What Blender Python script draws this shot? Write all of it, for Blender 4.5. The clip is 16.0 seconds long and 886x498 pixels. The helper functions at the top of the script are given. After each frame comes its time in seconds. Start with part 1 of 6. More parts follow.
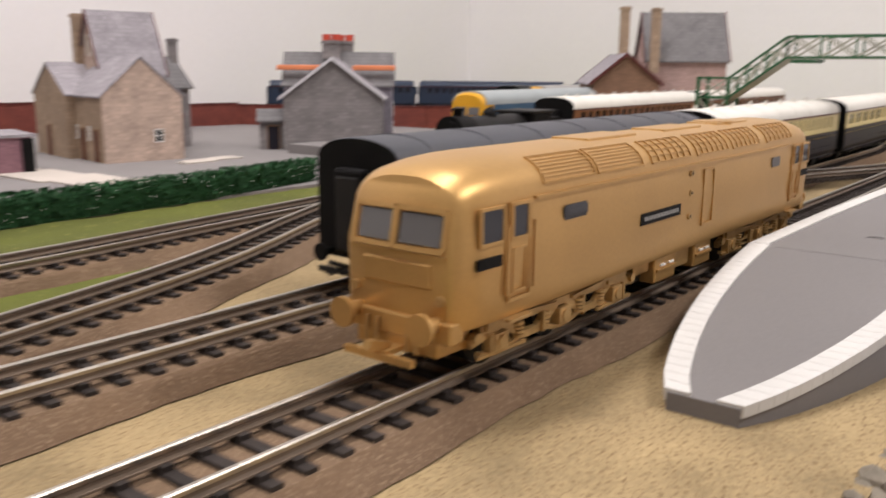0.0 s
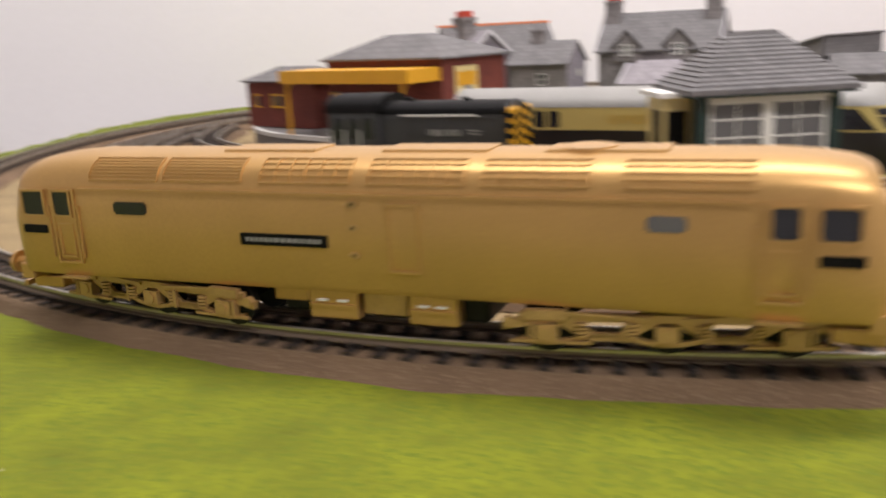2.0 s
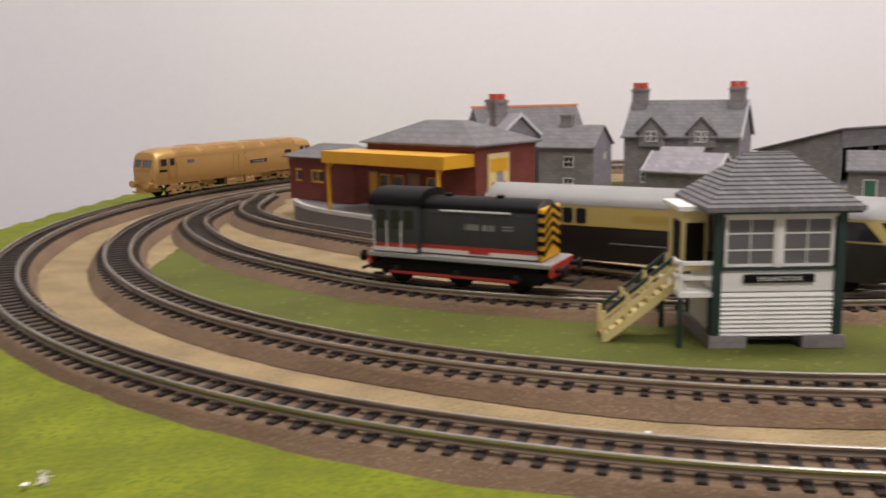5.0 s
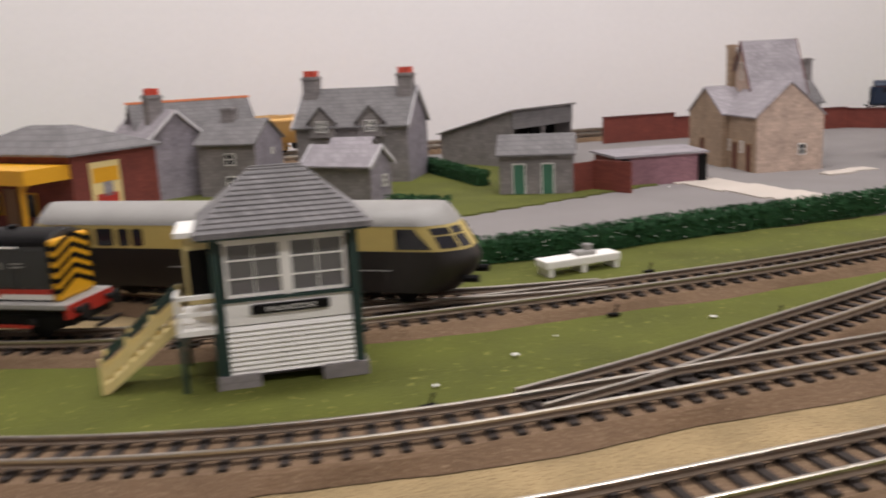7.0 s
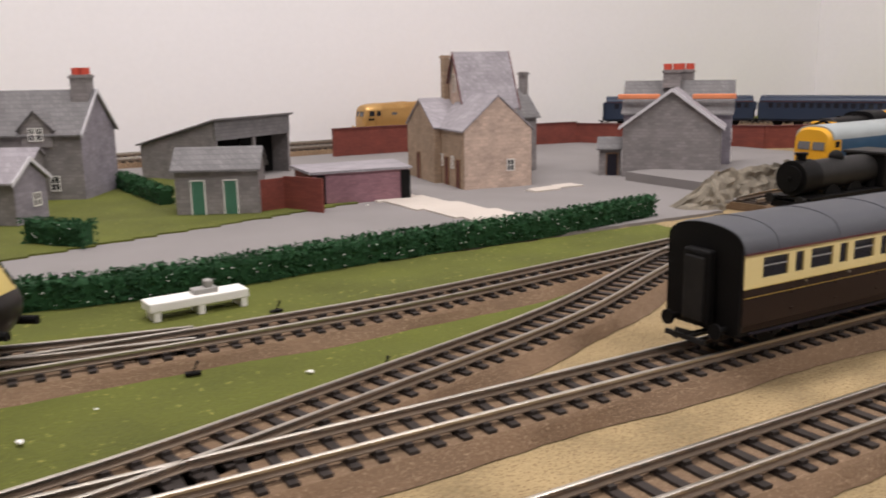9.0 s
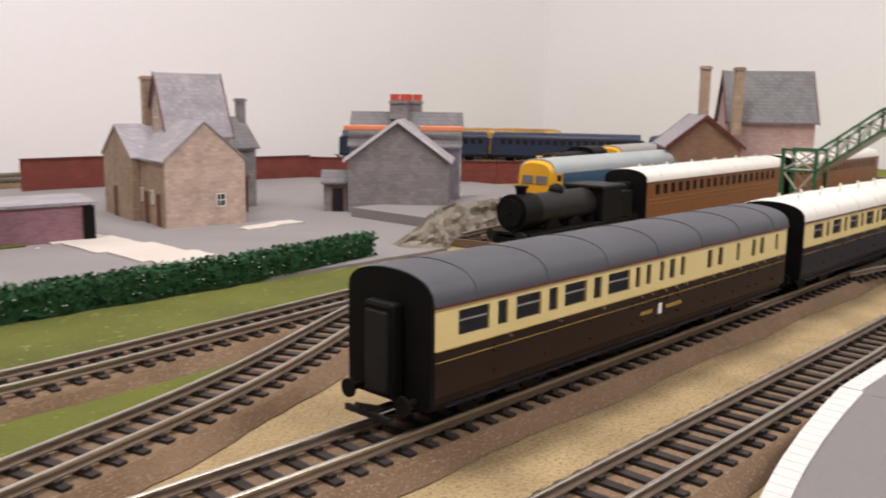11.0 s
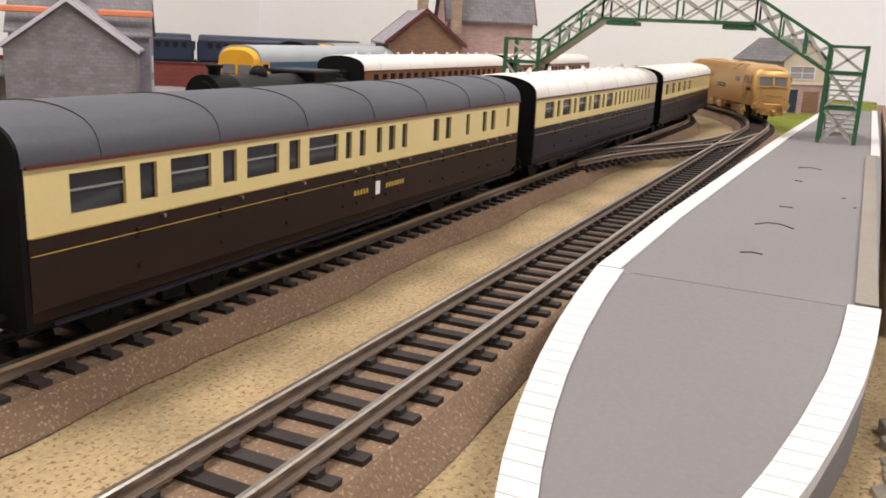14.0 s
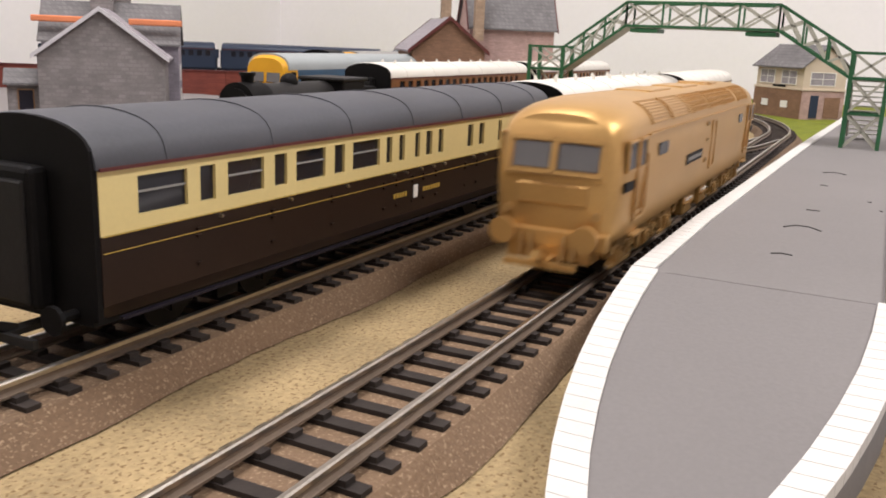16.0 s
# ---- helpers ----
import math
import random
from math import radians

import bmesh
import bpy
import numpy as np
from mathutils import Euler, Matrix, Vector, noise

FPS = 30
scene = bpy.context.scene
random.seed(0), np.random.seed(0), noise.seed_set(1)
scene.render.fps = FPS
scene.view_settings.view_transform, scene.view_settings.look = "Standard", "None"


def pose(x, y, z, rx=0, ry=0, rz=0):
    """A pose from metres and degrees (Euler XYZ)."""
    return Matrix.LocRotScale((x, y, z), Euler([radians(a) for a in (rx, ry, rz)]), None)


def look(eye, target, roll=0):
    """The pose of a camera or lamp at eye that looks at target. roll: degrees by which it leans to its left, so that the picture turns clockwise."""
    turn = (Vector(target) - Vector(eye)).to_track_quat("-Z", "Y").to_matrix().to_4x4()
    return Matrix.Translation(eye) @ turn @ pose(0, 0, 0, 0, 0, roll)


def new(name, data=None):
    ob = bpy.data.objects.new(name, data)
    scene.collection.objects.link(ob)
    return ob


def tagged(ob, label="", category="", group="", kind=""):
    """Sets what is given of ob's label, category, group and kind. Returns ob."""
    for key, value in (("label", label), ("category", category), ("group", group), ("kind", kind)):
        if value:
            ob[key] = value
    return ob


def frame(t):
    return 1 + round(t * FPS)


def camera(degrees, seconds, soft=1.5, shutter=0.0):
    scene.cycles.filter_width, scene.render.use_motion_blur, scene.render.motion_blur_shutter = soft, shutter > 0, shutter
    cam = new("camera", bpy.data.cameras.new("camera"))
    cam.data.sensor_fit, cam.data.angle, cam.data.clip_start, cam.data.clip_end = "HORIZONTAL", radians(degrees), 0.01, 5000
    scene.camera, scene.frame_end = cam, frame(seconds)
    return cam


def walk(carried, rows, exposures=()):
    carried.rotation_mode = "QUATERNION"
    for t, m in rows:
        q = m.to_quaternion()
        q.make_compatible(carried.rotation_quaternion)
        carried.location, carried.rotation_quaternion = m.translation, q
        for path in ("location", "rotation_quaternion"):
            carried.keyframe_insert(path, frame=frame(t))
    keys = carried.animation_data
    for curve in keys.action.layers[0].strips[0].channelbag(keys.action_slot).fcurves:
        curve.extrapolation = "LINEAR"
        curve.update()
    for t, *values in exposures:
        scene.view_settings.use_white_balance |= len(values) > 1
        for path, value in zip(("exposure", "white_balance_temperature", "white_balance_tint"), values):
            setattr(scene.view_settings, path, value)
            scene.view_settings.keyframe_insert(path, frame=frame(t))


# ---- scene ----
cam = camera(54.0, 16.0, soft=1.8, shutter=0.6)
PATH = [
    (0, (0.225, 0.231, 0.080), (1.760, 1.445, -0.330), 0.4),
    (0.2, (0.215, 0.224, 0.082), (1.679, 1.507, -0.359), -0.3),
    (0.5, (0.193, 0.203, 0.083), (1.523, 1.614, -0.377), -0.8),
    (1, (0.143, 0.182, 0.081), (1.142, 1.853, -0.376), 0.7),
    (1.2, (0.097, 0.169, 0.082), (0.976, 1.918, -0.365), 1.2),
    (1.5, (0.028, 0.167, 0.083), (0.619, 2.009, -0.427), 0.2),
    (2, (-0.042, 0.173, 0.091), (0.103, 2.107, -0.398), -3.0),
    (2.5, (-0.074, 0.153, 0.102), (-0.119, 2.110, -0.310), -1.3),
    (3, (-0.091, 0.139, 0.103), (-0.181, 2.095, -0.302), -0.4),
    (3.2, (-0.092, 0.137, 0.104), (-0.190, 2.094, -0.290), -0.5),
    (5.3, (-0.032, 0.152, 0.114), (0.148, 2.111, -0.248), -1.3),
    (5.5, (-0.019, 0.155, 0.114), (0.215, 2.106, -0.261), -1.4),
    (6, (0.002, 0.154, 0.121), (0.339, 2.090, -0.254), -1.0),
    (6.2, (0.010, 0.158, 0.116), (0.388, 2.086, -0.254), -1.7),
    (6.5, (0.035, 0.159, 0.122), (0.473, 2.069, -0.280), -2.0),
    (7, (0.076, 0.175, 0.121), (0.643, 2.046, -0.302), -2.8),
    (7.5, (0.125, 0.185, 0.122), (0.842, 1.995, -0.333), -3.5),
    (8, (0.152, 0.195, 0.119), (0.972, 1.969, -0.307), -2.4),
    (8.5, (0.169, 0.201, 0.118), (1.084, 1.930, -0.300), -1.8),
    (9, (0.187, 0.206, 0.115), (1.175, 1.894, -0.302), -1.0),
    (9.5, (0.210, 0.213, 0.112), (1.301, 1.841, -0.287), -1.0),
    (9.7, (0.220, 0.218, 0.110), (1.367, 1.811, -0.275), -0.1),
    (11.8, (0.286, 0.257, 0.099), (1.857, 1.426, -0.307), -0.4),
    (12, (0.296, 0.260, 0.096), (1.902, 1.369, -0.338), -0.3),
    (12.5, (0.308, 0.269, 0.085), (2.004, 1.238, -0.347), 1.5),
    (13, (0.313, 0.274, 0.081), (2.035, 1.186, -0.371), 2.0),
    (13.5, (0.318, 0.277, 0.078), (2.068, 1.128, -0.384), 2.4),
    (14, (0.323, 0.278, 0.074), (2.080, 1.104, -0.406), 2.6),
    (14.5, (0.322, 0.278, 0.074), (2.082, 1.101, -0.400), 2.4),
    (15, (0.320, 0.278, 0.073), (2.077, 1.112, -0.396), 2.1),
    (15.5, (0.318, 0.280, 0.074), (2.070, 1.123, -0.395), 2.4),
    (16, (0.313, 0.280, 0.074), (2.057, 1.141, -0.392), 2.4),
]
import collections

walk(cam, [(t, look(eye, target, roll)) for t, eye, target, roll in PATH],
     exposures=[(0, 0.0), (1.5, -0.05), (2.1, 0.2), (3, 0.05), (5.5, -0.16), (6.5, -0.25), (8, -0.18), (9.5, -0.06), (12, 0.12), (14.5, 0.18), (16, 0.17)])

# ---------------------------------------------------------------- light
world = bpy.data.worlds.new("world")
world.use_nodes = True
world.node_tree.nodes["Background"].inputs[0].default_value = (0.9, 0.92, 1.0, 1)
world.node_tree.nodes["Background"].inputs[1].default_value = 0.05
scene.world = world


def ceiling_lamp(x, y, sx, sy, power):
    data = bpy.data.lights.new("ceiling_panel", "AREA")
    data.shape, data.size, data.size_y, data.energy = "RECTANGLE", sx, sy, power
    data.color = (1.0, 0.95, 0.955)
    ob = new("ceiling_panel", data)
    ob.matrix_world = pose(x, y, 1.52)
    return ob


ceiling_lamp(0.25, 0.72, 1.5, 0.30, 25)
ceiling_lamp(0.7, -0.7, 1.5, 0.30, 28)
scene.view_settings.exposure = 0.0

# ---------------------------------------------------------------- materials


def mat(name, color, rough=0.6, metal=0.0, vary=0.12, scale=60.0, bump=0.15, fine=900.0, coat=0.0, island=0.0, objrand=0.0,
        speck=None, spec=0.5):
    """A painted or natural surface: colour varied at two scales, with a fine relief. speck: (colour, scale, threshold)."""
    m = bpy.data.materials.new(name)
    m.use_nodes = True
    nt = m.node_tree
    b = nt.nodes["Principled BSDF"]
    b.inputs["Roughness"].default_value = rough
    b.inputs["Metallic"].default_value = metal
    b.inputs["Coat Weight"].default_value = coat
    b.inputs["Specular IOR Level"].default_value = spec
    tc = nt.nodes.new("ShaderNodeTexCoord")
    n1, n2 = nt.nodes.new("ShaderNodeTexNoise"), nt.nodes.new("ShaderNodeTexNoise")
    n1.inputs["Scale"].default_value, n2.inputs["Scale"].default_value = scale, fine
    n1.inputs["Detail"].default_value = 4
    for n in (n1, n2):
        nt.links.new(tc.outputs["Object"], n.inputs["Vector"])
    add = nt.nodes.new("ShaderNodeMath")
    add.operation = "MULTIPLY_ADD"
    nt.links.new(n1.outputs["Fac"], add.inputs[0])
    add.inputs[1].default_value = 0.6
    mul = nt.nodes.new("ShaderNodeMath")
    mul.operation = "MULTIPLY"
    nt.links.new(n2.outputs["Fac"], mul.inputs[0])
    mul.inputs[1].default_value = 0.4
    nt.links.new(mul.outputs[0], add.inputs[2])
    last = add.outputs[0]
    if island or objrand:
        g = nt.nodes.new("ShaderNodeNewGeometry" if island else "ShaderNodeObjectInfo")
        k = nt.nodes.new("ShaderNodeMath")
        k.operation = "MULTIPLY_ADD"
        nt.links.new(g.outputs["Random Per Island" if island else "Random"], k.inputs[0])
        k.inputs[1].default_value = island or objrand
        nt.links.new(last, k.inputs[2])
        last = k.outputs[0]
    ramp = nt.nodes.new("ShaderNodeValToRGB")
    c = Vector(color)
    lo, hi = c * (1 - vary * 2.2), c * (1 + vary * 2.2)
    ramp.color_ramp.elements[0].position, ramp.color_ramp.elements[1].position = 0.25, 0.8 + (island or objrand)
    ramp.color_ramp.elements[0].color = (*[max(0, v) for v in lo], 1)
    ramp.color_ramp.elements[1].color = (*[min(1, v) for v in hi], 1)
    nt.links.new(last, ramp.inputs[0])
    out = ramp.outputs[0]
    if speck:
        sc, ss, th = speck
        n3 = nt.nodes.new("ShaderNodeTexNoise")
        n3.inputs["Scale"].default_value, n3.inputs["Detail"].default_value = ss, 2
        nt.links.new(tc.outputs["Object"], n3.inputs["Vector"])
        cut = nt.nodes.new("ShaderNodeMapRange")
        cut.inputs["From Min"].default_value, cut.inputs["From Max"].default_value = th, th + 0.05
        nt.links.new(n3.outputs["Fac"], cut.inputs["Value"])
        mx = nt.nodes.new("ShaderNodeMix")
        mx.data_type = "RGBA"
        nt.links.new(cut.outputs[0], mx.inputs[0])
        nt.links.new(out, mx.inputs[6])
        mx.inputs[7].default_value = (*sc, 1)
        out = mx.outputs[2]
    nt.links.new(out, b.inputs["Base Color"])
    if bump:
        bp = nt.nodes.new("ShaderNodeBump")
        bp.inputs["Strength"].default_value, bp.inputs["Distance"].default_value = bump, 0.0008
        nt.links.new(last if not (island or objrand) else add.outputs[0], bp.inputs["Height"])
        nt.links.new(bp.outputs[0], b.inputs["Normal"])
    return m


def glass(name, color=(0.02, 0.02, 0.025), rough=0.08):
    m = bpy.data.materials.new(name)
    m.use_nodes = True
    b = m.node_tree.nodes["Principled BSDF"]
    b.inputs["Base Color"].default_value = (*color, 1)
    b.inputs["Roughness"].default_value = rough
    b.inputs["IOR"].default_value = 1.5
    return m


def courses(name, color, mortar, bw, bh, rough=0.8, vary=0.15):
    """Printed card brick or stone in courses, with a slight relief."""
    m = mat(name, color, rough, vary=vary, bump=0.1)
    nt = m.node_tree
    b = nt.nodes["Principled BSDF"]
    base = b.inputs["Base Color"].links[0].from_socket
    br = nt.nodes.new("ShaderNodeTexBrick")
    br.inputs["Scale"].default_value = 1.0
    br.inputs["Brick Width"].default_value, br.inputs["Row Height"].default_value = bw, bh
    br.inputs["Mortar Size"].default_value = bh * 0.12
    br.inputs["Color2"].default_value = (0.75, 0.75, 0.75, 1)
    br.inputs["Color1"].default_value = (1, 1, 1, 1)
    br.inputs["Mortar"].default_value = (*mortar, 1)
    tc = nt.nodes.new("ShaderNodeTexCoord")
    sep, com, ad = nt.nodes.new("ShaderNodeSeparateXYZ"), nt.nodes.new("ShaderNodeCombineXYZ"), nt.nodes.new("ShaderNodeMath")
    nt.links.new(tc.outputs["Object"], sep.inputs[0])
    nt.links.new(sep.outputs[0], ad.inputs[0])
    nt.links.new(sep.outputs[1], ad.inputs[1])
    nt.links.new(ad.outputs[0], com.inputs[0])
    nt.links.new(sep.outputs[2], com.inputs[1])
    nt.links.new(com.outputs[0], br.inputs["Vector"])
    mx = nt.nodes.new("ShaderNodeMix")
    mx.data_type, mx.blend_type = "RGBA", "MULTIPLY"
    mx.inputs[0].default_value = 1.0
    nt.links.new(base, mx.inputs[6])
    nt.links.new(br.outputs["Color"], mx.inputs[7])
    nt.links.new(mx.outputs[2], b.inputs["Base Color"])
    return m


WALLPAINT = mat("wall_paint", (0.90, 0.875, 0.875), 0.8, vary=0.015, scale=3, bump=0.2, fine=140)
CORK = mat("cork_sand", (0.325, 0.238, 0.120), 0.95, vary=0.24, scale=35, bump=1.0, fine=650, speck=((0.17, 0.105, 0.045), 950, 0.58))
BALLAST = mat("brown_trackbed", (0.165, 0.104, 0.060), 0.95, vary=0.14, scale=30, bump=1.0, fine=1000, speck=((0.30, 0.21, 0.13), 1500, 0.60))
LIME = mat("lime_grass", (0.168, 0.190, 0.004), 0.95, vary=0.22, scale=40, bump=1.0, fine=500, speck=((0.115, 0.150, 0.004), 520, 0.55))
MOSS = mat("moss_grass", (0.090, 0.100, 0.010), 0.95, vary=0.2, scale=18, bump=0.9, fine=700, speck=((0.2, 0.19, 0.04), 300, 0.66))
YARD = mat("grey_yard_card", (0.225, 0.207, 0.20), 0.85, vary=0.06, scale=14, bump=0.1)
PATHCARD = mat("pale_path_card", (0.55, 0.49, 0.43), 0.85, vary=0.06, scale=14, bump=0.1)
STEEL = mat("nickel_rail", (0.50, 0.46, 0.40), 0.3, 1.0, vary=0.12, scale=40, bump=0.05)
RUSTSIDE = mat("rail_web", (0.20, 0.15, 0.11), 0.55, 0.5, vary=0.12, scale=60)
SLEEPER = mat("black_sleeper", (0.030, 0.024, 0.021), 0.6, spec=0.2, vary=0.15, objrand=0.5, scale=200)
SLEEPERJ = mat("dusty_sleeper", (0.042, 0.033, 0.028), 0.65, spec=0.2, vary=0.18, island=0.5, scale=200)
GOLD = mat("gold_paint", (0.56, 0.335, 0.120), 0.38, 0.62, vary=0.05, scale=40, bump=0.05)
GOLDD = mat("gold_paint_frames", (0.50, 0.315, 0.125), 0.40, 0.5, vary=0.12, scale=120, bump=0.1)
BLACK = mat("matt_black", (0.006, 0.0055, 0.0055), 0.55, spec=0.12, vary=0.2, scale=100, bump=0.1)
DARK = mat("charcoal_metal", (0.016, 0.015, 0.0145), 0.5, spec=0.2, vary=0.2, scale=100, bump=0.1)
GLASS = glass("dark_glazing")
GLASSL = glass("pale_glazing", (0.13, 0.125, 0.125), 0.15)
CREAM = mat("cream_paint", (0.74, 0.60, 0.27), 0.4, vary=0.03, scale=50, bump=0.02)
RCDARK = mat("railcar_dark_brown", (0.012, 0.009, 0.0075), 0.4, vary=0.1, scale=50, bump=0.02)
MUSTARD = mat("mustard_cream_paint", (0.52, 0.40, 0.13), 0.42, vary=0.04, scale=50, bump=0.02)
CHOC = mat("chocolate_paint", (0.024, 0.0135, 0.0095), 0.36, spec=0.25, vary=0.1, scale=50, bump=0.02)
NAVY = mat("indigo_paint", (0.015, 0.013, 0.021), 0.4, spec=0.25, vary=0.1, scale=50, bump=0.02)
ROOFG = mat("slate_grey_roof", (0.062, 0.064, 0.074), 0.55, vary=0.1, scale=30, bump=0.05)
ROOFW = mat("white_roof", (0.72, 0.69, 0.62), 0.6, vary=0.04, scale=30, bump=0.05)
WHITE = mat("white_paint", (0.82, 0.80, 0.75), 0.55, vary=0.04, scale=60, bump=0.05)
YELLOW = mat("yellow_paint", (0.72, 0.36, 0.01), 0.45, vary=0.05, scale=60, bump=0.03)
RED = mat("red_paint", (0.42, 0.03, 0.018), 0.45, vary=0.08, scale=80, bump=0.03)
GREEND = mat("dark_green_paint", (0.012, 0.035, 0.028), 0.5, vary=0.1, scale=80)
GREENB = mat("bridge_green_paint", (0.02, 0.11, 0.04), 0.5, vary=0.12, scale=80)
BRIDGEW = mat("weathered_white_lattice", (0.42, 0.41, 0.34), 0.6, vary=0.16, scale=120)
PLATG = mat("grey_platform", (0.182, 0.169, 0.163), 0.8, vary=0.05, scale=12, bump=0.15)
BUFFGREY = mat("buff_grey_card", (0.23, 0.205, 0.165), 0.85, vary=0.08, scale=30, bump=0.1)
PLATW = mat("white_platform_edge", (0.59, 0.574, 0.541), 0.75, vary=0.04, scale=60, objrand=0.12)
STONE = courses("grey_stone_card", (0.27, 0.245, 0.24), (0.8, 0.8, 0.8), 0.006, 0.003)
STONEV = courses("violet_grey_stone_card", (0.31, 0.28, 0.32), (0.85, 0.85, 0.85), 0.006, 0.003)
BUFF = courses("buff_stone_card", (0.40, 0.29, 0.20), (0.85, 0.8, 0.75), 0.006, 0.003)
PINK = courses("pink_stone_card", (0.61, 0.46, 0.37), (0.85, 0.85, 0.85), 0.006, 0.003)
PINKB = courses("pale_pink_brick_card", (0.50, 0.34, 0.30), (0.85, 0.85, 0.85), 0.004, 0.0015)
BROWNB = courses("brown_brick_card", (0.27, 0.15, 0.09), (0.85, 0.85, 0.85), 0.004, 0.0015)
BRICK = courses("red_brick_card", (0.20, 0.045, 0.03), (0.8, 0.75, 0.7), 0.004, 0.0015)
CABINC = mat("cream_cabin_card", (0.60, 0.50, 0.38), 0.8, vary=0.05, scale=40, bump=0.05)
MAUVE = courses("mauve_brick_card", (0.33, 0.17, 0.20), (0.85, 0.85, 0.85), 0.004, 0.0015)
SLATE = courses("grey_slate_card", (0.20, 0.19, 0.19), (0.7, 0.7, 0.7), 0.004, 0.0035)
SLATEV = courses("pale_slate_card", (0.36, 0.33, 0.35), (0.8, 0.8, 0.8), 0.004, 0.0035)
ORANGE = mat("orange_ridge", (0.75, 0.25, 0.11), 0.8, vary=0.08)
POT = mat("red_chimney_pot", (0.55, 0.07, 0.04), 0.8, vary=0.1)
BARGE = mat("white_bargeboard", (0.62, 0.60, 0.62), 0.7, vary=0.05)
MAROON = mat("maroon_bargeboard", (0.10, 0.018, 0.015), 0.6, vary=0.1)
HEDGE = mat("hedge_foam", (0.012, 0.055, 0.016), 0.9, vary=0.2, island=0.8, scale=90, bump=0.3)
ROCK = mat("plaster_rock", (0.22, 0.19, 0.145), 0.9, vary=0.25, scale=60, bump=0.9, fine=300)
ROOFL = mat("pale_blue_grey_roof", (0.33, 0.36, 0.36), 0.5, vary=0.08, scale=40, bump=0.02)
BLUE = mat("rail_blue_paint", (0.025, 0.085, 0.16), 0.4, vary=0.08, scale=40, bump=0.02)
NIGHT = mat("dark_blue_coach_paint", (0.012, 0.025, 0.055), 0.45, vary=0.08, scale=40, bump=0.02)
GREYP = mat("mid_grey_paint", (0.30, 0.29, 0.27), 0.5, vary=0.08, scale=40, bump=0.02)
UMBER = mat("umber_paint", (0.20, 0.075, 0.02), 0.4, vary=0.1, scale=50, bump=0.02)
EXEC = mat("executive_dark_grey", (0.045, 0.045, 0.048), 0.4, vary=0.08, scale=40, bump=0.02)
TIMBER = mat("timber_brown", (0.24, 0.13, 0.06), 0.6, vary=0.15)
GILT = mat("gilt_lettering", (0.60, 0.40, 0.08), 0.4, 0.2, vary=0.05)

# ---------------------------------------------------------------- mesh helpers


def part(name, bm, material, parent=None, label="", smooth=False, m=None):
    me = bpy.data.meshes.new(name)
    bmesh.ops.recalc_face_normals(bm, faces=bm.faces)
    bm.to_mesh(me)
    bm.free()
    me.materials.append(material)
    if smooth:
        for p in me.polygons:
            p.use_smooth = True
        me.set_sharp_from_angle(angle=radians(38))
    ob = new(name, me)
    if parent is not None:
        ob.parent = parent
    if m is not None:
        ob.matrix_basis = m
    if label:
        ob["label"] = label
    return ob


def thing(name, m, label, category, group="", kind=""):
    ob = new(name)
    ob.empty_display_size = 0.01
    ob.matrix_basis = m
    return tagged(ob, label, category, group, kind)


def box(bm, x0, x1, y0, y1, z0, z1):
    v = [bm.verts.new(p) for p in ((x0, y0, z0), (x1, y0, z0), (x1, y1, z0), (x0, y1, z0), (x0, y0, z1), (x1, y0, z1), (x1, y1, z1), (x0, y1, z1))]
    for f in ((0, 3, 2, 1), (4, 5, 6, 7), (0, 1, 5, 4), (1, 2, 6, 5), (2, 3, 7, 6), (3, 0, 4, 7)):
        bm.faces.new([v[i] for i in f])
    return v


def boxes(*dims):
    bm = bmesh.new()
    for d in dims:
        box(bm, *d)
    return bm


def bevelled(x0, x1, y0, y1, z0, z1, r, seg=2):
    bm = boxes((x0, x1, y0, y1, z0, z1))
    bmesh.ops.bevel(bm, geom=bm.edges[:], offset=r, segments=seg, affect="EDGES", profile=0.5)
    return bm


def bar(bm, a, b, w, h=None):
    """A square bar from a to b."""
    a, b = Vector(a), Vector(b)
    d = (b - a).normalized()
    u = d.cross(Vector((0, 0, 1)))
    u = u.normalized() if u.length > 1e-4 else Vector((1, 0, 0))
    n = u.cross(d)
    u, n = u * w / 2, n * (h or w) / 2
    v = [bm.verts.new(p + s) for p in (a, b) for s in (u + n, u - n, -u - n, -u + n)]
    for f in ((0, 1, 2, 3), (7, 6, 5, 4), (0, 4, 5, 1), (1, 5, 6, 2), (2, 6, 7, 3), (3, 7, 4, 0)):
        bm.faces.new([v[i] for i in f])


def cyl(bm, a, b, r, seg=12, r2=None):
    a, b = Vector(a), Vector(b)
    q = (b - a).to_track_quat("Z", "Y").to_matrix().to_4x4()
    bmesh.ops.create_cone(bm, cap_ends=True, segments=seg, radius1=r, radius2=r if r2 is None else r2, depth=(b - a).length,
                          matrix=Matrix.Translation((a + b) / 2) @ q)


def prism(bm, outline, axis, a, b):
    """Extrudes an outline of (u, v) along axis x or y from a to b."""
    def at(u, v, w):
        return (w, u, v) if axis == "x" else (u, w, v)
    p = [bm.verts.new(at(u, v, a)) for u, v in outline]
    q = [bm.verts.new(at(u, v, b)) for u, v in outline]
    bm.faces.new(p)
    bm.faces.new(q[::-1])
    for i in range(len(p)):
        j = (i + 1) % len(p)
        bm.faces.new((p[i], q[i], q[j], p[j]))


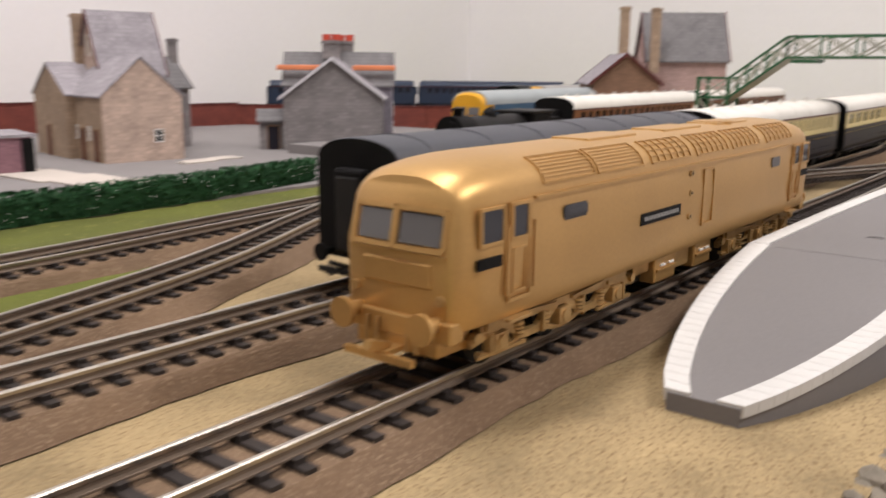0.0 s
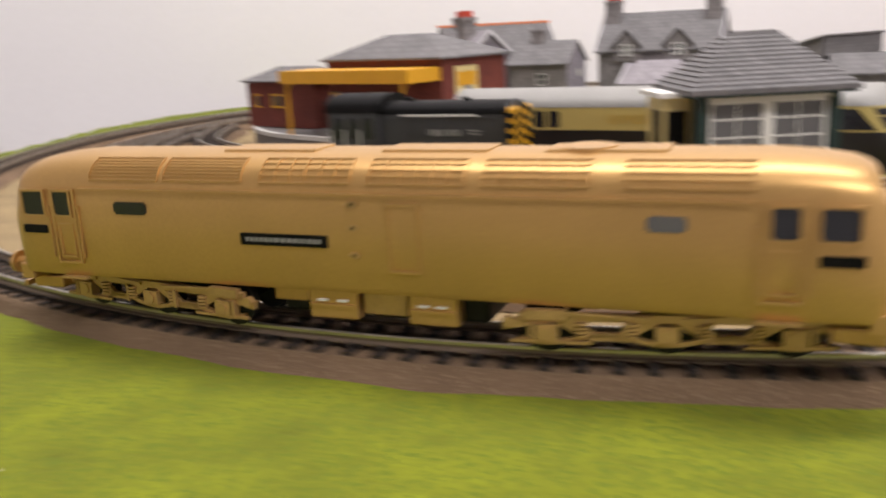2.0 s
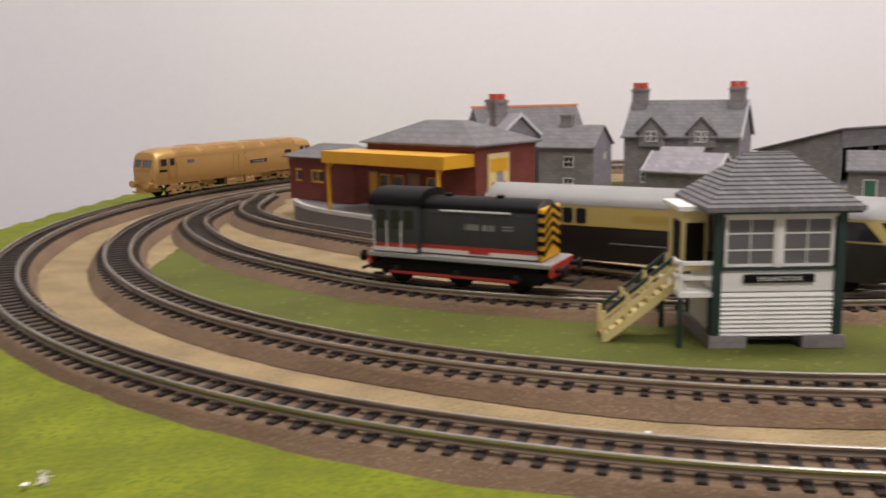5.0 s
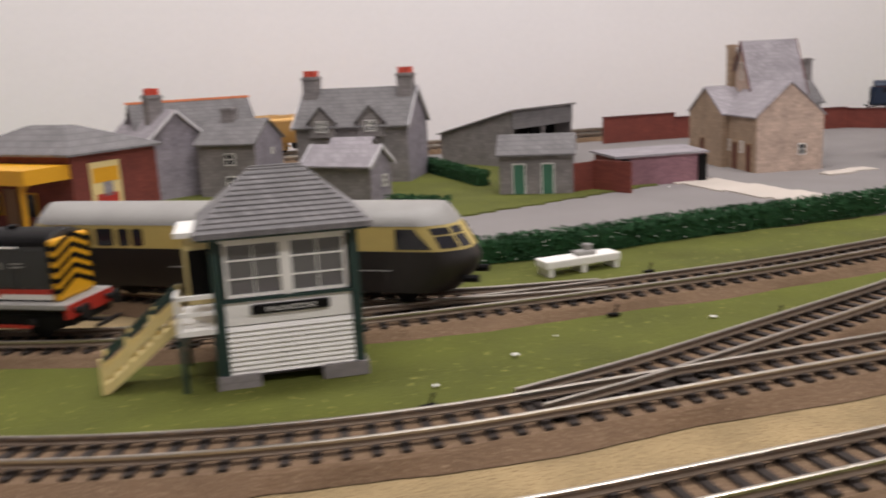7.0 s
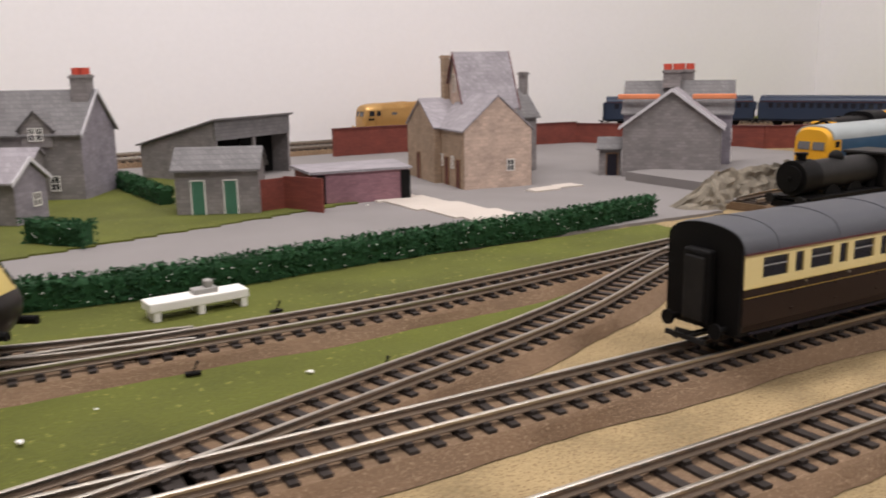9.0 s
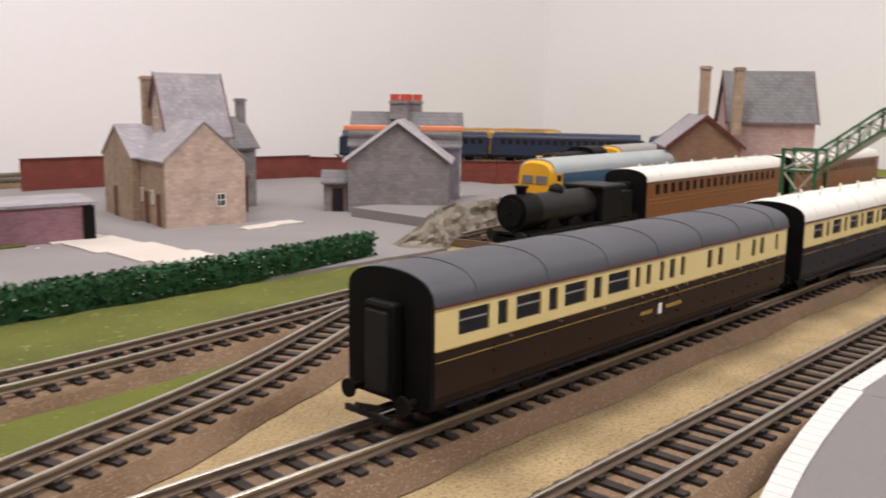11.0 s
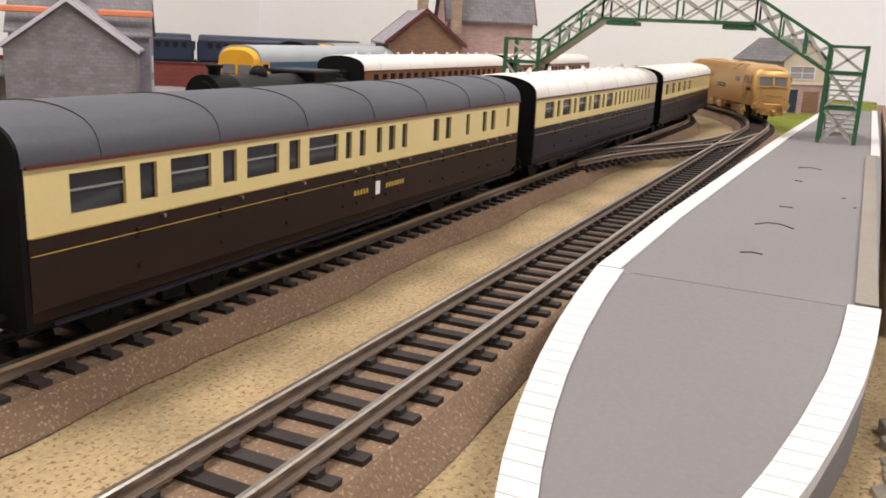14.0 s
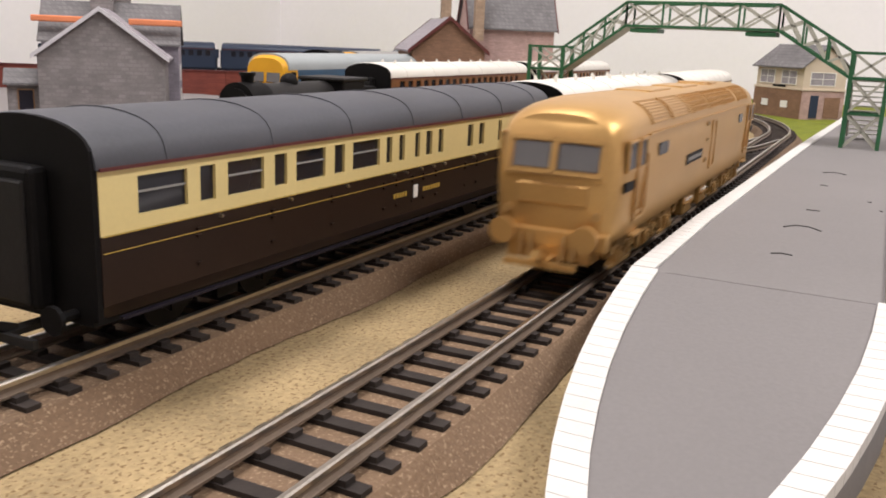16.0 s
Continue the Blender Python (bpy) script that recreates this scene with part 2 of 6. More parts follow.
def loft(sections, cap=True):
    """Joins rings of equally many points."""
    bm = bmesh.new()
    rings = [[bm.verts.new(p) for p in s] for s in sections]
    for r, s in zip(rings, rings[1:]):
        n = len(r)
        for i in range(n):
            j = (i + 1) % n
            bm.faces.new((r[i], s[i], s[j], r[j]))
    if cap:
        for r in (rings[0], rings[-1]):
            n = len(r)
            for i in range(n // 2 - 1 + n % 2):
                quad = [r[i], r[i + 1], r[n - 2 - i], r[n - 1 - i]]
                if len(set(quad)) == 4:
                    bm.faces.new(quad)
                elif len(set(quad)) == 3:
                    bm.faces.new(list(dict.fromkeys(quad)))
    return bm


# ---------------------------------------------------------------- track plan
YA, YC, XL, XR = 0.356, 0.860, 0.18, 1.07
RA, RB = YC - YA, YC - YA - 0.067
RAIL = 0.011
STRAIGHT = XR - XL
LOOP = 2 * STRAIGHT + 2 * math.pi * RA


def oval(s, r=RA):
    """The place and heading on the oval at a way s, measured on the outer circuit from the front straight's far end."""
    s = s % LOOP
    arc = math.pi * RA
    if s < STRAIGHT:
        return Vector((XR - s, YC - r, 0)), math.pi
    s -= STRAIGHT
    if s < arc:
        a = s / RA
        return Vector((XL - r * math.sin(a), YC - r * math.cos(a), 0)), math.pi - a
    s -= arc
    if s < STRAIGHT:
        return Vector((XL + s, YC + r, 0)), 0.0
    s -= STRAIGHT
    a = s / RA
    return Vector((XR + r * math.sin(a), YC + r * math.cos(a), 0)), -a


def spline(points, step=0.006):
    pts = [Vector((*p, 0)) for p in points]
    pts = [pts[0] * 2 - pts[1], *pts, pts[-1] * 2 - pts[-2]]
    out = []
    for a, b, c, d in zip(pts, pts[1:], pts[2:], pts[3:]):
        n = max(2, int((c - b).length / step))
        for i in range(n):
            t = i / n
            out.append(0.5 * (2 * b + (c - a) * t + (2 * a - 5 * b + 4 * c - d) * t * t + (3 * b - a - 3 * c + d) * t ** 3))
    out.append(pts[-2])
    return out


def frames_of(pts, closed=False):
    out = []
    n = len(pts)
    for i, p in enumerate(pts):
        a, b = (pts[i - 1], pts[(i + 1) % n]) if closed else (pts[max(0, i - 1)], pts[min(n - 1, i + 1)])
        d = (b - a).normalized()
        out.append((p, d, Vector((-d.y, d.x, 0))))
    return out


def ribbon(bm, fr, outline, closed=False):
    """Sweeps an outline of (offset, z) along a line."""
    rings = [[bm.verts.new(p + n * u + Vector((0, 0, z))) for u, z in outline] for p, d, n in fr]
    pairs = list(zip(rings, rings[1:])) + ([(rings[-1], rings[0])] if closed else [])
    k = len(outline)
    for r, s in pairs:
        for i in range(k):
            j = (i + 1) % k
            bm.faces.new((r[i], s[i], s[j], r[j]))
    if not closed:
        bm.faces.new(rings[0])
        bm.faces.new(rings[-1][::-1])


def sleeper_mesh():
    bm = boxes((-0.0016, 0.0016, -0.0140, 0.0140, -0.0010, 0.0010))
    for y in (-0.00825, 0.00825):
        box(bm, -0.0013, 0.0013, y - 0.0028, y + 0.0028, 0.0009, 0.0021)
    me = bpy.data.meshes.new("sleeper")
    bm.to_mesh(me)
    bm.free()
    me.materials.append(SLEEPER)
    return me


SLEEPER_ME = sleeper_mesh()
LATE = []


def track(pts, label, closed=False, bed=True, apart=lambda p: False, pitch=0.0089, wide=0.0155):
    ob = thing("railway_track", Matrix(), label, "track", "layout tracks")
    fr = frames_of(pts, closed)
    if bed:
        bm = bmesh.new()
        rnd = random.Random(len(pts))
        wob = [rnd.uniform(-0.0012, 0.0012) for _ in fr]
        rings = []
        for (p, d, n), w in zip(fr, wob):
            w = 0.0012 * math.sin(p.x * 55 + p.y * 40) + w * 0.4
            rings.append([bm.verts.new(p + n * u + Vector((0, 0, z))) for u, z in
                          ((-wide - 0.004 - w, 0.0004), (-wide, 0.0052), (-wide + 0.001, 0.0062), (wide - 0.001, 0.0062), (wide, 0.0052), (wide + 0.004 + w, 0.0004))])
        for r, s in list(zip(rings, rings[1:])) + ([(rings[-1], rings[0])] if closed else []):
            for i in range(5):
                bm.faces.new((r[i], r[i + 1], s[i + 1], s[i]))
        if not closed:
            bm.faces.new(rings[0])
            bm.faces.new(rings[-1])
        part("ballast_bed", bm, BALLAST, ob, "brown painted cork trackbed")
    for y in (-0.00825, 0.00825):
        bm = bmesh.new()
        ribbon(bm, fr, [(y - 0.0013, 0.0080), (y + 0.0013, 0.0080), (y + 0.0013, 0.0085), (y + 0.0004, 0.0089), (y + 0.0004, 0.0100),
                        (y - 0.0004, 0.0100), (y - 0.0004, 0.0089), (y - 0.0013, 0.0085)], closed)
        web = part("rail", bm, RUSTSIDE, ob)
        bm = bmesh.new()
        ribbon(bm, fr, [(y - 0.0007, 0.0099), (y + 0.0007, 0.0099), (y + 0.0007, 0.0107), (y + 0.0004, 0.0110), (y - 0.0004, 0.0110), (y - 0.0007, 0.0107)], closed)
        part("rail_head", bm, STEEL, web, "bright nickel rail head")
    # sleepers, at an even pitch along the line
    spots, run, nxt = [], 0.0, 0.004
    seq = list(zip(fr, fr[1:] + (fr[:1] if closed else [])))
    for (p, d, n), (q, e, _) in seq:
        l = (q - p).length
        while nxt <= run + l and l > 0:
            spots.append((p.lerp(q, (nxt - run) / l), d.lerp(e, (nxt - run) / l)))
            nxt += pitch
        run += l
    rnd = random.Random(7)
    near = [s for s in spots if apart(s[0])][:300]
    ids = {id(s) for s in near}
    LATE.append((ob, near))
    bm = bmesh.new()
    for s in spots:
        if id(s) in ids:
            continue
        p, d = s
        m = Matrix.Translation(p + Vector((0, 0, 0.0062))) @ Matrix.Rotation(math.atan2(d.y, d.x) + rnd.uniform(-0.03, 0.03), 4, "Z")
        for dims in ((-0.0016, 0.0016, -0.0140, 0.0140, -0.0010, 0.0010),) + tuple((-0.0013, 0.0013, y - 0.0028, y + 0.0028, 0.0009, 0.0021) for y in (-0.00825, 0.00825)):
            for v in box(bm, *dims):
                v.co = m @ v.co
    if bm.verts:
        tagged(part("sleeper_run", bm, SLEEPERJ, ob), kind="stuff")
    else:
        bm.free()
    return ob


def late_sleepers():
    rnd = random.Random(3)
    for ob, near in LATE:
        for p, d in near:
            o = new("sleeper", SLEEPER_ME)
            o.parent = ob
            o.matrix_basis = Matrix.Translation(p + Vector((0, 0, 0.0062))) @ Matrix.Rotation(math.atan2(d.y, d.x) + rnd.uniform(-0.03, 0.03), 4, "Z")


front = lambda p: p.y < 0.62 and -0.3 < p.x < 1.0
N = int(LOOP / 0.008)
track([oval(LOOP * i / N)[0] for i in range(N)], "outer oval track with black sleepers on brown bed", True, True, front)
LINE_B = [oval(s, RB)[0] for s in np.arange(-0.62, 3.0, 0.008)]
track(LINE_B, "inner circuit track carrying the parked coaches", False, True, front)
C_PTS = [(-0.21, 1.0), (-0.22, 0.90), (-0.205, 0.83), (-0.166, 0.745), (-0.118, 0.68), (-0.055, 0.618), (0.02, 0.578), (0.1, 0.556), (0.2, 0.547), (0.29, 0.5445),
         (0.37, 0.546), (0.46, 0.556), (0.54, 0.566), (0.62, 0.576), (0.70, 0.582), (0.80, 0.587), (0.92, 0.590), (1.35, 0.592)]
LINE_C = spline(C_PTS)
track(LINE_C, "siding track through the yard with pale rails", False, True, front)
D_PTS = [(-0.185, 1.06), (-0.185, 0.95), (-0.152, 0.868), (-0.095, 0.795), (-0.02, 0.717), (0.05, 0.655), (0.12, 0.6), (0.19, 0.566), (0.27, 0.548)]
LINE_D = spline(D_PTS)
track(LINE_D, "platform road beside the curved station platform", False, True, front)
E_PTS = [(0.18, 0.4275), (0.23, 0.438), (0.30, 0.4575), (0.36, 0.4745), (0.40, 0.487), (0.44, 0.503), (0.50, 0.532), (0.56, 0.558), (0.63, 0.5765)]
LINE_E = spline(E_PTS)
track(LINE_E, "turnout branch climbing from the inner circuit to the yard", False, True, front)
track(spline([(0.775, 0.421), (0.84, 0.408), (0.94, 0.370), (1.03, 0.357)]), "crossover track between the two circuits", False, False, lambda p: False)


def sheet(name, label, category, pred, z, material, x0, x1, y0, y1, step=0.008, relief=0.0006, kind="structure"):
    """A thin covering laid over the part of the board where pred holds."""
    nx, ny = int((x1 - x0) / step), int((y1 - y0) / step)
    vs, fs, seen = [], [], {}

    def vert(i, j):
        if (i, j) not in seen:
            x, y = x0 + i * step, y0 + j * step
            h = noise.noise(Vector((x * 40, y * 40, 1.7))) * relief
            seen[i, j] = len(vs)
            vs.append((x + noise.noise(Vector((x * 90, y * 90, 5))) * step * 0.4, y + noise.noise(Vector((x * 90, y * 90, 9))) * step * 0.4, z + h))
        return seen[i, j]
    for i in range(nx):
        for j in range(ny):
            if pred(x0 + (i + 0.5) * step, y0 + (j + 0.5) * step):
                fs.append((vert(i, j), vert(i + 1, j), vert(i + 1, j + 1), vert(i, j + 1)))
    # a rim down to the board along the free edges
    used = collections.Counter(tuple(sorted(e)) for f in fs for e in zip(f, f[1:] + f[:1]))
    foot = {}
    for f in list(fs):
        for a, b in zip(f, f[1:] + f[:1]):
            if used[tuple(sorted((a, b)))] == 1:
                for k in (a, b):
                    if k not in foot:
                        foot[k] = len(vs)
                        vs.append((vs[k][0], vs[k][1], 0.0))
                fs.append((b, a, foot[a], foot[b]))
    me = bpy.data.meshes.new(name)
    me.from_pydata(vs, [], fs)
    me.materials.append(material)
    return tagged(new(name, me), label, category, kind=kind)


def outside(x, y, r):
    """How far a spot lies outside the oval of radius r."""
    cx = min(max(x, XL), XR)
    return math.hypot(x - cx, y - YC) - r


def beside(line):
    arr = np.array([(p.x, p.y) for p in line[::3]])
    return lambda x, y: float(np.sqrt(((arr - (x, y)) ** 2).sum(1)).min())


def y_on(line):
    arr = sorted((p.x, p.y) for p in line)
    xs, ys = [a for a, _ in arr], [b for _, b in arr]
    return lambda x: float(np.interp(x, xs, ys))


y_c, y_e = y_on(LINE_C), y_on(LINE_E)

# ---------------------------------------------------------------- the board and the room
bm = bmesh.new()
rim = [(-0.52, 0.262), (-0.455, 0.60), (-0.43, 0.73), (-0.395, 0.90), (-0.375, 1.05), (-0.35, 1.20), (-0.30, 1.32), (-0.22, 1.41), (1.84, 1.41), (1.84, 0.262)]
lower_rim, upper_rim = [bm.verts.new((x, y, -0.02)) for x, y in rim], [bm.verts.new((x, y, 0.0)) for x, y in rim]
bm.faces.new(lower_rim)
bm.faces.new(upper_rim)
for i in range(len(rim)):
    j = (i + 1) % len(rim)
    bm.faces.new((lower_rim[i], lower_rim[j], upper_rim[j], upper_rim[i]))


def on_board(x, y):
    return x > float(np.interp(y, [q[1] for q in rim[:8]], [q[0] for q in rim[:8]])) and y < 1.405


tagged(part("baseboard", bm, CORK), "sandy cork-covered layout baseboard", "baseboard", kind="structure")
bm = bmesh.new()
box(bm, -0.52, 1.84, 0.250, 0.262, -0.10, -0.003)
tagged(part("fascia", bm, TIMBER), "rough timber front edge of the layout", "fascia", kind="structure")
X0, X1, Y0, Y1, Z0, Z1 = -2.2, 1.86, -2.6, 1.452, -0.95, 1.6
for nm, d in (("wall_north", (X0, X1 + 0.1, Y1, Y1 + 0.1, Z0, Z1)), ("wall_east", (X1, X1 + 0.1, Y0, Y1, Z0, Z1)),
              ("wall_west", (X0 - 0.1, X0, Y0, Y1, Z0, Z1)), ("wall_south", (X0, X1, Y0 - 0.1, Y0, Z0, Z1))):
    tagged(part(nm, boxes(d), WALLPAINT), "plain off-white painted room wall", "wall", kind="structure")
tagged(part("ceiling", boxes((X0, X1, Y0, Y1, Z1, Z1 + 0.1)), WALLPAINT), "plain white ceiling", "ceiling", kind="structure")
tagged(part("floor", boxes((X0, X1, Y0, Y1, Z0 - 0.1, Z0)), YARD), "plain grey room floor", "floor", kind="structure")

sheet("grass_lime", "bright lime-green grass mat outside the curve", "grass",
      lambda x, y: on_board(x, y) and outside(x, y, RA) > 0.004 and x < 0.298 + 0.004 * math.sin(y * 60), 0.0012, LIME, -0.80, 0.31, 0.264, 1.44)
sheet("grass_far", "bright green grass beyond the far curve", "grass",
      lambda x, y: on_board(x, y) and outside(x, y, RA) > 0.004 and x > 1.12, 0.0012, LIME, 1.1, 1.84, 0.264, 1.44, 0.012)
sheet("grass_moss", "mossy green grass between the tracks", "grass",
      lambda x, y: outside(x, y, RB) < -0.012 and ((x < 0.2 and y < y_c(x) - 0.005 and x > -0.215) or (0.2 <= x < 0.62 and y_e(x) < y < 0.655) or (0.2 <= x < 0.24 and y < 0.655)),
      0.0014, MOSS, -0.26, 0.66, 0.42, 0.9, 0.006)
sheet("yard", "grey card goods yard surface", "yard", lambda x, y: y > 0.66 and x > 0.19 + max(0, (y - 0.8)) * 0.35 and outside(x, y, RB) < -0.02 and (y > 0.69 or x < 0.70),
      0.0022, YARD, 0.18, 1.1, 0.655, 1.26, 0.005, 0.0002)
sheet("lawn", "mossy lawn round the stone houses", "grass",
      lambda x, y: x < 0.53 and y > 0.80 + (x - 0.27) * 0.28 and (x < 0.43 or y < 0.885) and x > 0.05 and y < 1.16, 0.0034, MOSS, 0.05, 0.54, 0.78, 1.18, 0.006, 0.0004)
sheet("path", "pale path across the yard", "path", lambda x, y: abs((x - 0.535) - (0.80 - y) * 0.12) < 0.022 and 0.70 < y < 0.89 or (abs(y - 0.835 - (x - 0.68) * 0.2) < 0.009 and 0.64 < x < 0.70),
      0.0034, PATHCARD, 0.48, 0.72, 0.69, 0.9, 0.006, 0.0002)
# ---------------------------------------------------------------- rolling stock


def ring_profile(hw, z0, waist, cant, top, k=7, bulge=0.0006):
    """A vehicle's cross-section as (y, z), from one sill over the roof to the other."""
    half = [(hw - 0.0008, z0), (hw, z0 + 0.002), (hw + bulge, waist), (hw, cant)]
    for i in range(1, k + 1):
        a = math.pi / 2 * i / k
        half.append((hw * math.cos(a) ** 0.75 if i < k else 0.0, cant + (top - cant) * math.sin(a) ** 0.85))
    return [(-y, z) for y, z in half] + [(y, z) for y, z in half[-2::-1]]


def shell(xs, prof, close=True):
    """Sections at (x, squeeze of width, drop of the roof, lean back above the waist)."""
    out = []
    for x, sy, drop, lean, waist in xs:
        out.append([(x + lean * max(0.0, z - waist), y * sy, z - drop * max(0.0, z - 0.030) / 0.025) for y, z in prof])
    return loft(out, close)


def wheels(parent, xs, r, material=DARK, gauge=0.0072):
    for x in xs:
        bm = bmesh.new()
        for y in (-gauge, gauge):
            cyl(bm, (x, y - 0.0012, r), (x, y + 0.0012, r), r, 18)
            cyl(bm, (x, y - 0.0016 * (1 if y < 0 else -1) - 0.0003, r), (x, y - 0.0016 * (1 if y < 0 else -1) + 0.0003, r), r + 0.0007, 18)
        cyl(bm, (x, -gauge, r), (x, gauge, r), 0.0012, 8)
        part("wheelset", bm, material, parent, "steel wheels", True)


def bogie_47(loco, x0):
    bg = new("bogie")
    bg.parent = loco
    bg.matrix_basis = pose(x0, 0, 0)
    for sd in (-1, 1):
        y = sd * 0.0128
        bm = bmesh.new()
        box(bm, -0.036, 0.036, y - 0.0009, y + 0.0009, 0.0088, 0.0108)
        for a, b in (((-0.040, 0.0075), (-0.026, 0.0100)), ((0.026, 0.0100), (0.040, 0.0075))):
            bar(bm, (a[0], y, a[1]), (b[0], y, b[1]), 0.0018, 0.0022)
        for xa in (-0.0145, 0.0145):
            bar(bm, (xa - 0.012, y, 0.0092), (xa - 0.004, y, 0.0048), 0.0016, 0.0018)
            bar(bm, (xa - 0.004, y, 0.0048), (xa + 0.004, y, 0.0048), 0.0016, 0.0018)
            bar(bm, (xa + 0.004, y, 0.0048), (xa + 0.012, y, 0.0092), 0.0016, 0.0018)
        for xa in (-0.0145, 0.0145):
            for e in (-1, 1):
                bar(bm, (xa + e * 0.0035, y, 0.0052), (xa + e * 0.0085, y, 0.0092), 0.0013, 0.0016)
        prev = None
        for k in range(25):
            xk = -0.036 + 0.003 * k
            zk = 0.0042 - 0.0011 * math.cos(xk / 0.0145 * math.pi)
            if prev:
                bar(bm, prev, (xk, y, zk), 0.0016, 0.0011)
            prev = (xk, y, zk)
        part("side_frame", bm, GOLDD, bg, "gold painted bogie side frame")
        for xa in (-0.029, 0.0, 0.029):
            bm = boxes((xa - 0.0028, xa + 0.0028, y - 0.0012, y + sd * 0.0012 + 0.0008, 0.0040, 0.0082))
            cyl(bm, (xa, y, 0.0060), (xa, y + sd * 0.0024, 0.0060), 0.0017, 10)
            part("axle_box", bm, GOLDD, bg)
        for xa in (-0.0205, -0.0085, 0.0085, 0.0205):
            bm = bmesh.new()
            for i in range(4):
                cyl(bm, (xa, y + sd * 0.0006, 0.0050 + i * 0.0010), (xa, y + sd * 0.0006, 0.0056 + i * 0.0010), 0.0016, 8)
            part("coil_spring", bm, GOLDD, bg)
        for e in (-1, 1):
            bm = boxes((*sorted((e * 0.0335, e * 0.0325)), *sorted((y - sd * 0.0004, y + sd * 0.002)), 0.0035, 0.0085))
            bar(bm, (e * 0.038, y + sd * 0.0012, 0.0038), (e * 0.018, y + sd * 0.0012, 0.0034), 0.0008)
            part("brake_rigging", bm, GOLDD, bg)
            bm = boxes((*sorted((e * 0.024, e * 0.0345)), *sorted((y - sd * 0.0005, y + sd * 0.0016)), 0.0093, 0.0118))
            cyl(bm, (e * 0.0385, y, 0.0088), (e * 0.0385, y + sd * 0.0020, 0.0088), 0.0014, 8)
            part("sand_box", bm, GOLDD, bg)
            bm = bmesh.new()
            bar(bm, (e * 0.004, y + sd * 0.0014, 0.0100), (e * 0.024, y + sd * 0.0014, 0.0112), 0.0007)
            bar(bm, (e * 0.010, y + sd * 0.0014, 0.0040), (e * 0.010, y + sd * 0.0014, 0.0092), 0.0009)
            part("pipe_run", bm, GOLDD, bg)
    wheels(bg, (-0.029, 0.0, 0.029), 0.0066, DARK)
    return bg


def panel(parent, name, material, x0, x1, y, z0, z1, t=0.0005, label="", r=0.0006):
    bm = boxes((x0, x1, min(y, y + t), max(y, y + t), z0, z1))
    ed = [e for e in bm.edges if abs(e.verts[0].co.y - e.verts[1].co.y) > abs(t) * 0.5]
    bmesh.ops.bevel(bm, geom=ed, offset=min(r, (x1 - x0) / 3, (z1 - z0) / 3), segments=2, affect="EDGES")
    return part(name, bm, material, parent, label)


def border(parent, name, material, x0, x1, y, z0, z1, w, t):
    y0, y1 = min(y, y + t), max(y, y + t)
    bm = boxes((x0, x1, y0, y1, z1 - w, z1), (x0, x1, y0, y1, z0, z0 + w), (x0, x0 + w, y0, y1, z0 + w, z1 - w), (x1 - w, x1, y0, y1, z0 + w, z1 - w))
    return part(name, bm, material, parent)


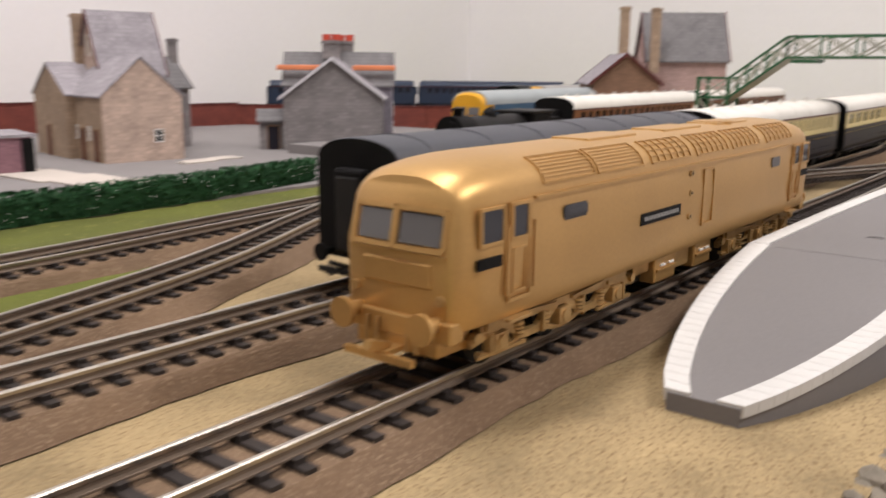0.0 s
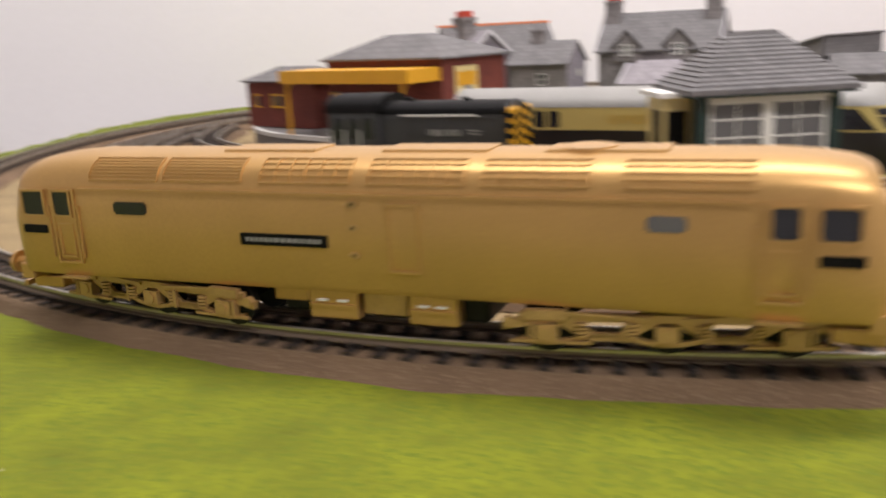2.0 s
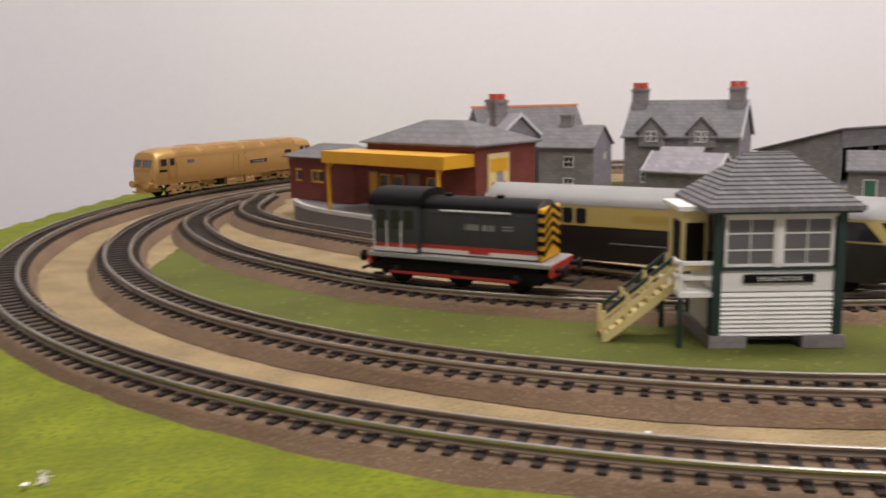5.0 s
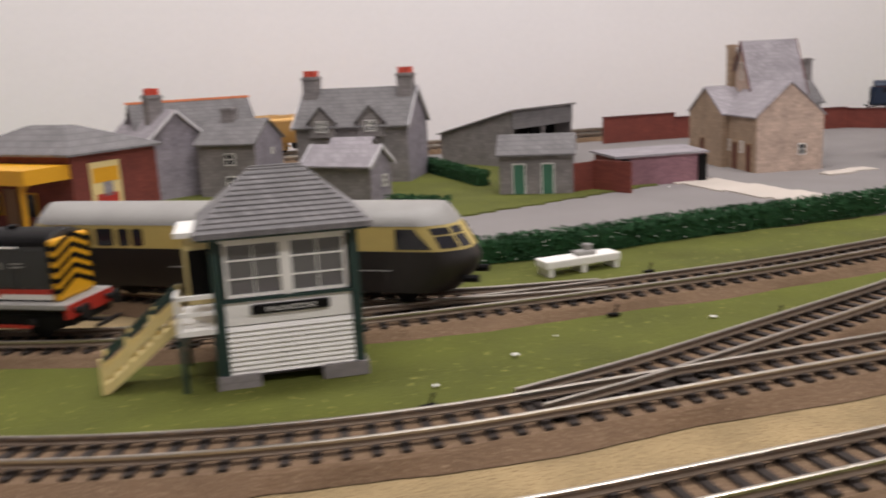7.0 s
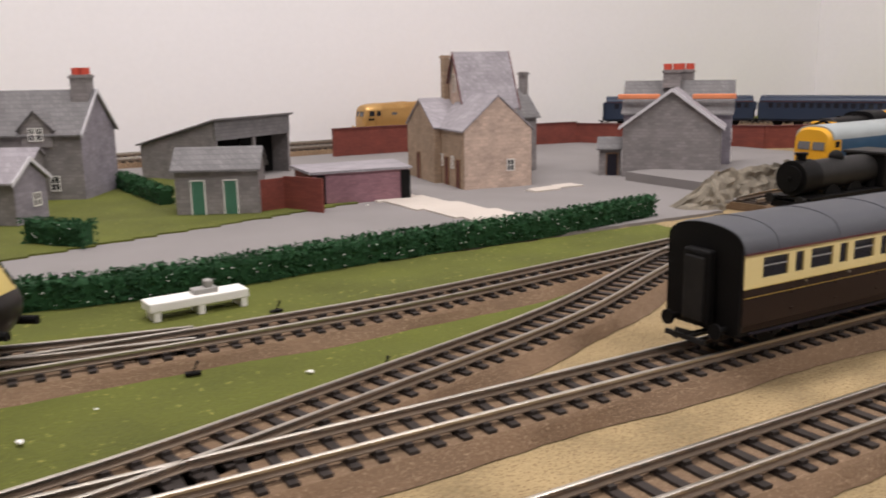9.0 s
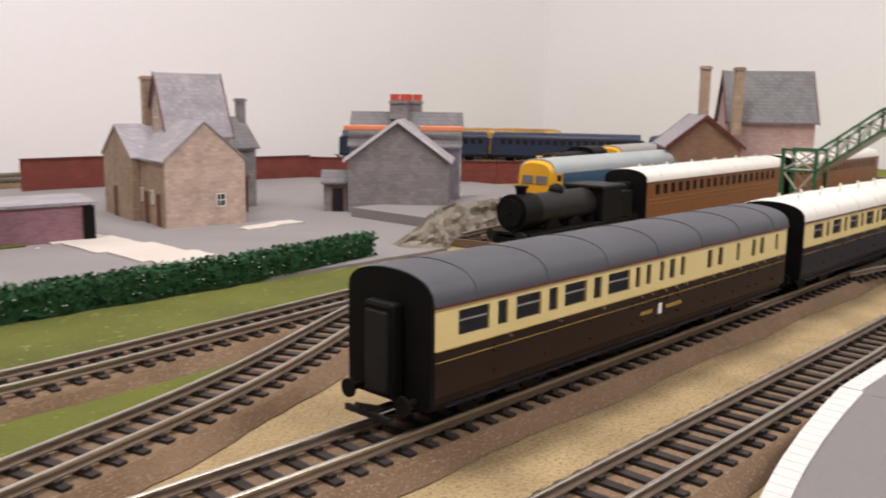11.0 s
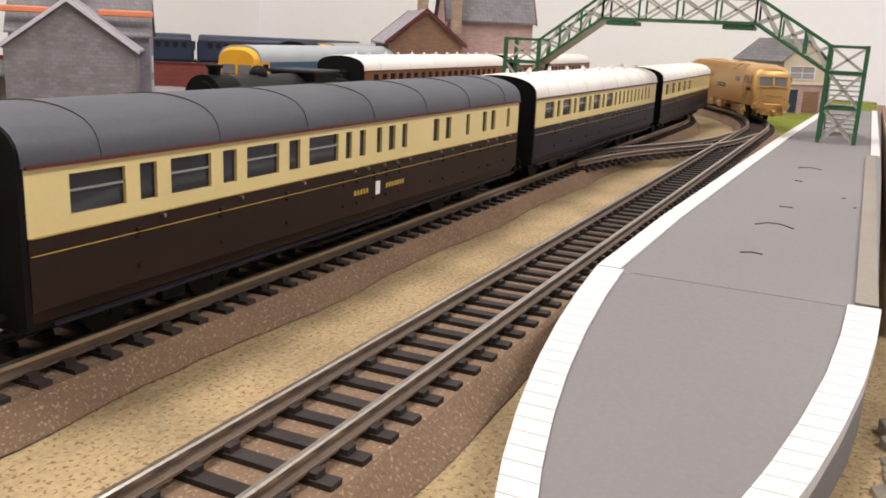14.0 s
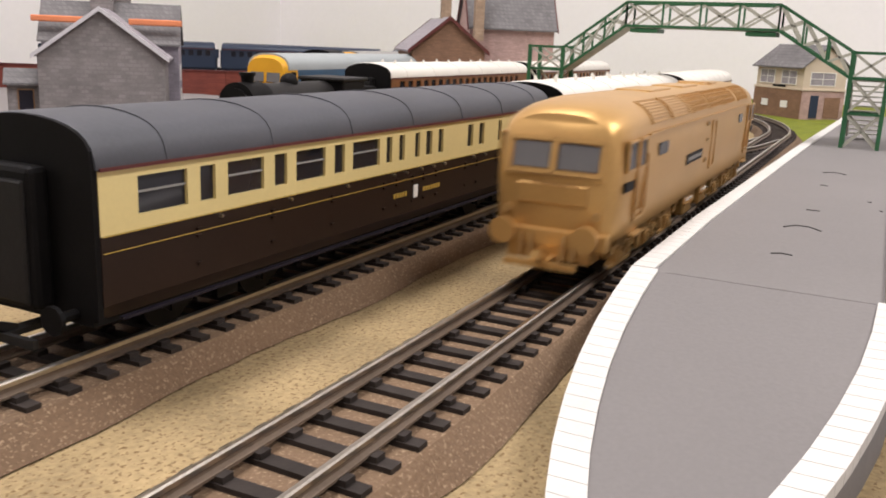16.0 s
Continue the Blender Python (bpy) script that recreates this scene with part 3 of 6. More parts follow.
def gold_locomotive():
    lo = thing("diesel_locomotive", pose(0, 0, 0), "gold-painted model diesel locomotive running round the layout", "locomotive")
    hw, half = 0.0174, 0.1235
    prof = ring_profile(hw, 0.0125, 0.030, 0.0400, 0.0494)
    xs = [(-half, 0.80, 0.0050, 0.16, 0.029), (-half + 0.0010, 0.89, 0.0036, 0.19, 0.029), (-half + 0.0035, 0.955, 0.0022, 0.22, 0.029), (-half + 0.010, 0.995, 0.0008, 0.25, 0.029),
          (-half + 0.022, 1.0, 0.0, 0.10, 0.029), (-half + 0.030, 1.0, 0.0, 0, 0.029)]
    rest = [(-x, s, d, -l, w) for x, s, d, l, w in xs][::-1]
    body = part("body", shell(xs + [(-0.03, 1, 0, 0, 0.029), (0.03, 1, 0, 0, 0.029)] + rest, prof), GOLD, lo, "gold painted body shell", True)
    # seam between roof and side
    for sd in (-1, 1):
        part("cantrail", boxes((-0.095, 0.095, sd * hw - 0.0003, sd * hw + 0.0006 * sd + 0.0003, 0.0392, 0.0399)), GOLD, body)
        y, t = sd * (hw + 0.0003), sd * 0.0005
        # cab windows, doors, body windows and plates on each side
        for e in (-1, 1):
            def X(a, b):
                return (min(e * a, e * b), max(e * a, e * b))
            for a, b in ((0.1085, 0.1165), (0.0985, 0.1045)):
                w = panel(body, "cab_window", GLASS, *X(a, b), y, 0.0315, 0.0388, t, "dark cab side glazing")
                border(w, "frame", GOLD, *[v for v in X(a - 0.0006, b + 0.0006)], y, 0.0309, 0.0394, 0.0007, t * 1.5)
            panel(body, "cabside_plate", BLACK, *X(0.1085, 0.1178), y, 0.0258, 0.0283, t, "black cabside plate", 0.00015)
            d = border(body, "cab_door", GOLD, *X(0.0965, 0.1058), y, 0.0165, 0.0396, 0.0008, t)
            border(d, "door_panel", GOLD, *X(0.0983, 0.1042), y, 0.0185, 0.0290, 0.0006, t)
            for xr in (0.0955, 0.1068):
                bm = bmesh.new()
                bar(bm, (e * xr, y + t, 0.0185), (e * xr, y + t, 0.0345), 0.0006)
                part("handrail", bm, GOLD, body)
            panel(body, "body_window", GLASS if e > 0 else GLASSL, *(X(0.0705, 0.0820) if e > 0 else X(0.0715, 0.0805)), y, 0.0324, 0.0361, t, "small engine-room window")
            part("step", boxes((*X(0.096, 0.1055), y - 0.001, y + 0.001, 0.0118, 0.0124)), GOLDD, body)
        nm = panel(body, "nameplate", BLACK, 0.0120, 0.0392, y, 0.0250, 0.0284, t, "black nameplate with pale lettering", 0.00015)
        bm = bmesh.new()
        rnd = random.Random(4)
        x = 0.0140
        while x < 0.0368:
            w = rnd.uniform(0.0008, 0.0016)
            box(bm, x, x + w, min(y + t, y + t * 1.3), max(y + t, y + t * 1.3), 0.0261, 0.0273)
            x += w + 0.0005
        part("lettering", bm, GREYP, nm)
        side_door = border(body, "body_door", GOLD, -0.0145, -0.0055, y, 0.0190, 0.0375, 0.0007, t)
        for z in (0.0225, 0.0300, 0.0362):
            panel(body, "grille", GOLDD, 0.0025, 0.0058, y, z, z + 0.0016, t)
            panel(body, "grille", BLACK, 0.0037, 0.0046, y, z + 0.0003, z + 0.0013, t * 1.2)
        # roof louvres over the cantrail
        for a, b, kind in ((0.066, 0.0905, 0), (0.038, 0.064, 0), (0.0048, 0.032, 1), (-0.0268, -0.0005, 1), (-0.058, -0.0315, 1), (-0.095, -0.0660, 1)):
            bm = bmesh.new()
            pts = []
            for i in range(5):
                f = 0.12 + 0.5 * i / 4
                ang = math.pi / 2 * f
                pts.append((sd * (hw * math.cos(ang) ** 0.75 + 0.0002), 0.0400 + 0.0094 * math.sin(ang) ** 0.85 + 0.0001))
            lo_, hi_ = pts[0], pts[-1]
            bar(bm, (a, *lo_), (b, *lo_), 0.0005)
            bar(bm, (a, *hi_), (b, *hi_), 0.0005)
            for xx in (a, b):
                for p, q in zip(pts, pts[1:]):
                    bar(bm, (xx, *p), (xx, *q), 0.0004)
            if kind:
                for i in range(1, 6):
                    xx = a + (b - a) * i / 6
                    for p, q in zip(pts, pts[1:]):
                        bar(bm, (xx, *p), (xx, *q), 0.0004)
                for p in pts[1:-1]:
                    bar(bm, (a, *p), (b, *p), 0.0003)
            else:
                for i in range(8):
                    f = 0.14 + 0.46 * i / 7
                    ang = math.pi / 2 * f
                    p = (sd * (hw * math.cos(ang) ** 0.75 + 0.0001), 0.0400 + 0.0094 * math.sin(ang) ** 0.85)
                    bar(bm, (a, *p), (b, *p), 0.00035)
            part("roof_louvre", bm, GOLD, body)
    for a, b in ((0.02, 0.05), (-0.03, 0.0), (-0.075, -0.045)):
        part("roof_hatch", bevelled(a, b, -0.006, 0.006, 0.0484, 0.0498, 0.0004), GOLD, body)
    bm = bmesh.new()
    cyl(bm, (-0.055, 0, 0.0484), (-0.055, 0, 0.0501), 0.007, 20)
    part("roof_fan", bm, GOLD, body)
    for e in (-1, 1):
        lean = math.atan(0.21)
        for sd in (-1, 1):
            bm = bevelled(-0.0003, 0.0003, -0.0056, 0.0056, -0.0036, 0.0036, 0.0003, 1)
            w = part("windscreen", bm, GLASSL, body, "pale grey windscreen glazing",
                     m=pose(e * (half - 0.00055), sd * 0.0066, 0.0345) @ Matrix.Rotation(-e * lean, 4, "Y") @ Matrix.Rotation(sd * e * 0.12, 4, "Z"))
            bm = bmesh.new()
            for c in (((-0.0064, -0.0044), (0.0064, -0.0044)), ((-0.0064, 0.0044), (0.0064, 0.0044)), ((-0.0064, -0.0044), (-0.0064, 0.0044)), ((0.0064, -0.0044), (0.0064, 0.0044))):
                bar(bm, (e * 0.0002, *c[0]), (e * 0.0002, *c[1]), 0.0011)
            part("surround", bm, GOLD, w)
            bm = bmesh.new()
            cyl(bm, (e * (half - 0.001), sd * 0.0115, 0.0142), (e * (half + 0.005), sd * 0.0115, 0.0142), 0.0017, 14)
            cyl(bm, (e * (half + 0.005), sd * 0.0115, 0.0142), (e * (half + 0.0062), sd * 0.0115, 0.0142), 0.0036, 20)
            part("buffer", bm, GOLD, lo, "gold painted round buffer", True)
            bm = bmesh.new()
            cyl(bm, (e * (half - 0.001), sd * 0.0125, 0.0195), (e * (half + 0.0007), sd * 0.0125, 0.0195), 0.0012, 12)
            part("tail_lamp", bm, GOLDD, lo)
        part("headcode_panel", bevelled(e * (half - 0.0002) - 0.0007, e * (half - 0.0002) + 0.0007, -0.0100, 0.0100, 0.0215, 0.0272, 0.0004, 1), GOLD, lo)
        part("nose_seam", boxes((e * half - 0.0005, e * half + 0.0005, -0.0138, 0.0138, 0.0287, 0.0294)), GOLD, lo)
        part("buffer_beam", bevelled(min(e * 0.1195, e * 0.1245), max(e * 0.1195, e * 0.1245), -0.0160, 0.0160, 0.0100, 0.0150, 0.0005), GOLD, lo)
        part("valance", bevelled(min(e * 0.112, e * 0.1240), max(e * 0.112, e * 0.1240), -0.0120, 0.0120, 0.0062, 0.0102, 0.0006), GOLD, lo)
        bm = boxes((min(e * 0.116, e * 0.1300), max(e * 0.116, e * 0.1300), -0.0025, 0.0025, 0.0066, 0.0078),
                   (min(e * 0.1290, e * 0.1305), max(e * 0.1290, e * 0.1305), -0.0100, 0.0100, 0.0055, 0.0072))
        bar(bm, (e * 0.127, 0, 0.0078), (e * 0.1335, 0, 0.0098), 0.0022)
        part("coupling_hook", bm, GOLD, lo, "tension-lock coupling")
        bm = bmesh.new()
        for yy in (-0.0075, -0.0045, 0.0045, 0.0075):
            bar(bm, (e * 0.1250, yy, 0.0135), (e * 0.1258, yy, 0.0070), 0.0007)
        part("brake_hose", bm, GOLDD, lo)
    # tanks and boxes between the bogies
    part("fuel_tank", bevelled(-0.030, 0.032, -0.0100, 0.0100, 0.0040, 0.0130, 0.001), DARK, lo, "dark underframe tank")
    for sd in (-1, 1):
        for a, b in ((0.006, 0.021), (-0.023, -0.009)):
            y0, y1 = sorted((sd * 0.0095, sd * 0.0150))
            bx = part("battery_box", bevelled(a, b, y0, y1, 0.0040, 0.0125, 0.0006), GOLD, lo)
            y0, y1 = sorted((sd * 0.0148, sd * 0.0156))
            part("lid_rib", boxes((a + 0.0006, b - 0.0006, y0, y1, 0.0076, 0.0084)), GOLD, bx)
            for xx in (a + 0.003, b - 0.006):
                part("label_plate", boxes((xx, xx + 0.003, y0, y1 + 0.0001, 0.0092, 0.0098)), WHITE, bx)
        y0, y1 = sorted((sd * 0.0080, sd * 0.0135))
        part("air_tank", bevelled(-0.008, 0.005, y0, y1, 0.0055, 0.0130, 0.0006), GOLDD, lo)
        part("pipe_box", bevelled(0.022, 0.033, y0, y1, 0.0080, 0.0128, 0.0006), GOLD, lo)
    return lo, [bogie_47(lo, 0.074), bogie_47(lo, -0.074)]


LOCO, BOGIES = gold_locomotive()


def coach_bogie(parent, x0):
    bg = new("bogie")
    bg.parent = parent
    bg.matrix_basis = pose(x0, 0, 0)
    for sd in (-1, 1):
        y = sd * 0.0122
        bm = boxes((-0.021, 0.021, y - 0.0007, y + 0.0007, 0.0068, 0.0090), (-0.0035, 0.0035, y - 0.0009, y + 0.0009, 0.0035, 0.0070))
        for xa in (-0.0155, 0.0155):
            box(bm, xa - 0.0025, xa + 0.0025, y - 0.0009, y + 0.0013, 0.0042, 0.0085)
            bar(bm, (xa - 0.006, y, 0.0070), (xa - 0.0015, y, 0.0042), 0.001)
            bar(bm, (xa + 0.006, y, 0.0070), (xa + 0.0015, y, 0.0042), 0.001)
        part("side_frame", bm, BLACK, bg)
    part("bolster", boxes((-0.004, 0.004, -0.012, 0.012, 0.0065, 0.0100)), BLACK, bg)
    wheels(bg, (-0.0155, 0.0155), 0.0062, BLACK)
    return bg


def coach(m, label, length, windows, upper, lower, roofm, zc=0.0250, eave=0.0375, top=0.0470, ribs=8, lines=True, vents=False, ends=BLACK, group="parked coaches",
          name="railway_coach", zw=(0.0279, 0.0354), crest=None, body_parts=True):
    """A bogie coach, its origin at the middle on the rail tops. windows: (from, to, wide) along the side, from the -x end."""
    co = thing(name, m, label, "coach", group)
    h, hw = length / 2, 0.0176
    prof_low = [(-hw + 0.0018, 0.0085), (-hw, 0.0115), (-hw, zc), (hw, zc), (hw, 0.0115), (hw - 0.0018, 0.0085)]
    bm = bmesh.new()
    prism(bm, prof_low, "x", -h, h)
    low = part("lower_body", bm, lower, co)
    # upper side walls with real openings
    for sd in (-1, 1):
        y0, y1 = sorted((sd * (hw - 0.0010), sd * hw))
        bm = bmesh.new()
        x = -h
        for a, b, wide in windows:
            box(bm, x, -h + a, y0, y1, zc, eave)
            box(bm, -h + a, -h + b, y0, y1, zc, zw[0])
            box(bm, -h + a, -h + b, y0, y1, zw[1], eave)
            x = -h + b
        box(bm, x, h, y0, y1, zc, eave)
        bmesh.ops.remove_doubles(bm, verts=bm.verts[:], dist=1e-6)
        side = part("upper_side", bm, upper, co)
        for a, b, wide in windows:
            g = part("window", boxes((-h + a - 0.0002, -h + b + 0.0002, *sorted((sd * (hw - 0.0013), sd * (hw - 0.0008))), zw[0] - 0.0002, zw[1] + 0.0002)), GLASS, side)
            if wide:
                zz = zw[0] + (zw[1] - zw[0]) * 0.55
                part("glazing_bar", boxes((-h + a, -h + b, *sorted((sd * (hw - 0.0009), sd * (hw - 0.0004))), zz, zz + 0.0004)), GREYP, g)
            elif body_parts:
                bm = bmesh.new()
                cyl(bm, (-h + b + 0.0012, sd * hw, zc - 0.001), (-h + b + 0.0012, sd * (hw + 0.0008), zc - 0.001), 0.0004, 6)
                part("door_handle", bm, STEEL, side)
        if lines:
            for z in (zc - 0.0002, zc - 0.0034):
                part("gilt_line", boxes((-h + 0.0004, h - 0.0004, *sorted((sd * hw, sd * (hw + 0.0002))), z, z + 0.00014)), GILT, low)
            for a, b, wide in windows:
                if not wide:
                    for z in (0.0145, 0.0205, zc - 0.0030):
                        part("door_hinge", boxes((-h + a - 0.0016, -h + a - 0.0004, *sorted((sd * hw, sd * (hw + 0.0005))), z, z + 0.0006)), lower, low)
        if crest:
            yy = sorted((sd * hw, sd * (hw + 0.0002)))
            part("crest", bevelled(crest - 0.0013, crest + 0.0013, *yy, zc - 0.0095, zc - 0.0055, 0.00008, 1), WHITE, low, "small white crest shape")
            bm = bmesh.new()
            for x0, n, wdt in ((crest - 0.0135 * (1), 5, 0.0014), (crest + 0.005, 7, 0.0014)):
                for i in range(n):
                    box(bm, x0 + i * 0.0017, x0 + i * 0.0017 + wdt * 0.7, *yy, zc - 0.0082, zc - 0.0068)
            part("lettering", bm, GILT, low, "gilt lettering")
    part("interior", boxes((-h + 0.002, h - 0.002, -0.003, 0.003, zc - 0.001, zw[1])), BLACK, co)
    part("floor_pan", boxes((-h + 0.001, h - 0.001, -0.0155, 0.0155, 0.0072, 0.0092)), BLACK, co)
    # roof with its ribs
    rp = [(-hw - 0.0006, eave), (-hw - 0.0006, eave + 0.0010)]
    for i in range(1, 14):
        a = math.pi * i / 14
        rp.append((-(hw + 0.0004) * math.cos(a) * (1 if abs(math.cos(a)) < 0.9 else 0.99), eave + 0.0010 + (top - eave - 0.0010) * math.sin(a) ** 0.72))
    rp += [(hw + 0.0006, eave + 0.0010), (hw + 0.0006, eave)]
    rf = part("roof", loft([[(x, y * s, eave + (z - eave) * s2) for y, z in rp] for x, s, s2 in ((-h - 0.0006, 0.985, 0.97), (-h + 0.0008, 1, 1), (h - 0.0008, 1, 1), (h + 0.0006, 0.985, 0.97))]), roofm, co, "", True)
    for i in range(ribs):
        x = -h + length * (i + 0.5) / ribs
        part("roof_rib", loft([[(x + d, y * 1.010, eave + (z - eave) * 1.030) for y, z in rp] for d in (-0.0003, 0.0003)]), roofm, rf, "", True)
        bm = bmesh.new()
        if vents:
            for yy in (-0.005, 0.005):
                cyl(bm, (x + 0.006, yy, top - 0.0012), (x + 0.006, yy, top + 0.0018), 0.0012, 8, 0.0007)
        else:
            cyl(bm, (x + 0.010, -0.010, top - 0.0042), (x + 0.010, -0.0112, top - 0.0014), 0.0006, 6)
        part("roof_vent", bm, roofm, rf)
    part("gutter", boxes((-h, h, -hw - 0.0008, hw + 0.0008, eave - 0.0003, eave + 0.0004)), MAROON, co)
    for e in (-1, 1):
        bm = bmesh.new()
        ep = [(-hw, 0.0090), (-hw, eave + 0.001)] + rp[2:-2] + [(hw, eave + 0.001), (hw, 0.0090)]
        prism(bm, [(y * 0.99, min(z, 10) - 0.0004) for y, z in ep], "x", *sorted((e * h, e * (h + 0.0013))))
        part("end_wall", bm, ends, co, "black coach end")
        bm = bevelled(*sorted((e * (h + 0.001), e * (h + 0.0055))), -0.0062, 0.0062, 0.0098, 0.0375, 0.0012)
        gw = part("gangway", bm, ends, co, "black corridor connector")
        part("gangway_plate", bevelled(*sorted((e * (h + 0.0053), e * (h + 0.0062))), -0.0048, 0.0048, 0.0110, 0.0350, 0.0006), DARK, gw)
        part("headstock", boxes((*sorted((e * (h - 0.002), e * (h + 0.0012))), -0.0160, 0.0160, 0.0075, 0.0105)), BLACK, co)
        for sd in (-1, 1):
            bm = bmesh.new()
            cyl(bm, (e * h, sd * 0.0115, 0.0135 - 0.004), (e * (h + 0.006), sd * 0.0115, 0.0095), 0.0011, 10)
            cyl(bm, (e * (h + 0.006), sd * 0.0115, 0.0095), (e * (h + 0.0070), sd * 0.0115, 0.0095), 0.0029, 14)
            part("buffer", bm, BLACK, co)
        bm = boxes((*sorted((e * (h - 0.004), e * (h + 0.0090))), -0.0016, 0.0016, 0.0048, 0.0060), (*sorted((e * (h + 0.0085), e * (h + 0.0097))), -0.0095, 0.0095, 0.0042, 0.0060))
        bar(bm, (e * (h + 0.006), 0, 0.0060), (e * (h + 0.0135), 0, 0.0088), 0.0016)
        bar(bm, (e * (h + 0.0090), 0.0085, 0.0050), (e * (h + 0.0045), 0.0085, 0.0020), 0.0012)
        part("coupling", bm, DARK, co, "tension-lock coupling")
        coach_bogie(co, e * (h - 0.040))
    for sd in (-1, 1):
        bm = bmesh.new()
        y = sd * 0.0125
        pts = [(-h + 0.068, 0.0085), (-0.022, 0.0042), (0.022, 0.0042), (h - 0.068, 0.0085)]
        for p, q in zip(pts, pts[1:]):
            bar(bm, (p[0], y, p[1]), (q[0], y, q[1]), 0.0009)
        for xx in (-0.022, 0.022):
            bar(bm, (xx, y, 0.0042), (xx, y, 0.0085), 0.0009)
        part("truss_rod", bm, BLACK, co)
        part("footboard", boxes((-h + 0.004, h - 0.004, *sorted((sd * 0.0170, sd * 0.0182)), 0.0080, 0.0086)), NAVY, co)
    part("battery_box", bevelled(-0.018, -0.002, -0.0100, 0.0100, 0.0030, 0.0085, 0.0006), BLACK, co)
    bm = bmesh.new()
    cyl(bm, (0.004, 0, 0.0055), (0.020, 0, 0.0055), 0.0030, 12)
    part("vacuum_cylinder", bm, BLACK, co)
    return co


# the brake coach: window spans from its near end, in metres
WIN = [(0.0095, 0.0230, 1), (0.0268, 0.0315, 0), (0.0355, 0.0480, 1), (0.0520, 0.0568, 0), (0.0605, 0.0730, 1), (0.0772, 0.0820, 0), (0.0860, 0.1000, 1),
       (0.1038, 0.1070, 0), (0.1112, 0.1145, 0), (0.1210, 0.1240, 0), (0.1282, 0.1322, 0), (0.1366, 0.1400, 0), (0.1585, 0.1628, 0), (0.1680, 0.1722, 0),
       (0.1850, 0.1880, 0), (0.2000, 0.2038, 0), (0.2082, 0.2124, 0), (0.2245, 0.2275, 0)]
coach(pose(0.5435, 0.4235, RAIL), "chocolate and cream brake coach with grey roof", 0.237, WIN, CREAM, CHOC, ROOFG, ribs=7, crest=0.0035)
W2 = []
x = 0.012
while x < 0.222:
    wide = len(W2) < 10 and len(W2) % 2 == 0
    w = 0.0125 if wide else 0.0040
    W2.append((x, x + w, 1 if wide else 0))
    x += w + (0.0045 if len(W2) < 10 else 0.0052)


def on_b(s):
    return oval(s, RB)


def place_on(f, s, half):
    a, b = f(s - half)[0], f(s + half)[0]
    c = (a + b) / 2
    return pose(c.x, c.y, RAIL, 0, 0, math.degrees(math.atan2(a.y - b.y, a.x - b.x)))


coach(pose(0.8015, 0.4235, RAIL), "indigo and cream coach with white vented roof", 0.236, W2, CREAM, NAVY, ROOFW, ribs=8, vents=True, crest=None)
coach(pose(1.058, 0.4265, RAIL, 0, 0, 1.6), "indigo and cream coach with plain white roof", 0.236, W2, CREAM, NAVY, ROOFW, ribs=8)


def chassis(parent, length, material=BLACK):
    h = length / 2
    part("underframe", boxes((-h, h, -0.014, 0.014, 0.0065, 0.0110)), material, parent)
    for e in (-1, 1):
        for sd in (-1, 1):
            bm = bmesh.new()
            cyl(bm, (e * h, sd * 0.0113, 0.0130), (e * (h + 0.005), sd * 0.0113, 0.0130), 0.0014, 10)
            cyl(bm, (e * (h + 0.005), sd * 0.0113, 0.0130), (e * (h + 0.0062), sd * 0.0113, 0.0130), 0.0032, 16)
            part("buffer", bm, DARK, parent, "dark steel buffer", True)
        bm = boxes((*sorted((e * (h - 0.003), e * (h + 0.008))), -0.0016, 0.0016, 0.0050, 0.0062), (*sorted((e * (h + 0.0075), e * (h + 0.0088))), -0.0090, 0.0090, 0.0045, 0.0060))
        part("coupling", bm, DARK, parent)


def text(parent, body, size, m, material, label=""):
    c = bpy.data.curves.new("lettering", "FONT")
    c.body, c.size, c.extrude = body, size, 0.0001
    c.align_x, c.align_y = "CENTER", "CENTER"
    ob = bpy.data.objects.new("lettering_curve", c)
    me = bpy.data.meshes.new_from_object(ob)
    bpy.data.objects.remove(ob)
    me.materials.clear()
    me.materials.append(material)
    o = new("lettering", me)
    o.parent, o.matrix_basis = parent, m
    if label:
        o["label"] = label
    return o


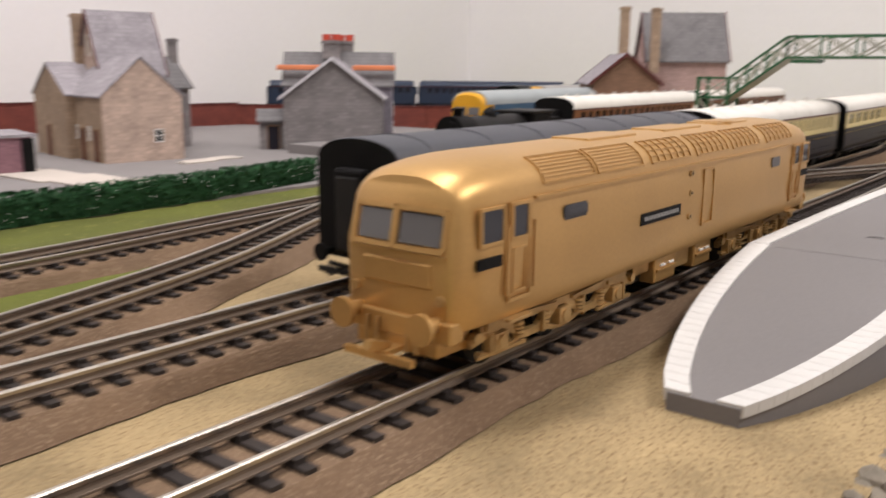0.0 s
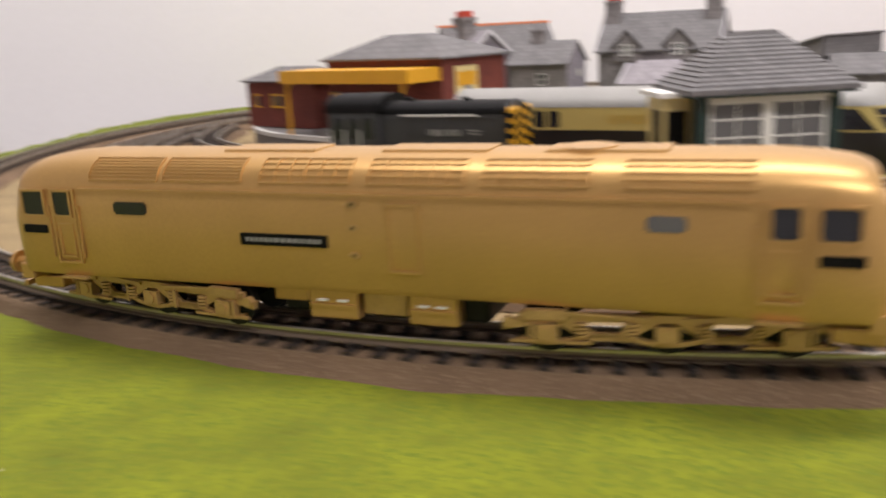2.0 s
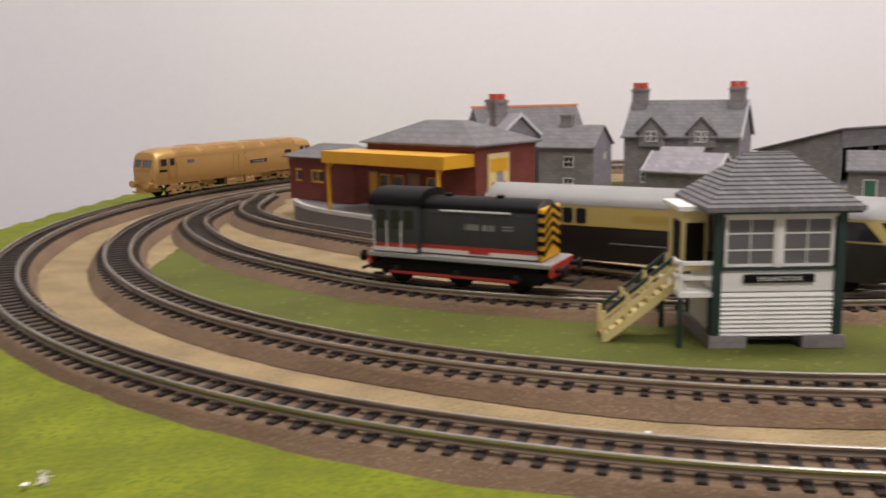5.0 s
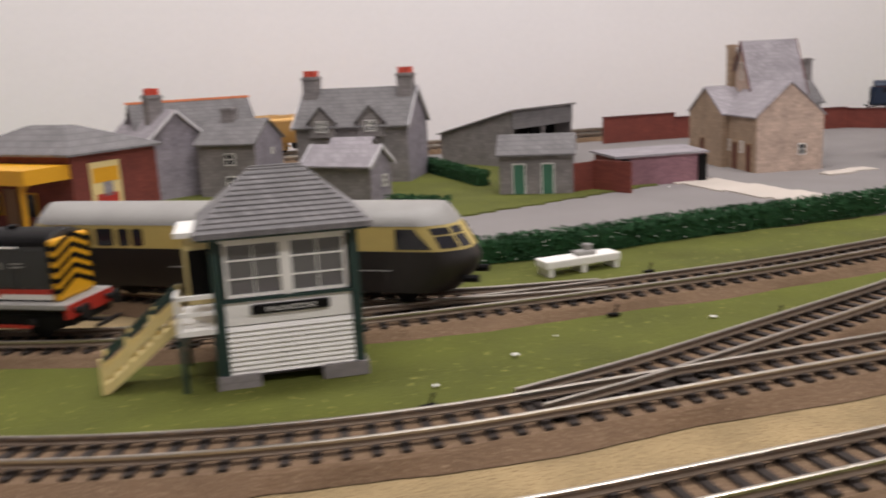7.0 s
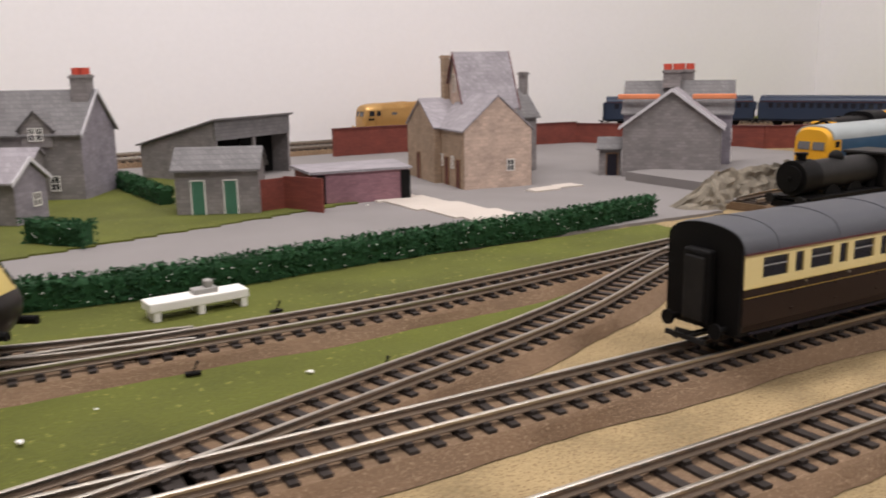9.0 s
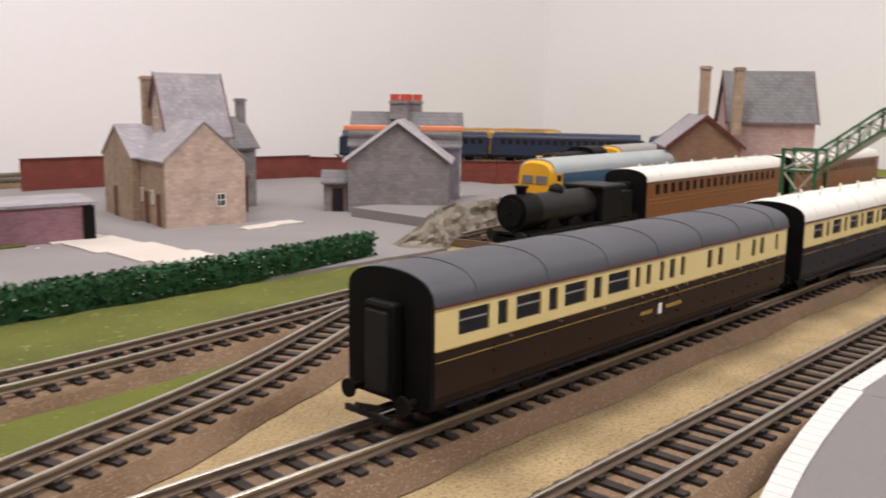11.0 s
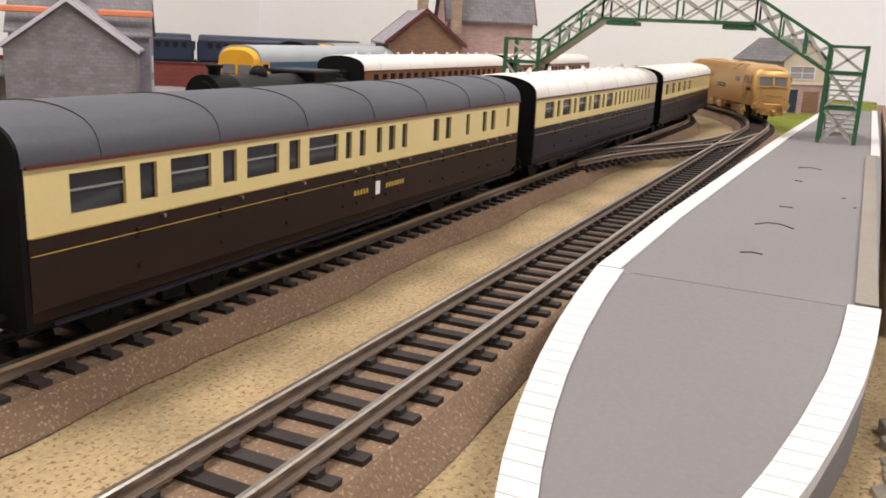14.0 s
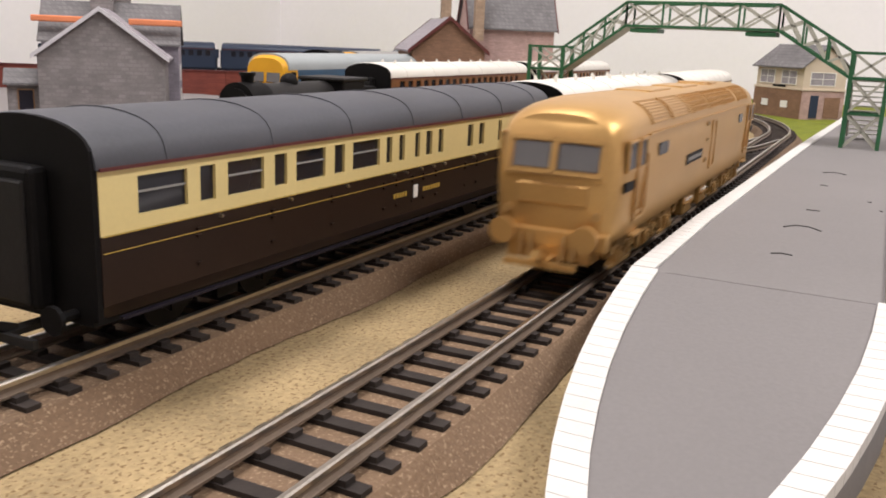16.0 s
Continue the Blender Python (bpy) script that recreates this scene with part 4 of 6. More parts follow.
def shunter(m, label, bodym, nosem, stripe=True, group="parked locomotives"):
    """A six-wheel diesel shunter; its nose points to +x."""
    sh = thing("shunting_locomotive", m, label, "locomotive", group)
    chassis(sh, 0.106)
    part("footplate", bevelled(-0.053, 0.053, -0.0165, 0.0165, 0.0140, 0.0165, 0.0004, 1), GREYP, sh, "pale grey running plate")
    part("outside_frame", boxes((-0.046, 0.046, -0.0135, 0.0135, 0.0045, 0.0140)), BLACK, sh)
    for e in (-1, 1):
        part("buffer_beam", boxes((*sorted((e * 0.0515, e * 0.0535)), -0.0160, 0.0160, 0.0098, 0.0160)), RED, sh, "red buffer beam")
    prof = ring_profile(0.0120, 0.0165, 0.030, 0.0350, 0.0395, bulge=0)
    part("bonnet", loft([[(x, y, z) for y, z in prof] for x in (-0.022, 0.045)]), bodym, sh, "dark grey bonnet", True)
    profc = ring_profile(0.0158, 0.0165, 0.030, 0.0360, 0.0425, bulge=0)
    cab = part("cab", loft([[(x, y, z) for y, z in profc] for x in (-0.050, -0.022)]), bodym, sh, "dark grey cab", True)
    part("cab_roof", loft([[(x, y * 1.03, z + 0.0003) for y, z in profc[3:-3]] for x in (-0.0515, -0.0205)]), BLACK, cab, "", True)
    part("bonnet_roof", loft([[(x, y * 1.01, z + 0.0002) for y, z in prof[3:-3]] for x in (-0.022, 0.044)]), BLACK, sh, "", True)
    for sd in (-1, 1):
        y = sd * 0.0158
        for a, b in ((-0.047, -0.041), (-0.038, -0.033), (-0.030, -0.0245)):
            w = panel(cab, "window", GLASS, a, b, y, 0.0265, 0.0345, sd * 0.0004)
        for xx in (-0.0485, -0.0405, -0.0318):
            bm = bmesh.new()
            bar(bm, (xx, y + sd * 0.0008, 0.0175), (xx, y + sd * 0.0008, 0.0300), 0.0005)
            part("handrail", bm, WHITE, cab, "white handrail")
        y = sd * 0.0120
        t = sd * 0.0003
        panel(sh, "stripe_red", RED, -0.022, 0.0445, y, 0.0190, 0.0207, t)
        panel(sh, "stripe_cream", ROOFW, -0.022, 0.0445, y, 0.0172, 0.0190, t)
        panel(cab, "stripe_red", RED, -0.0498, -0.0222, sd * 0.0158, 0.0190, 0.0207, t)
        panel(cab, "stripe_cream", ROOFW, -0.0498, -0.0222, sd * 0.0158, 0.0172, 0.0190, t)
        for a, b in ((-0.019, -0.007), (-0.005, 0.009), (0.011, 0.025), (0.027, 0.041)):
            border(sh, "bonnet_door", bodym, a, b, y, 0.0212, 0.0340, 0.0004, t)
        bm = bmesh.new()
        bar(bm, (-0.010, y + sd * 0.001, 0.0350), (0.030, y + sd * 0.001, 0.0350), 0.0006)
        part("handrail", bm, WHITE, sh)
        panel(sh, "nameplate", RED, 0.006, 0.018, y, 0.0178, 0.0190, t * 1.6)
        bm = boxes((-0.040, 0.034, *sorted((sd * 0.0150, sd * 0.0158)), 0.0055, 0.0068))
        part("coupling_rod", bm, RED, sh, "red coupling rod")
        for xx in (-0.036, 0.0, 0.034):
            bm = bmesh.new()
            cyl(bm, (xx, sd * 0.0134, 0.0075), (xx, sd * 0.0156, 0.0075), 0.0022, 10)
            part("crank", bm, DARK, sh)
        part("step", boxes((-0.050, -0.043, *sorted((sd * 0.013, sd * 0.0165)), 0.0040, 0.0048)), DARK, sh)
    bm = bmesh.new()
    for i, w in enumerate((0.0006, 0.0014, 0.0010, 0.0012, 0.0010, 0.0, 0.0016, 0.0006, 0.0008, 0.0012)):
        if w:
            box(bm, 0.004 + i * 0.0017, 0.004 + i * 0.0017 + w, -0.0126, -0.0122, 0.0275, 0.0298)
    part("lettering", bm, GREYP, sh, "pale grey lettering")
    bm = boxes((0.025, 0.031, -0.0126, -0.0122, 0.0292, 0.0297), (0.025, 0.031, -0.0126, -0.0122, 0.0280, 0.0285))
    part("emblem", bm, GREYP, sh)
    bm = bevelled(0.0445, 0.0475, -0.0128, 0.0128, 0.0165, 0.0375, 0.0012)
    nose = part("nose", bm, nosem, sh, "yellow radiator end with black chevrons")
    for i in range(5):
        z = 0.0195 + i * 0.0036
        for sd in (-1, 1):
            bm = bmesh.new()
            bar(bm, (0.0476, sd * 0.0128, z), (0.0476, 0, z + 0.0042), 0.0003, 0.0017)
            part("chevron", bm, BLACK, nose)
            part("chevron", boxes((0.0443, 0.0476, *sorted((sd * 0.0128, sd * 0.0131)), z, z + 0.0017)), BLACK, nose)
    for e in (-0.5, 0.5):
        bm = bmesh.new()
        cyl(bm, (0.004 + e * 0.03, 0, 0.039), (0.004 + e * 0.03, 0, 0.0408), 0.0022, 12)
        part("exhaust", bm, BLACK, sh)
    wheels(sh, (-0.036, 0.0, 0.034), 0.0080, BLACK)
    # the upper works are a third taller than first drawn
    for o in sh.children_recursive:
        for v in o.data.vertices:
            if v.co.z > 0.0165:
                v.co.z = 0.0165 + (v.co.z - 0.0165) * 1.30
    return sh


shunter(pose(-0.012, 0.6035, RAIL, 0, 0, -30), "executive-liveried diesel shunter with yellow chevron nose on siding", EXEC, YELLOW)
shunter(pose(0.975, 0.752, 0.0105, 0, 0, 188), "yellow-ended diesel shunter stabled in the yard", EXEC, YELLOW)


def railcar(m):
    """A streamlined diesel railcar; its sloping nose points to +x."""
    rc = thing("railcar", m, "chocolate and cream streamlined diesel railcar", "railcar", "parked locomotives")
    L, hw = 0.240, 0.0172
    h = L / 2
    def nose_line(z, wz):
        """The plan of the nose at a height, from the flank to near the middle."""
        f = max(0.0, (z - 0.021) / 0.025)
        xe = h + (0.004 * (1 - f) - 0.011 * f ** 1.2) if z > 0.021 else h + 0.004 - 0.010 * ((0.021 - z) / 0.015) ** 2
        return [(xe - 0.017, wz), (xe - 0.012, wz * 0.97), (xe - 0.003, wz * 0.62), (xe, wz * 0.30)]
    # three bands of one body: skirt, cream upper side, roof
    def band(lo_, hi_, grow):
        prof = []
        n = 8
        for i in range(n + 1):
            z = lo_ + (hi_ - lo_) * i / n
            wz = hw if z < 0.036 else hw * math.sqrt(max(0.0, 1 - ((z - 0.036) / 0.0105) ** 2.2))
            prof.append((z, wz + grow))
        rows = []
        for z, wz in prof:
            ring = []
            for e in (1, -1):
                pts = nose_line(z, wz)
                half_ring = pts + [(x, -y) for x, y in pts[::-1]]
                ring += [(e * x, e * y, z) for x, y in half_ring]
            rows.append(ring)
        return loft(rows)
    low = part("skirt", band(0.0060, 0.0255, 0), RCDARK, rc, "dark chocolate lower body", True)
    up = part("upper_body", band(0.0256, 0.0372, 0.0), MUSTARD, rc, "cream upper body", True)
    part("roof", band(0.0373, 0.0464, 0.0003), GREYP, rc, "grey roof", True)
    for sd in (-1, 1):
        y, t = sd * (hw - 0.0001), sd * 0.0004
        for a, b in ((0.0420, 0.0480), (0.0340, 0.0400), (-0.050, -0.044), (-0.058, -0.052), (-0.084, -0.074), (-0.071, -0.061)):
            panel(up, "window", GLASS, a, b, y, 0.0268, 0.0355, t)
        c = text(up, "EXPRESS", 0.0062, Matrix.Translation((-0.006, -hw - 0.0002, 0.0310)) @ Matrix.Rotation(math.pi / 2, 4, "X"), GILT, "gilt lettering") if sd < 0 else None
        bm = bmesh.new()
        bar(bm, (-0.03, y + t, 0.0165), (0.01, y + t, 0.0165), 0.0004)
        part("beading", bm, GREYP, low)
        bm = bmesh.new()
        bar(bm, (0.058, y + t, 0.0165), (0.086, y + t, 0.0165), 0.0004)
        part("beading", bm, GREYP, low)
    # cab glazing: a tall raked pane on each flank, a two-light window on each cheek, one in the middle
    def pane(name, quad, material, e, sd, lift):
        n = (quad[1] - quad[0]).cross(quad[3] - quad[0]).normalized()
        n = n if n.x * 0.5 + n.y > 0 else -n
        vs = [q + n * k for k in (-0.0003, lift) for q in quad]
        bm = bmesh.new()
        vv = [bm.verts.new((e * v.x, e * sd * v.y, v.z)) for v in vs]
        for f in ((0, 1, 2, 3), (7, 6, 5, 4), (0, 4, 5, 1), (1, 5, 6, 2), (2, 6, 7, 3), (3, 7, 4, 0)):
            bm.faces.new([vv[i] for i in f])
        bmesh.ops.recalc_face_normals(bm, faces=bm.faces)
        part(name, bm, material, up)
    def on(k, j, u, z):
        p = nose_line(z, hw)
        return Vector((p[k][0] + (p[j][0] - p[k][0]) * u, p[k][1] + (p[j][1] - p[k][1]) * u, z))
    for e in (1, -1):
        for sd in (-1, 1):
            za, zb = 0.0266, 0.0360
            pane("cab_window", [Vector((0.0890, hw, za)), on(0, 1, 0.35, za), on(0, 1, -0.20, zb), Vector((0.0890, hw, zb))], GLASS, e, sd, 0.0004)
            for z0, z1 in ((0.0268, 0.0322), (0.0330, 0.0360)):
                pane("windscreen", [on(1, 2, 0.10, z0), on(1, 2, 0.92, z0), on(1, 2, 0.92, z1), on(1, 2, 0.10, z1)], GLASS, e, sd, 0.0005)
                pane("windscreen", [on(2, 3, 0.10, z0), on(2, 3, 1.0, z0), on(2, 3, 1.0, z1), on(2, 3, 0.10, z1)], GLASS, e, sd, 0.0005)
    for e in (-1, 1):
        coach_bogie(rc, e * 0.075)
        bm = bmesh.new()
        for sd in (-1, 1):
            cyl(bm, (e * (h - 0.002), sd * 0.0105, 0.0120), (e * (h + 0.006), sd * 0.0105, 0.0120), 0.0018, 10)
        part("buffer", bm, BLACK, rc)
    return rc


railcar(pose(0.103, 0.6165, RAIL, 0, 0, -33))
# ---------------------------------------------------------------- signal box


def signal_box(m):
    sb = thing("signal_box", m, "white weatherboarded signal box with slate hipped roof", "signal box")
    W, D, H, F = 0.052, 0.040, 0.060, 0.034      # width, depth, eaves, window sill height
    # stone footing with a rodding opening
    bm = boxes((-0.003, 0.013, -0.003, D, 0, 0.0055), (0.037, W + 0.003, -0.003, D, 0, 0.0055), (0.013, 0.037, 0.010, D, 0, 0.0055))
    part("footing", bm, STONE, sb, "stone footing with a dark opening")
    # black filling seen through the board gaps, painting the shade line under each lap
    lap_shade_core = part("lap_shade_core", boxes((0.001, W - 0.001, 0.002, D - 0.001, 0.005, F + 0.001)), BLACK, sb)
    # lapped boards on front and sides
    n = 10
    z0, dz = 0.0052, (0.0245 - 0.0052) / 10
    for i in range(n):
        z = z0 + i * dz
        bm = bmesh.new()
        prism(bm, [(-0.0014, z), (0.0022, z), (0.0022, z + dz * 0.80), (-0.0002, z + dz * 0.80)], "x", 0.002, W - 0.002)
        part("board", bm, WHITE, sb)
    for sx, s in ((0.0, -1), (W, 1)):
        for i in range(n):
            z = z0 + i * dz
            part("board", boxes((*sorted((sx - s * 0.001, sx + s * 0.0006)), 0.002, D, z, z + dz * 0.9)), WHITE, sb)
    part("fascia_panel", boxes((0.002, W - 0.002, -0.0002, 0.002, 0.0247, F)), WHITE, sb, "plain white panel under the windows")
    for sx in (0.0, W):
        part("fascia_panel", boxes((sx - 0.0006, sx + 0.0006, 0.002, D, 0.0247, F)), WHITE, sb)
        for yy in (0.0, D):
            part("corner_post", boxes((sx - 0.0018, sx + 0.0018, yy - 0.0016, yy + 0.0016, 0.0045, H)), GREEND, sb, "dark green corner post")
    part("back_wall", boxes((0, W, D - 0.001, D + 0.0005, 0.005, H)), WHITE, sb)
    part("sill", boxes((-0.001, W + 0.001, -0.0012, 0.002, F, F + 0.0012)), GREEND, sb)
    part("name_board", bevelled(0.0115, 0.0415, -0.0016, 0.0002, 0.0286, 0.0322, 0.0003, 1), BLACK, sb, "black station name board")
    nb = text(sb, "SHILLINGSTONE", 0.0026, Matrix.Translation((0.0265, -0.0018, 0.0304)) @ Matrix.Rotation(math.pi / 2, 4, "X"), WHITE, "pale lettering")
    # windows: a pair in front and one on each side, each with bars
    def window(par, x0, x1, zz0, zz1, mm, cols, rows):
        w = part("window", boxes((x0, x1, 0.0004, 0.0008, zz0, zz1)), GLASSL, par, "glazing with brown curtains behind", m=mm)
        bm = boxes((x0, x1, -0.0004, 0.001, zz1 - 0.0012, zz1), (x0, x1, -0.0004, 0.001, zz0, zz0 + 0.0012), (x0, x0 + 0.0012, -0.0004, 0.001, zz0, zz1), (x1 - 0.0012, x1, -0.0004, 0.001, zz0, zz1))
        part("frame", bm, WHITE, w, "white window frame")
        for i in range(1, cols):
            xx = x0 + (x1 - x0) * i / cols
            part("glazing_bar", boxes((xx - 0.0002, xx + 0.0002, 0.0, 0.0008, zz0, zz1)), WHITE, w)
        for i in range(1, rows):
            z = zz0 + (zz1 - zz0) * i / rows
            part("glazing_bar", boxes((x0, x1, -0.0001, 0.0007, z - 0.0003, z + 0.0003)), WHITE, w)
        bm = bmesh.new()
        k = int((x1 - x0) / 0.0022)
        for i in range(k):
            xx = x0 + (x1 - x0) * (i + 0.5) / k
            cyl(bm, (xx, 0.0022, zz0), (xx, 0.0022, zz1 - 0.002), 0.0006, 6)
        part("curtain", bm, TIMBER, w)
        return w
    window(sb, 0.0030, 0.0250, F + 0.0015, H - 0.003, None, 2, 3)
    window(sb, 0.0270, 0.0490, F + 0.0015, H - 0.003, None, 2, 3)
    part("mullion", boxes((0.0250, 0.0270, -0.0008, 0.0012, F, H)), WHITE, sb)
    window(sb, 0.006, D - 0.006, F - 0.006, H - 0.003, pose(W, 0, 0, 0, 0, 90), 2, 3)
    part("head_rail", boxes((-0.001, W + 0.001, -0.001, 0.002, H - 0.003, H)), WHITE, sb)
    # hipped roof laid in slate courses
    o, rz = 0.007, 0.0215
    cx0, cx1 = 0.017, W - 0.017
    roof = part("roof", loft([[(-o, -o, H), (W + o, -o, H), (W + o, D + o, H), (-o, D + o, H)], [(-o, -o, H + 0.001), (W + o, -o, H + 0.001), (W + o, D + o, H + 0.001), (-o, D + o, H + 0.001)],
                              [(cx0, D / 2, H + rz), (cx1, D / 2, H + rz), (cx1, D / 2 + 0.0005, H + rz), (cx0, D / 2 + 0.0005, H + rz)]]), SLATE, sb, "grey slate roof")
    k = 13
    for i in range(k):
        f0, f1 = i / k, (i + 1.25) / k
        f1 = min(f1, 1)
        def at(f, lift):
            return [((-o) * (1 - f) + cx0 * f, -o * (1 - f) + D / 2 * f, H + 0.001 + rz * f + lift), ((W + o) * (1 - f) + cx1 * f, -o * (1 - f) + D / 2 * f, H + 0.001 + rz * f + lift),
                    ((W + o) * (1 - f) + cx1 * f, (D + o) * (1 - f) + D / 2 * f, H + 0.001 + rz * f + lift), ((-o) * (1 - f) + cx0 * f, (D + o) * (1 - f) + D / 2 * f, H + 0.001 + rz * f + lift)]
        part("slate_course", loft([at(f0, 0.0002), at(f0, 0.0011), at(f1, 0.0003)], False), SLATE, roof)
    part("ridge", boxes((cx0 - 0.001, cx1 + 0.001, D / 2 - 0.0012, D / 2 + 0.0012, H + rz, H + rz + 0.0014)), SLATE, roof)
    part("soffit", boxes((-o + 0.001, W + o - 0.001, -o + 0.001, D + o - 0.001, H - 0.001, H + 0.0004)), GREEND, sb, "dark green eaves board")
    # porch, landing, stairs and rails on the left end
    part("porch", boxes((-0.012, -0.001, 0.012, 0.036, 0.0315, 0.0585)), CREAM, sb, "cream porch")
    # solid black slabs paint the shade inside the porch's doorway and front opening
    part("doorway_shade", boxes((-0.0125, -0.0115, 0.015, 0.026, 0.0325, 0.053)), BLACK, sb, "black slab painting the shade inside the open doorway")
    part("opening_shade", boxes((-0.0105, -0.0025, 0.0112, 0.0125, 0.034, 0.053)), BLACK, sb)
    part("porch_roof", boxes((-0.0145, 0.001, 0.009, 0.038, 0.0585, 0.0605)), WHITE, sb, "white flat porch roof")
    part("landing", boxes((-0.016, 0.0, -0.001, 0.038, 0.0225, 0.0245)), WHITE, sb, "white landing")
    for a in ((-0.015, 0.0005), (-0.015, 0.034), (-0.002, 0.0005)):
        part("landing_post", boxes((a[0] - 0.001, a[0] + 0.001, a[1] - 0.001, a[1] + 0.001, 0, 0.0225)), GREEND, sb)
    for z in (0.0300, 0.0365):
        part("landing_rail", boxes((-0.016, 0.0, -0.0008, 0.0008, z, z + 0.0016)), WHITE, sb)
        part("landing_rail", boxes((-0.0165, -0.0150, 0.0, 0.012, z, z + 0.0016)), WHITE, sb)
    for xx in (-0.0155, -0.0008):
        part("rail_post", boxes((xx - 0.0008, xx + 0.0008, -0.0008, 0.0008, 0.0245, 0.0385)), WHITE, sb)
    x1, z1, x0_ = -0.016, 0.0245, -0.046
    for yy in (0.010, 0.022):
        bm = bmesh.new()
        bar(bm, (x0_, yy, 0.001), (x1, yy, z1), 0.0010, 0.0034)
        part("stringer", bm, CREAM, sb, "cream stair stringer")
        bm = bmesh.new()
        bar(bm, (x0_ + 0.0005, yy, 0.0135), (x1, yy, z1 + 0.0135), 0.0014, 0.0016)
        part("handrail", bm, GREEND, sb, "dark handrail")
        bm = bmesh.new()
        bar(bm, (x0_ + 0.0005, yy, 0.0075), (x1, yy, z1 + 0.0075), 0.0008, 0.0026)
        part("mid_rail", bm, CREAM, sb)
        for i in range(4):
            f = i / 3
            xx, zz = x0_ + (x1 - x0_) * f, 0.001 + (z1 - 0.001) * f
            part("baluster", boxes((xx - 0.0008, xx + 0.0008, yy - 0.0008, yy + 0.0008, max(0, zz - 0.0015), zz + 0.0135)), CREAM, sb)
    for i in range(9):
        f = (i + 0.5) / 9
        xx, zz = x0_ + (x1 - x0_) * f, 0.001 + (z1 - 0.001) * f
        part("tread", boxes((xx - 0.0018, xx + 0.0018, 0.010, 0.022, zz - 0.0003, zz + 0.0005)), CREAM, sb)
    return sb


signal_box(pose(0.0862, 0.5035, 0.0014, 0, 0, -4))

# ---------------------------------------------------------------- card buildings


def house(name, m, label, w, d, eave, ridge, walls, roofm, barge=None, side=None, windows=(), doors=(), chimneys=(), category="house", over=0.004, along="x", ridge_tile=None):
    """A gabled building; its origin is the front-left corner, x along the front, y into its depth. windows: (face, a, z, w, h)."""
    ho = thing(name, m, label, category, "card buildings")
    bm = bmesh.new()
    rise = ridge - eave
    if along == "x":
        prism(bm, [(0, 0), (d, 0), (d, eave), (d / 2, ridge), (0, eave)], "x", 0, w)
    else:
        prism(bm, [(0, 0), (w, 0), (w, eave), (w / 2, ridge), (0, eave)], "y", 0, d)
    wall = part("wall", bm, walls, ho)
    if side is not None:
        if along == "y":
            bm = bmesh.new()
            prism(bm, [(0.0002, 0), (w - 0.0002, 0), (w - 0.0002, eave), (w / 2, ridge - 0.0002), (0.0002, eave)], "y", -0.0004, 0.001)
        else:
            bm = bmesh.new()
            prism(bm, [(0.0002, 0), (d - 0.0002, 0), (d - 0.0002, eave), (d / 2, ridge - 0.0002), (0.0002, eave)], "x", w - 0.001, w + 0.0004)
        part("gable_wall", bm, side, ho)
    span = (d if along == "x" else w) / 2
    slope = rise / span
    t = 0.0014
    for s in (0, 1):
        bm = bmesh.new()
        o = [(-over, eave - over * slope + 0.0004), (span, ridge + 0.0004), (span, ridge + t * 1.4), (-over, eave - over * slope + t * 1.4)]
        if s:
            o = [(2 * span - u, z) for u, z in o]
        if along == "x":
            prism(bm, o, "x", -over * 0.6, w + over * 0.6)
        else:
            prism(bm, o, "y", -over * 0.6, d + over * 0.6)
        part("roof", bm, roofm, ho)
        if barge is not None:
            for e in (0, 1):
                bm = bmesh.new()
                u0, z0_, u1, z1_ = o[0][0], o[0][1], o[1][0], o[1][1]
                bo = [(u0, z0_ - 0.0012), (u1, z1_ - 0.0012), (u1, z1_ + 0.0022), (u0, z0_ + 0.0022)]
                end = (w if along == "x" else d)
                a, b = ((-over * 0.6 - 0.0012, -over * 0.6 - 0.0001) if e == 0 else (end + over * 0.6 + 0.0001, end + over * 0.6 + 0.0012))
                prism(bm, bo, along, a, b)
                part("bargeboard", bm, barge, ho)
    if ridge_tile is not None:
        a = (-over, w + over, span - 0.0015, span + 0.0015) if along == "x" else (span - 0.0015, span + 0.0015, -over, d + over)
        part("ridge_tile", boxes((*a, ridge + 0.0008, ridge + 0.0030)), ridge_tile, ho)
    place = {"front": pose(0, 0, 0), "right": pose(w, 0, 0, 0, 0, 90), "left": pose(0, d, 0, 0, 0, -90), "back": pose(w, d, 0, 0, 0, 180)}
    for face, a, z, ww, hh, *style in windows:
        dark = style[0] if style else GLASS
        wn = part("window", boxes((a, a + ww, -0.0006, 0.0004, z, z + hh)), dark, ho, m=place[face])
        fm = WHITE if len(style) < 2 else style[1]
        part("frame", boxes((a - 0.0006, a + ww + 0.0006, -0.0011, 0.0003, z - 0.0008, z), (a - 0.0006, a + ww + 0.0006, -0.0011, 0.0003, z + hh, z + hh + 0.0007),
                            (a - 0.0007, a, -0.0011, 0.0003, z, z + hh), (a + ww, a + ww + 0.0007, -0.0011, 0.0003, z, z + hh),
                            (a + ww / 2 - 0.0003, a + ww / 2 + 0.0003, -0.0009, 0.0003, z, z + hh), (a, a + ww, -0.0009, 0.0003, z + hh / 2 - 0.0003, z + hh / 2 + 0.0003)), fm, wn)
    for face, a, ww, hh, dm in doors:
        dn = part("door", boxes((a, a + ww, -0.0006, 0.0004, 0, hh)), dm, ho, m=place[face])
